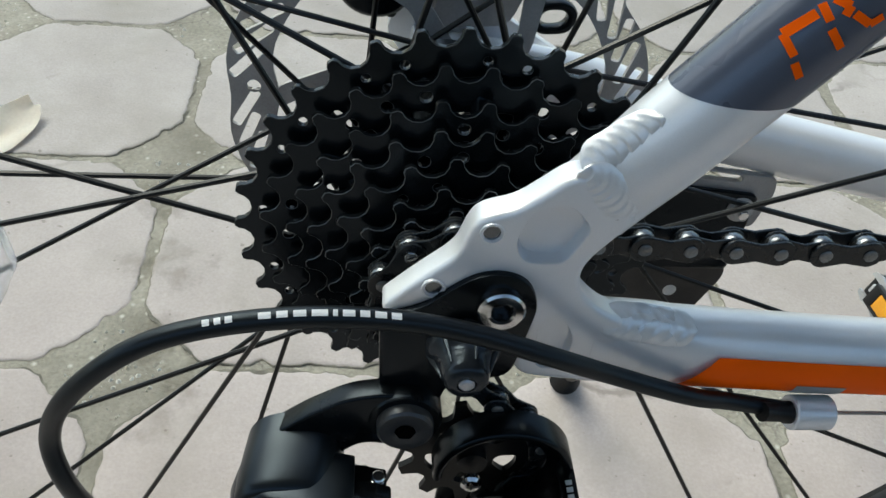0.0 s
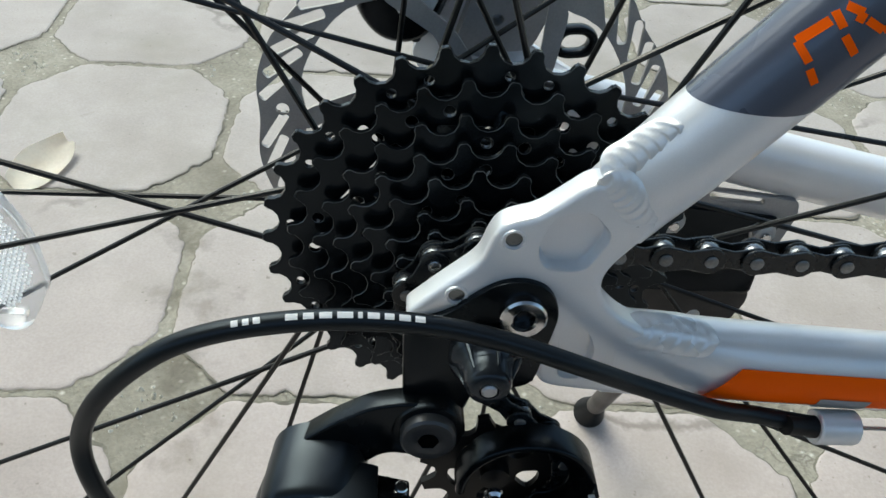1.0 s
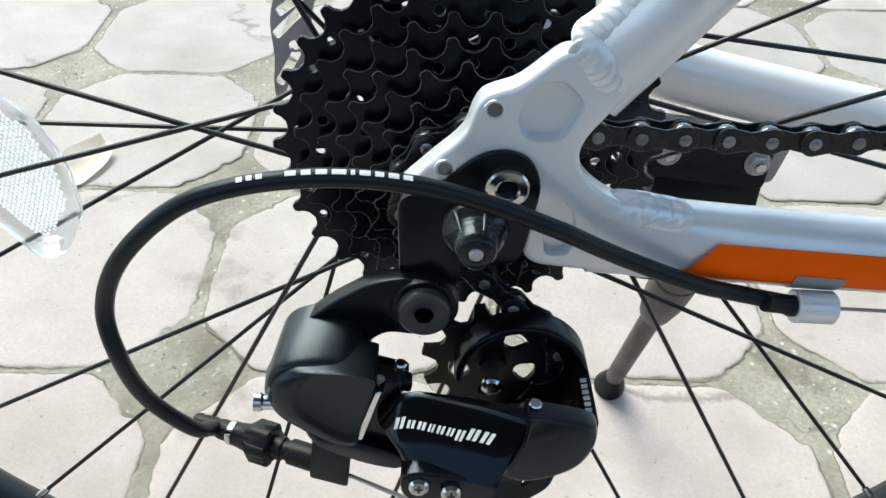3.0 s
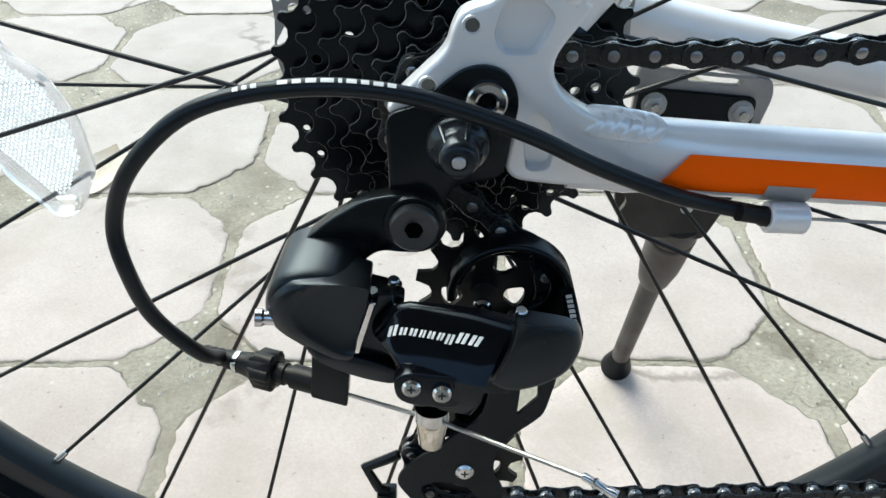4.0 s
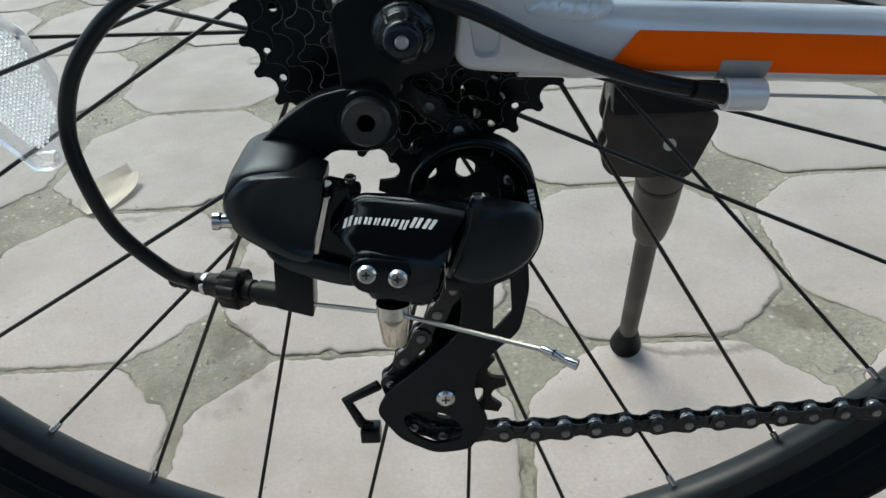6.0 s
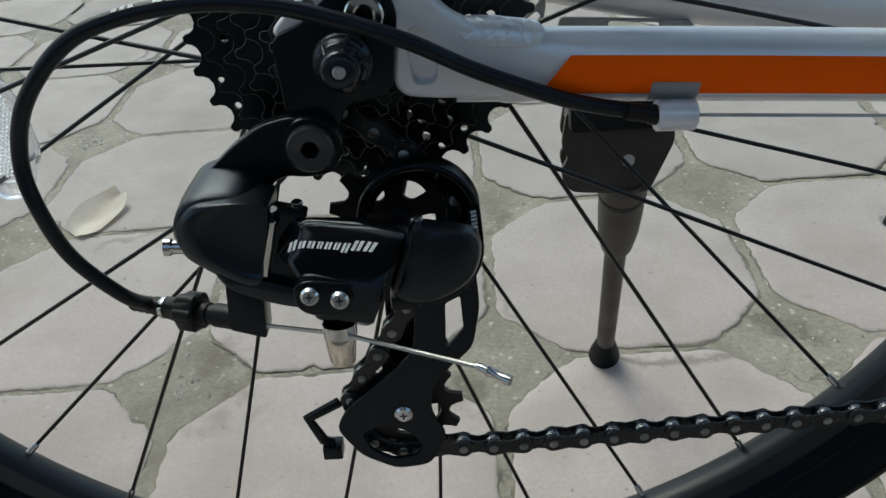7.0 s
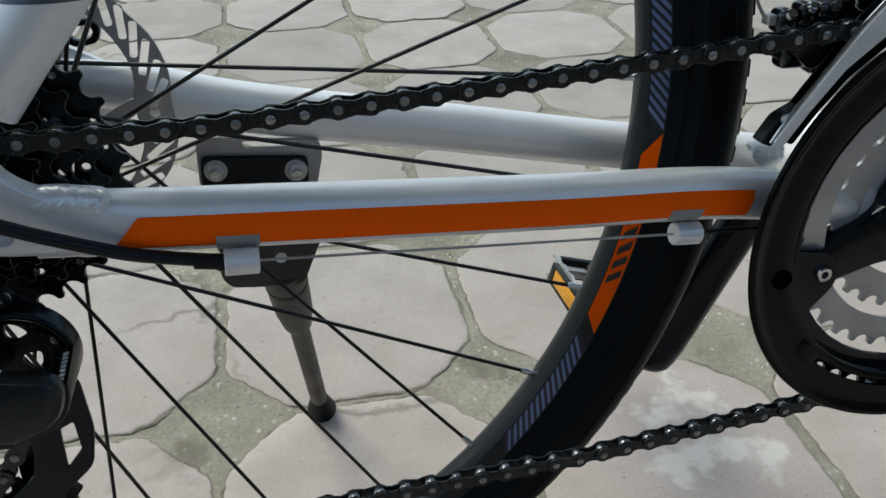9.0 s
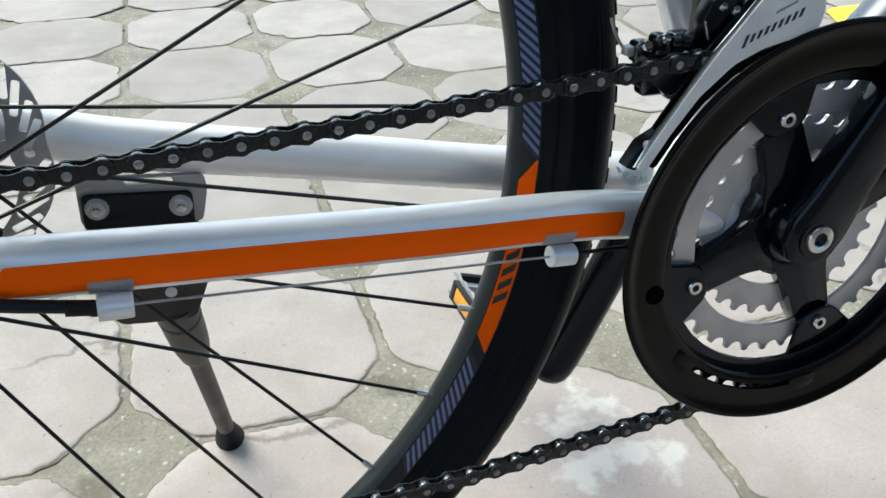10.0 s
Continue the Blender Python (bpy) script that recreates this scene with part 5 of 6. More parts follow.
def crankset():
    # the black guard ring carries the set
    g0, g1 = 0.1118, 0.0855
    prof = [(g1, -0.0632), (g1 + 0.0012, -0.0652), (0.0885, -0.0660), (0.0905, -0.0664), (0.0940, -0.0668), (0.0985, -0.0671), (0.1030, -0.0672), (0.1055, -0.0676), (0.1075, -0.0688), (0.1092, -0.0696), (0.1105, -0.0697), (0.1114, -0.0690), (g0, -0.0676)]
    bm = bmesh.new()
    n = 240
    rows = [[bm.verts.new((BB.x + r * math.cos(2 * math.pi * k / n), y, BB.z + r * math.sin(2 * math.pi * k / n))) for k in range(n)] for r, y in prof]
    for i, (r0, r1) in enumerate(zip(rows, rows[1:])):
        for k in range(n):
            if i == 3 and 219 < 360 * (k + 0.5) / n < 274:
                continue
            bm.faces.new((r0[k], r0[(k + 1) % n], r1[(k + 1) % n], r1[k]))
    bmesh.ops.recalc_face_normals(bm, faces=bm.faces[:])
    if sum(f.normal.y for f in bm.faces) > 0:
        bmesh.ops.reverse_faces(bm, faces=bm.faces[:])
    bmesh.ops.solidify(bm, geom=bm.faces[:], thickness=0.0022)
    guard = part("crankset", bm, GUARDBLACK, bike, "triple crankset with black chain guard and silver rings", 50)
    for a in (222, 277):
        c, s = math.cos(radians(a)), math.sin(radians(a))
        clip = box(-0.0085, 0.0085, -0.0672, -0.0610, -0.0050, 0.0050, 0.0012)
        clip.transform(Matrix.Translation((BB.x + 0.0945 * c, 0, BB.z + 0.0945 * s)) @ Matrix.Rotation(radians(90 - a), 4, "Y"))
        part("guard_clip", clip, GUARDBLACK, guard)
    def ring(n, y, bore, material, label):
        b = cog(n, y, bore, 0.0024)
        b.transform(Matrix.Translation((BB.x, 0, BB.z)))
        return part("chainring", b, material, guard, label, extra=(material,))
    ring(48, -0.0588, 0.0800, BLACKSTEEL, "black large chainring")
    ring(38, -0.0515, 0.0620, ALLOY, "silver middle chainring")
    ring(28, -0.0445, 0.0400, ALLOY, "silver small chainring")
    for k in range(4):
        a = radians(111.1 + 90 * k)
        c, s = math.cos(a), math.sin(a)
        def P(r, t):
            return (BB.x + r * c - t * s, BB.z + r * s + t * c)
        arm = part("spider_arm", plate([rounded([P(0.010, -0.022), P(0.035, -0.0130), P(0.058, -0.0115), P(0.0735, -0.0085), P(0.0735, 0.0085), P(0.058, 0.0115), P(0.035, 0.0130), P(0.010, 0.022)], 0.005, 3)], -0.0520, -0.0390, 0.0025, 2), BLACKGLOSS, guard)
        part("guard_lug", plate([rounded([P(0.0590, -0.0100), P(0.0720, -0.0165), P(0.0868, -0.0260), P(0.0880, 0.0260), P(0.0720, 0.0165), P(0.0590, 0.0100)], 0.008, 4)], -0.0560, -0.0525, 0.0008, 1), BLACKGLOSS, guard)
        x, z = P(0.0668, 0)
        part("ring_bolt", turned([(0.0, -0.0555), (0.0020, -0.0555), (0.0020, -0.0582), (0.0036, -0.0584), (0.0042, -0.0576), (0.0042, -0.0520), (0.0, -0.0520)], 20, at=(x, 0, z)), CHROME, guard, "silver chainring bolt")
    part("guard_lip", turned([(g1 + 0.0005, -0.0640), (g1 + 0.0022, -0.0655), (g1 + 0.0024, -0.0520), (g1 - 0.0002, -0.0520)], 96, (0, 1, 0), (BB.x, 0, BB.z), closed=True), BLACKGLOSS, guard)
    # flat black disc laid on the guard in place of a shaded hole
    for a in (190.8,):
        x, z = BB.x + 0.094 * math.cos(radians(a)), BB.z + 0.094 * math.sin(radians(a))
        part("guard_hole", turned([(0.0, -0.0676), (0.0050, -0.0676), (0.0050, -0.0665), (0.0, -0.0665)], 20, at=(x, 0, z)), HOLESHADE, guard)
    # spindle boss and arm
    part("spindle_boss", turned([(0.0, -0.0380), (0.0240, -0.0400), (0.0225, -0.0540), (0.0180, -0.0620), (0.0, -0.0625)], 36, at=(BB.x, 0, BB.z)), BLACKGLOSS, guard)
    part("spider_hub", turned([(0.0, -0.0400), (0.0300, -0.0400), (0.0310, -0.0412), (0.0310, -0.0490), (0.0290, -0.0510), (0.0, -0.0510)], 40, at=(BB.x, 0, BB.z)), BLACKGLOSS, guard)
    part("bearing_cup", turned([(0.0, -0.0300), (0.0310, -0.0300), (0.0330, -0.0330), (0.0325, -0.0362), (0.0240, -0.0385), (0.0230, -0.0370), (0.0, -0.0370)], 36, at=(BB.x, 0, BB.z)), PRESSED, guard, "silver bottom bracket cup")
    # the frame's forged yoke behind the rings
    yoke = rounded([(0.3910, -0.0550), (0.3905, -0.0400), (0.4000, -0.0220), (0.4230, -0.0145), (0.4500, -0.0220), (0.4620, -0.0500), (0.4500, -0.0720), (0.4200, -0.0740), (0.3980, -0.0680)], 0.010, 5)
    part("bottom_bracket_yoke", dome(yoke, 0.010, -0.0385, 0.35, 0.45), SILVER, bike, "silver forged yoke round the bottom bracket", 60)
    d = Vector((0.395, -0.10, 0.915)).normalized()
    q = Vector((0.915, 0, -0.395))
    rows = []
    bm = bmesh.new()
    for s, w, t, y in ((-0.016, 0.010, 0.010, -0.074), (-0.010, 0.0165, 0.011, -0.074), (0.004, 0.0185, 0.0115, -0.0745), (0.020, 0.0165, 0.0110, -0.0760), (0.060, 0.0140, 0.0095, -0.0800), (0.120, 0.0130, 0.0085, -0.0860), (0.165, 0.0140, 0.0085, -0.0900), (0.180, 0.0100, 0.0080, -0.0910)):
        c = Vector((BB.x, y + 0.0165, BB.z)) + Vector((d.x, 0, d.z)).normalized() * s
        rows.append([bm.verts.new(c + q * w * math.copysign(abs(math.cos(a)) ** 0.45, math.cos(a)) + Vector((0, -1, 0)) * t * math.copysign(abs(math.sin(a)) ** 0.45, math.sin(a))) for a in [2 * math.pi * k / 20 for k in range(20)]])
    for r0, r1 in zip(rows, rows[1:]):
        for j in range(20):
            bm.faces.new((r0[j - 1], r0[j], r1[j], r1[j - 1]))
    bm.faces.new(rows[0])
    bm.faces.new(rows[-1])
    bmesh.ops.recalc_face_normals(bm, faces=bm.faces[:])
    part("crank_arm", bm, BLACKGLOSS, guard, "black forged crank arm")
    part("crank_bolt", turned([(0.0, -0.0680), (0.0038, -0.0680), (0.0038, -0.0715), (0.0048, -0.0721), (0.0072, -0.0715), (0.0078, -0.0705), (0.0078, -0.0655), (0.0, -0.0655)], 28, at=(BB.x - 0.0015, 0, BB.z + 0.0005)), CHROME, guard, "silver crank bolt")
    part("bolt_ring", turned([(0.0078, -0.0675), (0.0078, -0.0697), (0.0108, -0.0697), (0.0112, -0.0685), (0.0112, -0.0675)], 28, at=(BB.x - 0.0015, 0, BB.z + 0.0005), closed=True), BLACKGLOSS, guard)
    # far crank arm and pedal
    e = Vector((0.372, 0.082, -0.222))
    part("crank_arm", tube([Vector((BB.x, 0.068, BB.z)), Vector((0.425, 0.072, -0.097)), e + Vector((0.006, -0.001, 0.012)), e + Vector((0.0015, 0, 0.003)), e + Vector((-0.0015, 0.0005, -0.003)), e + Vector((-0.0035, 0.001, -0.0075)), e + Vector((-0.0045, 0.001, -0.0100))], [0.017, 0.0155, 0.0152, 0.0150, 0.0138, 0.0105, 0.0050], 24, flat=0.6), BLACKGLOSS, guard, "black crank arm on the far side")
    return guard, e


GUARD, PEDAL_AT = crankset()


def pedal():
    c = PEDAL_AT + Vector((-0.001, 0.068, 0.008))
    tilt = Matrix.Translation(c) @ Matrix.Rotation(radians(16), 4, "Y")
    body = part("pedal", moved(join(turned([(0.0, -0.046), (0.0115, -0.046), (0.0130, -0.040), (0.0105, -0.010), (0.0105, 0.020), (0.0135, 0.040), (0.0, 0.046)], 24),
                                    box(-0.036, 0.036, -0.048, -0.041, -0.009, 0.009, 0.002), box(-0.036, 0.036, 0.041, 0.048, -0.009, 0.009, 0.002)), tilt), BLACKPLASTIC, bike, "black and silver platform pedal with amber reflector")
    part("pedal_axle", moved(turned([(0.0, -0.066), (0.0060, -0.066), (0.0075, 0.0), (0.0085, 0.044), (0.0, 0.044)], 20), tilt), ALLOY, body)
    for sgn in (-1, 1):
        # a bent cage plate with a toothed rim above and below
        for up2 in (-1, 1):
            teeth = []
            for k in range(13):
                y = -0.046 + 0.092 * k / 12
                teeth.append((y, 0.0120 if k % 2 else 0.0098))
            outline = [(-0.047, 0.0070)] + teeth + [(0.047, 0.0070)]
            rim_ = plate([[(y, up2 * z) for y, z in outline]], -0.0011, 0.0011)
            rim_.transform(Matrix.Translation((sgn * 0.0395, 0, 0)) @ Matrix.Rotation(radians(90), 4, "Z"))
            part("pedal_plate", moved(rim_, tilt), ALLOY, body, "silver toothed cage plate")
        part("reflector_frame", moved(join(box(sgn * 0.0420 - 0.0030, sgn * 0.0420 + 0.0030, -0.034, 0.034, 0.0058, 0.0082, 0.0008), box(sgn * 0.0420 - 0.0030, sgn * 0.0420 + 0.0030, -0.034, 0.034, -0.0082, -0.0058, 0.0008),
                                           box(sgn * 0.0420 - 0.0030, sgn * 0.0420 + 0.0030, -0.034, -0.0255, -0.0080, 0.0080, 0.0008), box(sgn * 0.0420 - 0.0030, sgn * 0.0420 + 0.0030, 0.0255, 0.034, -0.0080, 0.0080, 0.0008)), tilt), BLACKPLASTIC, body)
        part("amber_reflector", moved(box(sgn * 0.0425 - 0.0025, sgn * 0.0425 + 0.0025, -0.0250, 0.0250, -0.0056, 0.0056, 0.0008), tilt), AMBER, body, "amber plastic reflector")
        for y in (-0.037, 0.037):
            part("cage_strut", moved(box(min(0, sgn * 0.040), max(0, sgn * 0.040), y - 0.004, y + 0.004, -0.0035, 0.0035, 0.001), tilt), ALLOY, body)


pedal()


def front_derailleur():
    outline = [(0.3328, -0.0018), (0.3424, 0.0131), (0.3542, 0.0301), (0.3658, 0.0460), (0.3765, 0.0585), (0.3860, 0.0700), (0.4170, 0.0720), (0.4195, 0.0640), (0.4182, 0.0555), (0.4154, 0.0535), (0.3899, 0.0478), (0.3764, 0.0420), (0.3610, 0.0290), (0.3480, 0.0120), (0.3373, -0.0042)]
    cage = part("front_derailleur", plate([rounded(outline, 0.002, 3)], -0.0675, -0.0662, 0.0003, 1), PRESSED, bike, "silver front derailleur cage with printed mark")
    part("inner_cage", plate([rounded([(x + 0.0065, z + 0.0005) for x, z in outline], 0.003, 3)], -0.0530, -0.0520, 0.0003, 1), BLACKPAINT, cage)
    part("cage_bridge", box(0.395, 0.414, -0.0668, -0.0510, 0.0655, 0.0685, 0.0008), ALLOY, cage)
    part("cage_tail", plate([rounded([(0.3317, -0.0038), (0.3387, 0.0070), (0.3480, 0.0119), (0.3502, 0.0084), (0.3426, 0.0032), (0.3373, -0.0061)], 0.001, 2)], -0.0600, -0.0520, 0.0005, 1), BLACKPAINT, cage)
    screw("cage_screw", (0.3411, -0.0610, 0.0068), (0, -1, 0), 0.0022, cage, ALLOY, False)
    part("cage_edge", tube(curve([(0.3335, -0.0655, -0.0020), (0.3424, -0.0655, 0.0131), (0.3542, -0.0655, 0.0301), (0.3658, -0.0655, 0.0460), (0.3765, -0.0655, 0.0585), (0.3855, -0.0655, 0.0695)], 6), 0.0013, 10), CHROME, cage, "bright rolled edge")
    part("guide_shoe", plate([rounded([(0.3395, -0.0020), (0.3490, 0.0130), (0.3620, 0.0285), (0.3770, 0.0408), (0.3900, 0.0462), (0.4130, 0.0515), (0.4140, 0.0470), (0.3920, 0.0420), (0.3790, 0.0360), (0.3650, 0.0245), (0.3530, 0.0095), (0.3440, -0.0040)], 0.0015, 2)], -0.0650, -0.0630, 0.0004, 1), BLACKPAINT, cage)
    # linkage behind the chain
    part("clamp_body", join(box(0.3745, 0.4020, -0.048, -0.030, 0.0440, 0.0690, 0.002), box(0.3600, 0.3780, -0.044, -0.034, 0.0400, 0.0500, 0.002)), BLACKPAINT, cage, "black linkage body")
    part("link_plate", plate([rounded([(0.3400, 0.0300), (0.3440, 0.0440), (0.3660, 0.0500), (0.3860, 0.0470), (0.3840, 0.0380), (0.3640, 0.0340), (0.3560, 0.0220)], 0.002, 3)], -0.0415, -0.0375, 0.0006, 1), GUNMETAL, cage)
    part("link_plate", plate([rounded([(0.3440, 0.0340), (0.3620, 0.0420), (0.3760, 0.0400), (0.3700, 0.0300), (0.3560, 0.0240)], 0.002, 3)], -0.0500, -0.0470, 0.0006, 1), GUNMETAL, cage)
    for x0, x1, z0, z1, y0 in ((0.3395, 0.3480, 0.0395, 0.0500, -0.0470), (0.3500, 0.3570, 0.0420, 0.0520, -0.0455), (0.3590, 0.3700, 0.0445, 0.0520, -0.0450), (0.3460, 0.3620, 0.0230, 0.0330, -0.0440), (0.3600, 0.3660, 0.0200, 0.0290, -0.0450)):
        part("link_block", box(x0, x1, y0, y0 + 0.010, z0, z1, 0.0026, 3), GUNMETAL, cage)
    part("screw_box", plate([rounded([(0.3698, 0.0575), (0.3743, 0.0680), (0.4030, 0.0680), (0.4030, 0.0564), (0.3884, 0.0445), (0.3723, 0.0500)], 0.002, 2)], -0.0500, -0.0400, 0.001, 2), BLACKPAINT, cage, "black box of the adjusting screws")
    for p, ax, r, m in (((0.3437, -0.0475, 0.0478), (-0.2, -0.7, 0.6), 0.0026, CHROME), ((0.3415, -0.0475, 0.0420), (0, -1, 0.3), 0.0020, BOLTSTEEL), ((0.3535, -0.0460, 0.0500), (0, -0.8, 0.6), 0.0024, CHROME), ((0.3655, -0.0455, 0.0500), (0, -0.8, 0.6), 0.0022, BOLTSTEEL),
                        ((0.3634, -0.0460, 0.0425), (0, -1, 0.3), 0.0018, CHROME), ((0.3780, -0.0500, 0.0630), (0, -0.8, 0.6), 0.0020, CHROME), ((0.3850, -0.0500, 0.0610), (0, -0.8, 0.6), 0.0022, CHROME), ((0.3900, -0.0500, 0.0645), (0, -0.8, 0.6), 0.0018, CHROME), ((0.3960, -0.0500, 0.0560), (0, -1, 0.3), 0.0026, PRESSED)):
        screw("adjusting_screw", p, ax, r, cage, m, False, 0.003)
    part("cable_clamp", box(0.3360, 0.3450, -0.0440, -0.0380, 0.0430, 0.0475, 0.0008), ALLOY, cage)
    part("wire_end", tube(curve([(0.3288, -0.0400, 0.0600), (0.3317, -0.0400, 0.0529), (0.3363, -0.0400, 0.0464), (0.3423, -0.0400, 0.0439)], 6), 0.0008, 8), STRANDS, cage)
    part("screw_frame", tube([(0.3700, -0.0505, 0.0578), (0.3723, -0.0505, 0.0502), (0.3884, -0.0505, 0.0450), (0.3960, -0.0505, 0.0505)], 0.0006, 8), CHROME, cage)
    # printed mark: plain slanted bars
    for i in range(9):
        c0 = Vector((0.3800, 0.0520)) + Vector((0.93, 0.37)) * 0.0036 * i
        w, h = 0.0009, 0.0030 if i == 0 else 0.0020
        u, v = Vector((0.93, 0.37)) * w, Vector((0.30, 0.95)) * h
        part("printed_bar", plate([[tuple(c0 - u - v), tuple(c0 + u - v), tuple(c0 + u + v), tuple(c0 - u + v)]], -0.0677, -0.06752), DARKPRINT, cage)
    c0, u, v = Vector((0.3985, 0.0655)), Vector((0.93, 0.37)) * 0.0055, Vector((0.30, 0.95)) * 0.0006
    part("printed_bar", plate([[tuple(c0 - u - v), tuple(c0 + u - v), tuple(c0 + u + v), tuple(c0 - u + v)]], -0.0677, -0.06752), GREYMARK, cage)


front_derailleur()

# ---- rear derailleur, cable, stand, brake ----
def spline_loop(pts, n=6):
    """A smooth closed outline through the given points."""
    k, out = len(pts), []
    for i in range(k):
        a, b, c, d = (Vector(pts[(i + s) % k]) for s in (-1, 0, 1, 2))
        for s in range(n):
            t = s / n
            q = 0.5 * (2 * b + (c - a) * t + (2 * a - 5 * b + 4 * c - d) * t * t + (3 * b - a - 3 * c + d) * t ** 3)
            out.append((q.x, q.y))
    return out


def towards(pts, c, fx, fz):
    return [(c[0] + (x - c[0]) * fx, c[1] + (z - c[1]) * fz) for x, z in pts]


def centre_face(u, j):
    """A point of the centre link's skin: u along it from 0 to 1, j round its section."""
    prof = [(-0.0900, -0.0565), (-0.0965, -0.0475), (-0.0990, -0.0443), (-0.1013, -0.0446), (-0.1052, -0.0474), (-0.1096, -0.0507), (-0.1134, -0.0540), (-0.1163, -0.0573), (-0.1176, -0.0590), (-0.1176, -0.0660), (-0.1158, -0.0730), (-0.1105, -0.0775), (-0.0880, -0.0775)]
    left = [-0.0250, -0.0255, -0.0258, -0.0262, -0.0270, -0.0268, -0.0245, -0.0215, -0.0205, -0.0190, -0.0165, -0.0145, -0.0145]
    right = [0.0190, 0.0190, 0.0190, 0.0188, 0.0176, 0.0148, 0.0128, 0.0108, 0.0100, 0.0086, 0.0058, 0.0030, 0.0030]
    i = min(int(j), len(prof) - 2)
    f = j - i
    y, z = (prof[i][q] + (prof[i + 1][q] - prof[i][q]) * f for q in (0, 1))
    xl, xr = left[i] + (left[i + 1] - left[i]) * f, right[i] + (right[i + 1] - right[i]) * f
    x = xl + (xr - xl) * u
    front = min(1.0, max(0.0, (-0.093 - y) / 0.010))
    y -= 0.25 * (x + 0.0065) * front
    e = 1.0
    for edge, w in ((u, 0.16), (1 - u, 0.05)):
        if edge < w:
            e = min(e, math.sqrt(max(0.0, 1 - (1 - edge / w) ** 2)))
    y = -0.093 + (y + 0.093) * (0.35 + 0.65 * e) if y < -0.093 else y
    arch = -0.0095 * max(0.0, (-0.0150 - x) / 0.012) ** 1.6 - 0.0016 * max(0.0, (x - 0.002) / 0.014) ** 1.5
    z += arch * min(1.0, max(0.0, (z + 0.0600) / 0.0150))
    return Vector((x, y, z))


def rear_derailleur():
    arm = [(-0.0030, -0.0305), (-0.0032, -0.0240), (-0.0089, -0.0183), (-0.0189, -0.0163), (-0.0294, -0.0185), (-0.0405, -0.0256), (-0.0475, -0.0316), (-0.0560, -0.0390), (-0.0540, -0.0500), (-0.0360, -0.0500), (-0.0312, -0.0420), (-0.0250, -0.0368), (-0.0175, -0.0380), (-0.0086, -0.0376)]
    base = part("rear_derailleur", plate([rounded(arm, 0.004, 4)], -0.0800, -0.0728, 0.0010, 3), BLACKPAINT, bike, "black rear derailleur with worn cast body")
    piv = (-0.0136, 0, -0.0268)
    part("pivot_housing", turned([(0.0, -0.0725), (0.0105, -0.0725), (0.0105, -0.0795), (0.0098, -0.0808), (0.0088, -0.0808), (0.0, -0.0808)], 40, at=piv), BLACKPAINT, base)
    part("pivot_bolt", turned([(0.0, -0.0822), (0.0027, -0.0822), (0.0028, -0.0840), (0.0034, -0.0843), (0.0072, -0.0843), (0.0079, -0.0836), (0.0080, -0.0805), (0.0, -0.0805)], 48, at=piv), BOLTSTEEL, base, "dark steel pivot bolt")
    # socket walls coloured near black for the shade inside
    part("pivot_socket", turned([(0.0030, -0.08432), (0.0029, -0.0836), (0.0027, -0.0815), (0.0, -0.0815)], 6, at=piv), HOLESHADE, base)
    # left knuckle: a thick rounded boss that runs forward from the arm
    back = spline_loop([(-0.0588, -0.0430), (-0.0556, -0.0362), (-0.0490, -0.0328), (-0.0405, -0.0322), (-0.0345, -0.0340), (-0.0312, -0.0395), (-0.0310, -0.0477), (-0.0360, -0.0530), (-0.0450, -0.0540), (-0.0568, -0.0510)])
    secs = []
    for y, f, dz in ((-0.0740, 1.0, 0.0012), (-0.0800, 1.0, 0.0), (-0.0880, 1.0, -0.0018), (-0.0930, 0.97, -0.0030), (-0.0955, 0.94, -0.0036), (-0.0965, 0.86, -0.0040)):
        secs.append((y, [(x - 0.0026 * (-0.080 - y) / 0.018, z + dz) for x, z in towards(back, (-0.040, -0.042), f, f)]))
    part("knuckle", blob(secs), SATINBLACK, base, "rounded satin black knuckle", 50)
    body = spline_loop([(-0.0590, -0.0425), (-0.0535, -0.0382), (-0.0460, -0.0370), (-0.0380, -0.0370), (-0.0285, -0.0386), (-0.0270, -0.0410), (-0.0285, -0.0480), (-0.0310, -0.0560), (-0.0336, -0.0650), (-0.0350, -0.0708), (-0.0405, -0.0710), (-0.0469, -0.0678), (-0.0535, -0.0632), (-0.0590, -0.0585), (-0.0617, -0.0525), (-0.0613, -0.0470)], 4)
    c = (-0.0275, -0.0392)
    secs = [(-0.0830, towards(body, c, 0.97, 0.97)), (-0.0880, body), (-0.0908, towards(body, c, 0.992, 0.994))]
    for a in (15, 30, 45, 60, 75, 90):
        s, k = math.sin(radians(a)), 1 - math.cos(radians(a))
        secs.append((-0.0908 - 0.0088 * s, towards(body, c, 0.992 - 0.262 * k, 0.994 - 0.185 * k)))
    for y, fx, fz in ((-0.0994, 0.705, 0.792), (-0.0989, 0.680, 0.774), (-0.0984, 0.640, 0.740), (-0.0981, 0.45, 0.52)):
        secs.append((y, towards(body, c, fx, fz)))
    part("outer_link", blob(secs), SATINBLACK, base, "satin black swept outer body", 36)
    part("stop_flange", plate([rounded([(-0.0400, -0.0412), (-0.0275, -0.0421), (-0.0163, -0.0454), (-0.0168, -0.0484), (-0.0290, -0.0470), (-0.0400, -0.0460)], 0.0008, 2)], -0.0945, -0.0885, 0.0006, 2), BLACKPAINT, base)
    part("stop_ledge", plate([rounded([(-0.0400, -0.0440), (-0.0280, -0.0450), (-0.0175, -0.0478), (-0.0178, -0.0500), (-0.0400, -0.0500)], 0.0008, 2)], -0.0888, -0.0810, 0.0006, 2), BLACKPAINT, base)
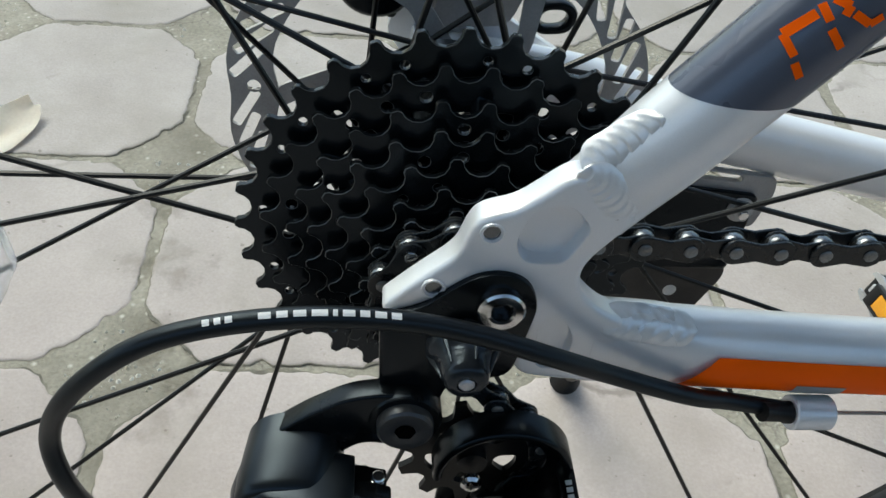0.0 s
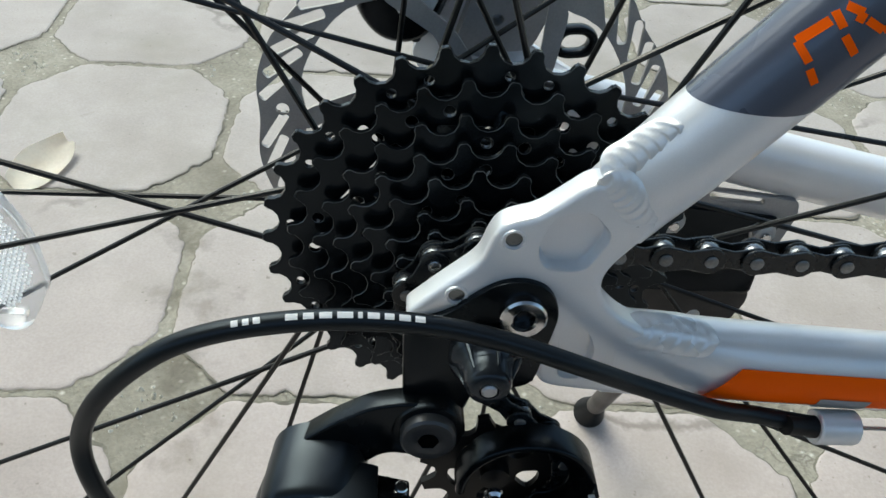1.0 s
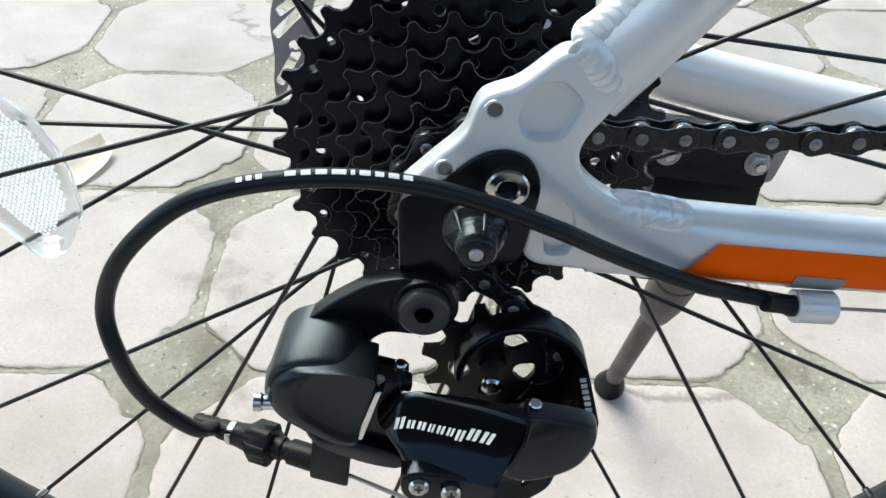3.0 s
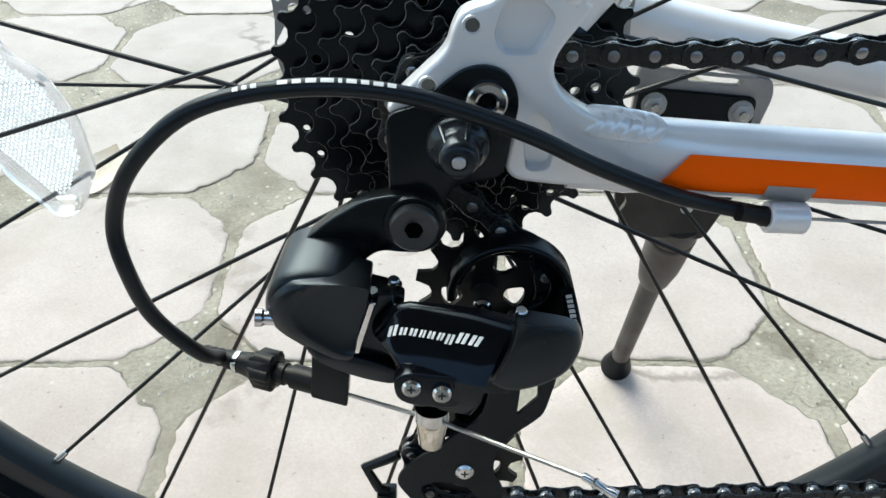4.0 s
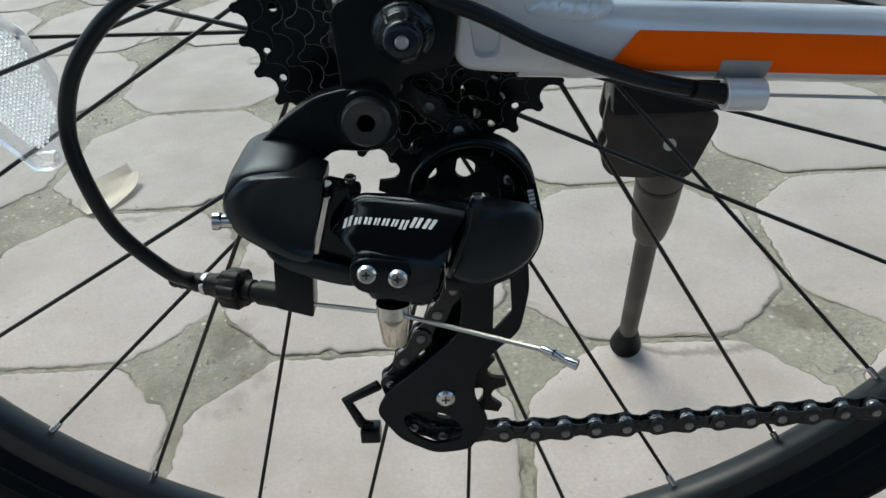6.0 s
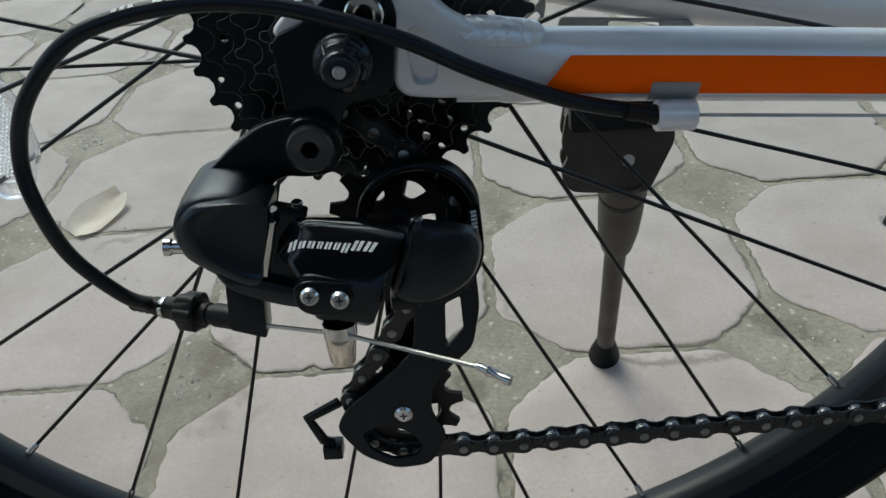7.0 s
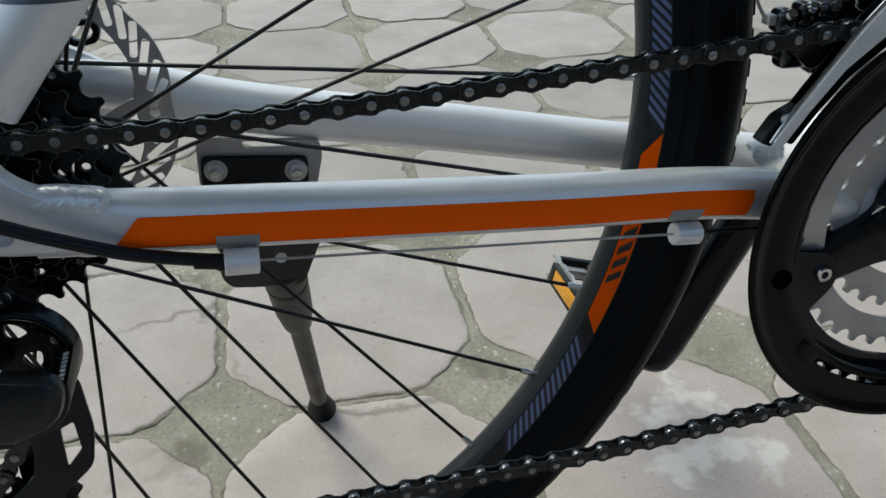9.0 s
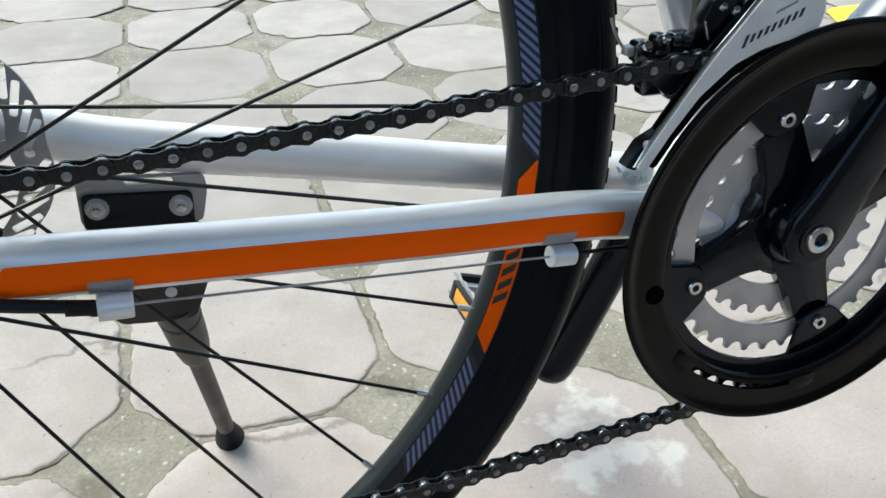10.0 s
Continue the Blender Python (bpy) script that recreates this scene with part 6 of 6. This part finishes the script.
    part("cable_bracket", plate([rounded([(-0.0475, -0.0690), (-0.0345, -0.0670), (-0.0368, -0.0924), (-0.0492, -0.0881)], 0.0012, 3)], -0.0941, -0.0840, 0.0012, 2), BLACKPAINT, base)
    part("link_bar", dome(spline_loop([(-0.0500, -0.0622), (-0.0430, -0.0640), (-0.0369, -0.0652), (-0.0300, -0.0672), (-0.0205, -0.0706), (-0.0165, -0.0740), (-0.0170, -0.0778), (-0.0208, -0.0790), (-0.0330, -0.0756), (-0.0463, -0.0690)], 4), -0.0880, -0.0985, 0.45, 0.80), SATINBLACK, base, "swept lower bar of the body", 60)
    part("inner_plate", plate([[(-0.0275, -0.0447), (-0.0252, -0.0450), (-0.0312, -0.0655), (-0.0338, -0.0650)]], -0.0985, -0.0890, 0.0004, 1), CHROME, base, "bright steel link plate")
    part("link_gap", plate([[(-0.0300, -0.0440), (-0.0200, -0.0440), (-0.0180, -0.0700), (-0.0330, -0.0680)]], -0.0950, -0.0880, 0.0005, 1), BLACKSTEEL, base)
    for k in range(2):
        part("link_rivet", turned([(0.0, -0.0006), (0.0016, -0.0006), (0.0016, 0.0030), (0.0, 0.0030)], 12, (0, -0.3, 1), (-0.0262 - 0.0004 * k, -0.0958, -0.0440 - 0.0022 * k)), BLACKSTEEL, base)
    # centre link: an arched cast shell whose upper face looks up and carries the mark
    us = [0.0, 0.008, 0.022, 0.045, 0.08, 0.12, 0.16, 0.25, 0.35, 0.45, 0.55, 0.65, 0.75, 0.85, 0.93, 0.96, 0.98, 0.992, 1.0]
    js = [0, 1, 1.5, 2, 2.5, 3, 3.5, 4, 4.5, 5, 5.5, 6, 6.5, 7, 7.5, 8, 8.5, 9, 9.5, 10, 10.5, 11, 12]
    bm = bmesh.new()
    rows = [[bm.verts.new(centre_face(u, j)) for j in js] for u in us]
    for r0, r1 in zip(rows, rows[1:]):
        for q in range(1, len(r0)):
            bm.faces.new((r0[q - 1], r0[q], r1[q], r1[q - 1]))
        bm.faces.new((r0[-1], r0[0], r1[0], r1[-1]))
    bm.faces.new(rows[0])
    bm.faces.new(rows[-1])
    bmesh.ops.recalc_face_normals(bm, faces=bm.faces[:])
    part("centre_link", bm, BLACKGLOSS, base, "glossy black centre link with white mark", 30)
    # white printed mark as plain slanted bars
    widths = [0.0032, 0.0026, 0.0026, 0.0020, 0.0024, 0.0022, 0.0026, 0.0034, 0.0036]
    total = sum(widths) + 0.0006 * (len(widths) - 1)
    x = 0.0
    for i, w in enumerate(widths):
        tall = 4.30 if i in (0, 7, 8) else 4.50
        low = 5.10 if i == 6 else 4.94
        pieces = [(0.0, 0.34, tall, low), (0.52, 0.86, tall, low)]
        for p0, p1, ja, jb in pieces:
            bm = bmesh.new()
            quad = []
            for jj, p in ((ja, p0), (ja, p1), (jb, p1), (jb, p0)):
                slant = 0.022 * (4.7 - jj)
                u = 0.135 + 0.675 * (x + w * p) / total + slant
                q = centre_face(u, jj)
                nrm = (centre_face(u + 0.01, jj) - centre_face(u - 0.01, jj)).cross(centre_face(u, jj + 0.1) - centre_face(u, jj - 0.1)).normalized()
                quad.append(q + nrm * (0.00016 if nrm.y < 0 else -0.00016))
            f = bm.faces.new([bm.verts.new(q) for q in quad])
            bm.normal_update()
            if f.normal.y > 0:
                f.normal_flip()
            bmesh.ops.solidify(bm, geom=[f], thickness=0.00012)
            part("printed_bar", bm, WHITEMARK, base)
        x += w + 0.0006
    # lozenge that holds the two limit screws
    sp = [(-0.0192, -0.0585), (-0.0186, -0.0655), (-0.0150, -0.0685), (-0.0010, -0.0702), (0.0035, -0.0675), (0.0036, -0.0605), (0.0010, -0.0580), (-0.0150, -0.0560)]
    part("screw_plate", plate([rounded(sp, 0.003, 3)], -0.1190, -0.1080, 0.0012, 3), BLACKGLOSS, base)
    screw("limit_screw", (-0.0136, -0.1188, -0.0612), (0, -1, 0.25), 0.0029, base)
    screw("limit_screw", (-0.0043, -0.1197, -0.0626), (0, -1, 0.25), 0.0029, base)
    # right knuckle: front wall, and a cup that wraps round the guide pulley
    right = spline_loop([(0.0178, -0.0474), (0.0150, -0.0543), (0.0110, -0.0660), (0.0112, -0.0735), (0.0190, -0.0770), (0.0290, -0.0745), (0.0368, -0.0690), (0.0402, -0.0615), (0.0404, -0.0555), (0.0378, -0.0512), (0.0280, -0.0486)], 5)
    c = (0.0170, -0.0490)
    secs = [(-0.0975, towards(right, c, 0.99, 0.985)), (-0.0985, right)]
    for a in (20, 40, 60, 78, 90):
        s, k = math.sin(radians(a)), 1 - math.cos(radians(a))
        secs.append((-0.0985 - 0.0070 * s, towards(right, c, 1.0 - 0.17 * k, 1.0 - 0.15 * k)))
    part("right_knuckle", blob(secs), SATINBLACK, base, "rounded satin black knuckle over the cage pivot", 60)
    part("knuckle_band", tube(curve([(0.0178, -0.1060, -0.0470), (0.0160, -0.1090, -0.0540), (0.0125, -0.1085, -0.0640), (0.0110, -0.1030, -0.0720)], 6), 0.0016, 10), BLACKPAINT, base)
    part("pivot_tab", box(0.0090, 0.0190, -0.1010, -0.0900, -0.0800, -0.0740, 0.001), BLACKPAINT, base)
    cx, cz, rr = 0.0194, -0.0590, 0.0221
    bm = bmesh.new()
    rows = []
    for k in range(132):
        a = -80 + 2 * k
        w = min(1.0, max(0.0, (14 - a) / 8))
        fy = -0.0765 - 0.0215 * w
        ca, sa = math.cos(radians(a)), math.sin(radians(a))
        ring_ = []
        th = 0.0008 + 0.0022 * w
        for r, y in ((rr, -0.0668), (rr, fy + 0.0012), (rr - 0.0004, fy + 0.0003), (rr - 0.0012, fy), (rr - 0.0012 - th, fy), (rr - 0.0020 - th, fy + 0.0008), (rr - 0.0020 - th, -0.0668)):
            ring_.append(bm.verts.new((cx + r * ca, y, cz + r * sa)))
        rows.append(ring_)
    for r0, r1 in zip(rows, rows[1:]):
        for q in range(len(r0)):
            bm.faces.new((r0[q - 1], r0[q], r1[q], r1[q - 1]))
    bm.faces.new(rows[0])
    bm.faces.new(rows[-1])
    bmesh.ops.recalc_face_normals(bm, faces=bm.faces[:])
    part("hood", bm, BLACKPAINT, base, "black pulley hood", 50)
    wall = [(p.x, p.z) for p in arc_pts((cx, 0, cz), rr - 0.001, -95, 68, 24)] + [(p.x, p.z) for p in arc_pts((cx + 0.006, 0, cz), 0.0085, 80, -95, 12)]
    part("hood_wall", plate([wall], -0.0690, -0.0670, 0.0003, 1), BLACKPAINT, base)
    part("hood_wall", plate([[(p.x, p.z) for p in arc_pts((cx, 0, cz), rr - 0.001, 64, 178, 20)] + [(cx + (0.0120 + 0.0050 * k / 20) * math.cos(radians(64 + 114 * k / 20)), cz + (0.0120 + 0.0050 * k / 20) * math.sin(radians(64 + 114 * k / 20))) for k in range(20, -1, -1)]], -0.0690, -0.0670, 0.0003, 1), BLACKPAINT, base)
    for i in range(7):
        bm = bmesh.new()
        vs = []
        for w, r in ((0.14 + 0.11 * i, rr - 0.0014), (0.14 + 0.11 * i, rr - 0.0034), (0.215 + 0.11 * i, rr - 0.0034), (0.215 + 0.11 * i, rr - 0.0014)):
            a = radians(14 - 8 * w)
            vs.append(bm.verts.new((cx + r * math.cos(a), -0.0765 - 0.0215 * w, cz + r * math.sin(a) + 0.0003)))
        f = bm.faces.new(vs)
        bm.normal_update()
        if f.normal.z < 0:
            f.normal_flip()
        bmesh.ops.solidify(bm, geom=[f], thickness=0.0001)
        part("printed_bar", bm, PALEMARK, base)
    stud = [(0.0, -0.006), (0.0013, -0.006), (0.0013, 0.0), (0.0020, 0.0001), (0.0020, 0.0006), (0.0014, 0.0008), (0.0014, 0.0020), (0.0020, 0.0021), (0.0020, 0.0029), (0.0016, 0.0033), (0.0, 0.0033)]
    for at in ((-0.0203, -0.0862, -0.0466), (-0.0243, -0.0800, -0.0525), (0.0202, -0.1000, -0.0486)):
        part("stop_screw", turned(stud, 18, (0.05, -0.12, 1), at), CHROME, base, "small bright stop screw")
    part("side_screw", turned([(0.0, -0.006), (0.0024, -0.006), (0.0024, 0.0), (0.0030, 0.0008), (0.0030, 0.0030), (0.0, 0.0030)], 12, (-1, -0.1, 0.1), (-0.0615, -0.0950, -0.0534)), CHROME, base, "bright tension screw")
    # cable clamp bolt below
    part("clamp_washer", turned([(0.0, 0.0), (0.0056, 0.0), (0.0056, -0.0042), (0.0, -0.0042)], 24, (0.02, 0.10, 1), (-0.0072, -0.1118, -0.0762)), CHROME, base)
    part("clamp_bolt", turned([(0.0, -0.0040), (0.0050, -0.0042), (0.0053, -0.0050), (0.0051, -0.0070), (0.0043, -0.0138), (0.0038, -0.0146), (0.0, -0.0146)], 12, (0.02, 0.10, 1), (-0.0072, -0.1118, -0.0762)), BRASSY, base, "shiny nickel clamp bolt", 50)
    # pulleys and cage
    pulley_wheel("guide_pulley", GUIDE, base)
    pulley_wheel("tension_pulley", TENSION, base)
    cage = [(-0.0224, -0.1534), (-0.0175, -0.1441), (-0.0037, -0.1323), (0.0117, -0.1181), (0.0140, -0.1050), (0.0130, -0.0740), (0.0380, -0.0720), (0.0392, -0.0980), (0.0356, -0.1165), (0.0240, -0.1275), (0.0182, -0.1365), (0.0172, -0.1475), (0.0232, -0.1600), (0.0149, -0.1746), (0.0006, -0.1762), (-0.0135, -0.1680)]
    hole = [(-0.0125, -0.1566), (-0.0050, -0.1530), (0.0060, -0.1555), (0.0123, -0.1631), (0.0113, -0.1690), (0.0006, -0.1712), (-0.0088, -0.1656)]
    slot = [(0.0252, -0.1165), (0.0262, -0.0960), (0.0320, -0.0930), (0.0325, -0.1075)]
    part("cage_plate", plate([rounded(cage, 0.004, 3), rounded(hole, 0.003, 3), rounded(slot, 0.001, 2)], -0.0722, -0.0702, 0.0003, 1), BLACKPAINT, base, "black outer cage plate")
    back = [(0.0005, -0.1535), (0.0060, -0.1560), (0.0115, -0.1530), (0.0145, -0.1300), (0.0190, -0.0740), (0.0150, -0.0660), (0.0070, -0.0660), (0.0030, -0.0760), (0.0010, -0.1250)]
    part("cage_plate", plate([rounded(back, 0.003, 3)], -0.0585, -0.0568, 0.0003, 1), BLACKPAINT, base, "black inner cage plate")
    screw("pulley_screw", (0.0059, -0.0716, -0.1472), (0, -1, 0.1), 0.0037, base)
    screw("pulley_screw", (0.0099, -0.0735, -0.0639), (0, -1, 0.1), 0.0034, base)
    part("chain_hook", tube([(-0.0211, -0.0660, -0.1443), (-0.0347, -0.0660, -0.1516), (-0.0297, -0.0660, -0.1637), (-0.0255, -0.0660, -0.1654)], 0.0024, 8, flat=0.85), BLACKPAINT, base)
    part("hook_tab", box(-0.0305, -0.0222, -0.0690, -0.0610, -0.1725, -0.1660, 0.0008), BLACKPAINT, base)
    # adjusting barrel
    ax = Vector((0.93, -0.36, 0.02)).normalized()
    c = Vector((-0.0790, -0.0745, -0.0885))
    part("cable_ferrule", turned([(0.0, -0.014), (0.0029, -0.014), (0.0033, -0.0125), (0.0029, -0.011), (0.0034, -0.0095), (0.0030, -0.008), (0.0035, -0.0065), (0.0031, -0.005), (0.0036, -0.0035), (0.0036, 0.0), (0.0, 0.0)], 20, ax, c), BLACKPLASTIC, base)
    part("barrel_washer", turned([(0.0, 0.0), (0.0040, 0.0), (0.0043, 0.0006), (0.0043, 0.0022), (0.0, 0.0022)], 20, ax, c), CHROME, base)
    part("adjusting_barrel", turned([(0.0, 0.002), (0.0040, 0.002), (0.0043, 0.004), (0.0050, 0.008), (0.0068, 0.0105), (0.0068, 0.0165), (0.0056, 0.0175), (0.0, 0.0172)], 24, ax, c), BLACKPLASTIC, base, "black ribbed adjusting barrel", 50)
    q1 = ax.orthogonal().normalized()
    q2 = ax.cross(q1)
    for k in range(6):
        o = q1 * math.cos(k * math.pi / 3) + q2 * math.sin(k * math.pi / 3)
        part("barrel_rib", tube([c + ax * 0.0075 + o * 0.0036, c + ax * 0.0105 + o * 0.0050, c + ax * 0.0166 + o * 0.0050, c + ax * 0.0172 + o * 0.0048], [0.0014, 0.0026, 0.0026, 0.0018], 12), BLACKPLASTIC, base)
    part("barrel_neck", turned([(0.0, 0.016), (0.0042, 0.016), (0.0042, 0.021), (0.0035, 0.0215), (0.0035, 0.0235), (0.0045, 0.024), (0.0045, 0.034), (0.0, 0.034)], 16, ax, c), BLACKPLASTIC, base)
    return base


rear_derailleur()


def cables():
    line = curve([(0.1009, -0.0749, -0.0250), (0.0813, -0.0755, -0.0209), (0.0660, -0.0788, -0.0153), (0.0417, -0.0819, -0.0044), (0.0224, -0.0867, 0.0069), (0.0013, -0.0876, 0.0153), (-0.0186, -0.0899, 0.0215), (-0.0403, -0.0922, 0.0239), (-0.0631, -0.0943, 0.0215), (-0.0800, -0.0958, 0.0146), (-0.0959, -0.0953, -0.0017), (-0.1042, -0.0925, -0.0207), (-0.1027, -0.0942, -0.0367), (-0.0989, -0.0899, -0.0577), (-0.0881, -0.0846, -0.0764), (-0.0842, -0.0746, -0.0868), (-0.0774, -0.0754, -0.0895)], 10)
    hous = part("gear_cable", tube(line, 0.00265, 20), HOUSING, bike, "black gear cable housing with white print")
    # white print as plain bars on its upper side
    run = [p for p in line if -0.0650 < p.x < -0.0110 and p.z > 0.005]
    spans = [(0.02, 0.052, 48, 82), (0.072, 0.100, 48, 82), (0.118, 0.148, 48, 82)]
    pos = 0.25
    for w in (0.05, 0.045, 0.055, 0.07, 0.02, 0.055, 0.045, 0.055, 0.05):
        spans.append((pos, pos + w, 48, 82))
        pos += w + 0.022
    run = run[::-1]
    k = len(run) - 1
    for a, b, lo, hi in spans:
        seg = []
        for i in range(5):
            f = (a + (b - a) * i / 4) * k
            j = min(int(f), k - 1)
            seg.append(run[j].lerp(run[j + 1], f - j))
        part("printed_bar", tube(seg, 0.00265, 4, arc=(lo, hi), grow=0.00012), WHITEMARK, hous)
    part("housing_cap", turned([(0.0, -0.010), (0.0029, -0.010), (0.0029, -0.002), (0.0034, -0.001), (0.0034, 0.004), (0.0, 0.004)], 20, (0.95, 0.22, -0.26), (0.1000, -0.0755, -0.0252)), BLACKPLASTIC, hous)
    part("inner_wire", tube([(0.112, -0.0742, -0.0266), (0.300, -0.0550, -0.0468)], 0.00062, 8), STRANDS, hous, "bare steel inner wire")
    part("inner_wire", tube(curve([(0.310, -0.0538, -0.0478), (0.350, -0.050, -0.0520), (0.420, -0.038, -0.0700)], 6), 0.0011, 8), HOUSING, hous)
    part("wire_tail", tube([(-0.0420, -0.0890, -0.0893), (-0.0068, -0.1140, -0.0790), (0.0378, -0.1413, -0.0757)], 0.00075, 8), STRANDS, hous, "steel cable tail")
    part("wire_cap", turned([(0.0, 0.0), (0.0011, 0.0), (0.0013, 0.0008), (0.0013, 0.0035), (0.0019, 0.0042), (0.0013, 0.0052), (0.0013, 0.0078), (0.0016, 0.0090), (0.0016, 0.0112), (0.0, 0.0115)], 14, (0.0446, -0.0273, -0.0033 - 0.006), (0.0366, -0.1406, -0.0755)), CHROME, hous, "crimped silver cable end cap")


cables()


def kickstand():
    top = part("kickstand", plate([rounded([(0.0850, -0.0215), (0.1475, -0.0270), (0.1490, -0.0350), (0.1445, -0.0535), (0.0840, -0.0480)], 0.003, 3), rounded([(0.1075, -0.0245), (0.1320, -0.0268), (0.1325, -0.0300), (0.1085, -0.0285)], 0.0018, 3)], 0.0535, 0.0570, 0.0006, 1), SHADEDSILVER, bike, "dark grey kickstand with rubber foot on the pavers")
    part("clamp_plate", plate([rounded([(0.0865, -0.0300), (0.1410, -0.0345), (0.1400, -0.0560), (0.0850, -0.0500)], 0.004, 3)], 0.0505, 0.0532, 0.0006, 1), BLACKPAINT, top, "black clamp plate")
    for x, z in ((0.0933, -0.0381), (0.1342, -0.0417)):
        part("washer", turned([(0.0, 0.0), (0.0058, 0.0), (0.0060, 0.0004), (0.0058, 0.0010), (0.0, 0.0010)], 24, (0, -1, 0.05), (x, 0.0505, z)), ALLOY, top, "bright washer")
        part("clamp_bolt", bevel(turned([(0.0, 0.0008), (0.0048, 0.0008), (0.0048, 0.0032), (0.0040, 0.0038), (0.0, 0.0038)], 6, (0, -1, 0.05), (x, 0.0505, z)), 0.0002, 1), ALLOY, top, "bright hexagon bolt head", 30)
        part("bolt_tip", turned([(0.0, 0.0), (0.0022, 0.0), (0.0022, 0.0052), (0.0018, 0.0056), (0.0, 0.0056)], 14, (0, -1, 0.05), (x, 0.0505, z)), CHROME, top)
    part("neck", box(0.090, 0.142, 0.054, 0.078, -0.0800, -0.0500, 0.003), BLACKPAINT, top)
    hinge = [(0.0895, -0.0700), (0.1443, -0.0825), (0.1443, -0.0895), (0.1330, -0.1155), (0.1285, -0.1168), (0.1070, -0.1157), (0.0926, -0.1142), (0.0879, -0.1090), (0.0866, -0.1010), (0.0905, -0.0955), (0.0868, -0.0880)]
    part("hinge_plate", plate([rounded(hinge, 0.003, 3), circle(0.1212, -0.0982, 0.0028, 16)], 0.0605, 0.0640, 0.0009, 2), STAND, top, "grey pressed hinge plate")
    part("hinge_plate", plate([rounded([(x + 0.002, z) for x, z in hinge], 0.003, 3)], 0.0840, 0.0870, 0.0006, 1), STAND, top)
    screw("hinge_pin", (0.1212, 0.0622, -0.0982), (0, -1, 0), 0.0040, top, PRESSED, False, 0.0022)
    foot = Vector((0.1395, 0.2120, -0.3310))
    head = Vector((0.1215, 0.0720, -0.1130))
    d = (foot - head).normalized()
    L = (foot - head).length
    part("sleeve", tube([head - d * 0.006, head + d * 0.030, head + d * 0.052, head + d * 0.072, head + d * 0.079], [0.0128, 0.0127, 0.0120, 0.0098, 0.0074], 28), STAND, top)
    # thin black band added in place of the shaded slit below the hinge
    part("sleeve_band", tube([head + d * 0.012, head + d * 0.015], 0.0131, 28), BLACKPLASTIC, top)
    part("leg", tube([head + d * 0.076, head + d * (L - 0.010)], 0.0068, 20), STAND, top, "thin grey telescopic leg")
    rub = join(tube([foot - d * 0.034, foot - d * 0.026, foot - d * 0.006], [0.0070, 0.0086, 0.0122], 24))
    part("foot", rub, RUBBER, top, "black rubber foot")


kickstand()


def disc_brake():
    body = rounded([(-0.046, 0.058), (-0.0430, 0.0400), (-0.0340, 0.0300), (-0.0225, 0.0285), (-0.0140, 0.0330), (-0.0070, 0.0500), (-0.004, 0.080), (-0.020, 0.096), (-0.044, 0.088)], 0.006, 4)
    cal = part("disc_caliper", dome(body, 0.082, 0.054, 0.4, 0.82), BLACKPAINT, bike, "black disc brake caliper on a grey mount")
    part("caliper_window", dome(rounded([(-0.029, 0.043), (-0.016, 0.041), (-0.011, 0.052), (-0.025, 0.056)], 0.004, 3), 0.060, 0.0522, 0.4, 0.8), PRESSED, cal, "bright pad adjuster")
    for x, z in ((-0.0300, 0.0345), (-0.0200, 0.0335)):
        screw("caliper_screw", (x, 0.0585, z), (0, -1, -0.2), 0.0022, cal, BOLTSTEEL, False)
    part("adaptor", plate([rounded([(-0.0060, 0.0240), (-0.0005, 0.0440), (0.004, 0.080), (0.040, 0.084), (0.0330, 0.0480), (0.0250, 0.0270)], 0.005, 4), circle(0.0110, 0.0385, 0.0022, 16)], 0.066, 0.074, 0.001, 1), ALLOY, cal, "grey alloy mount")
    lever = [(0.0292, 0.0345), (0.0320, 0.0395), (0.0440, 0.0412), (0.0500, 0.0370), (0.0475, 0.0285), (0.0350, 0.0270)]
    part("caliper_lever", plate([rounded(lever, 0.004, 4), rounded([(0.0350, 0.0325), (0.0365, 0.0368), (0.0435, 0.0375), (0.0460, 0.0350), (0.0440, 0.0312), (0.0375, 0.0305)], 0.0025, 4)], 0.0590, 0.0645, 0.0012, 2), BLACKPAINT, cal, "black pierced brake lever end")
    part("left_dropout", plate([rounded([(-0.022, 0.020), (0.000, -0.012), (0.045, -0.012), (0.052, 0.012), (0.020, 0.030), (0.040, 0.075), (0.018, 0.080)], 0.006, 4)], 0.0745, 0.0795, 0.001, 2), SILVER, cal)
    part("left_seat_stay", tube([(0.020, 0.068, 0.064), (0.120, 0.060, 0.200), (0.300, 0.030, 0.440)], 0.0085, 20), NAVY, cal)


disc_brake()
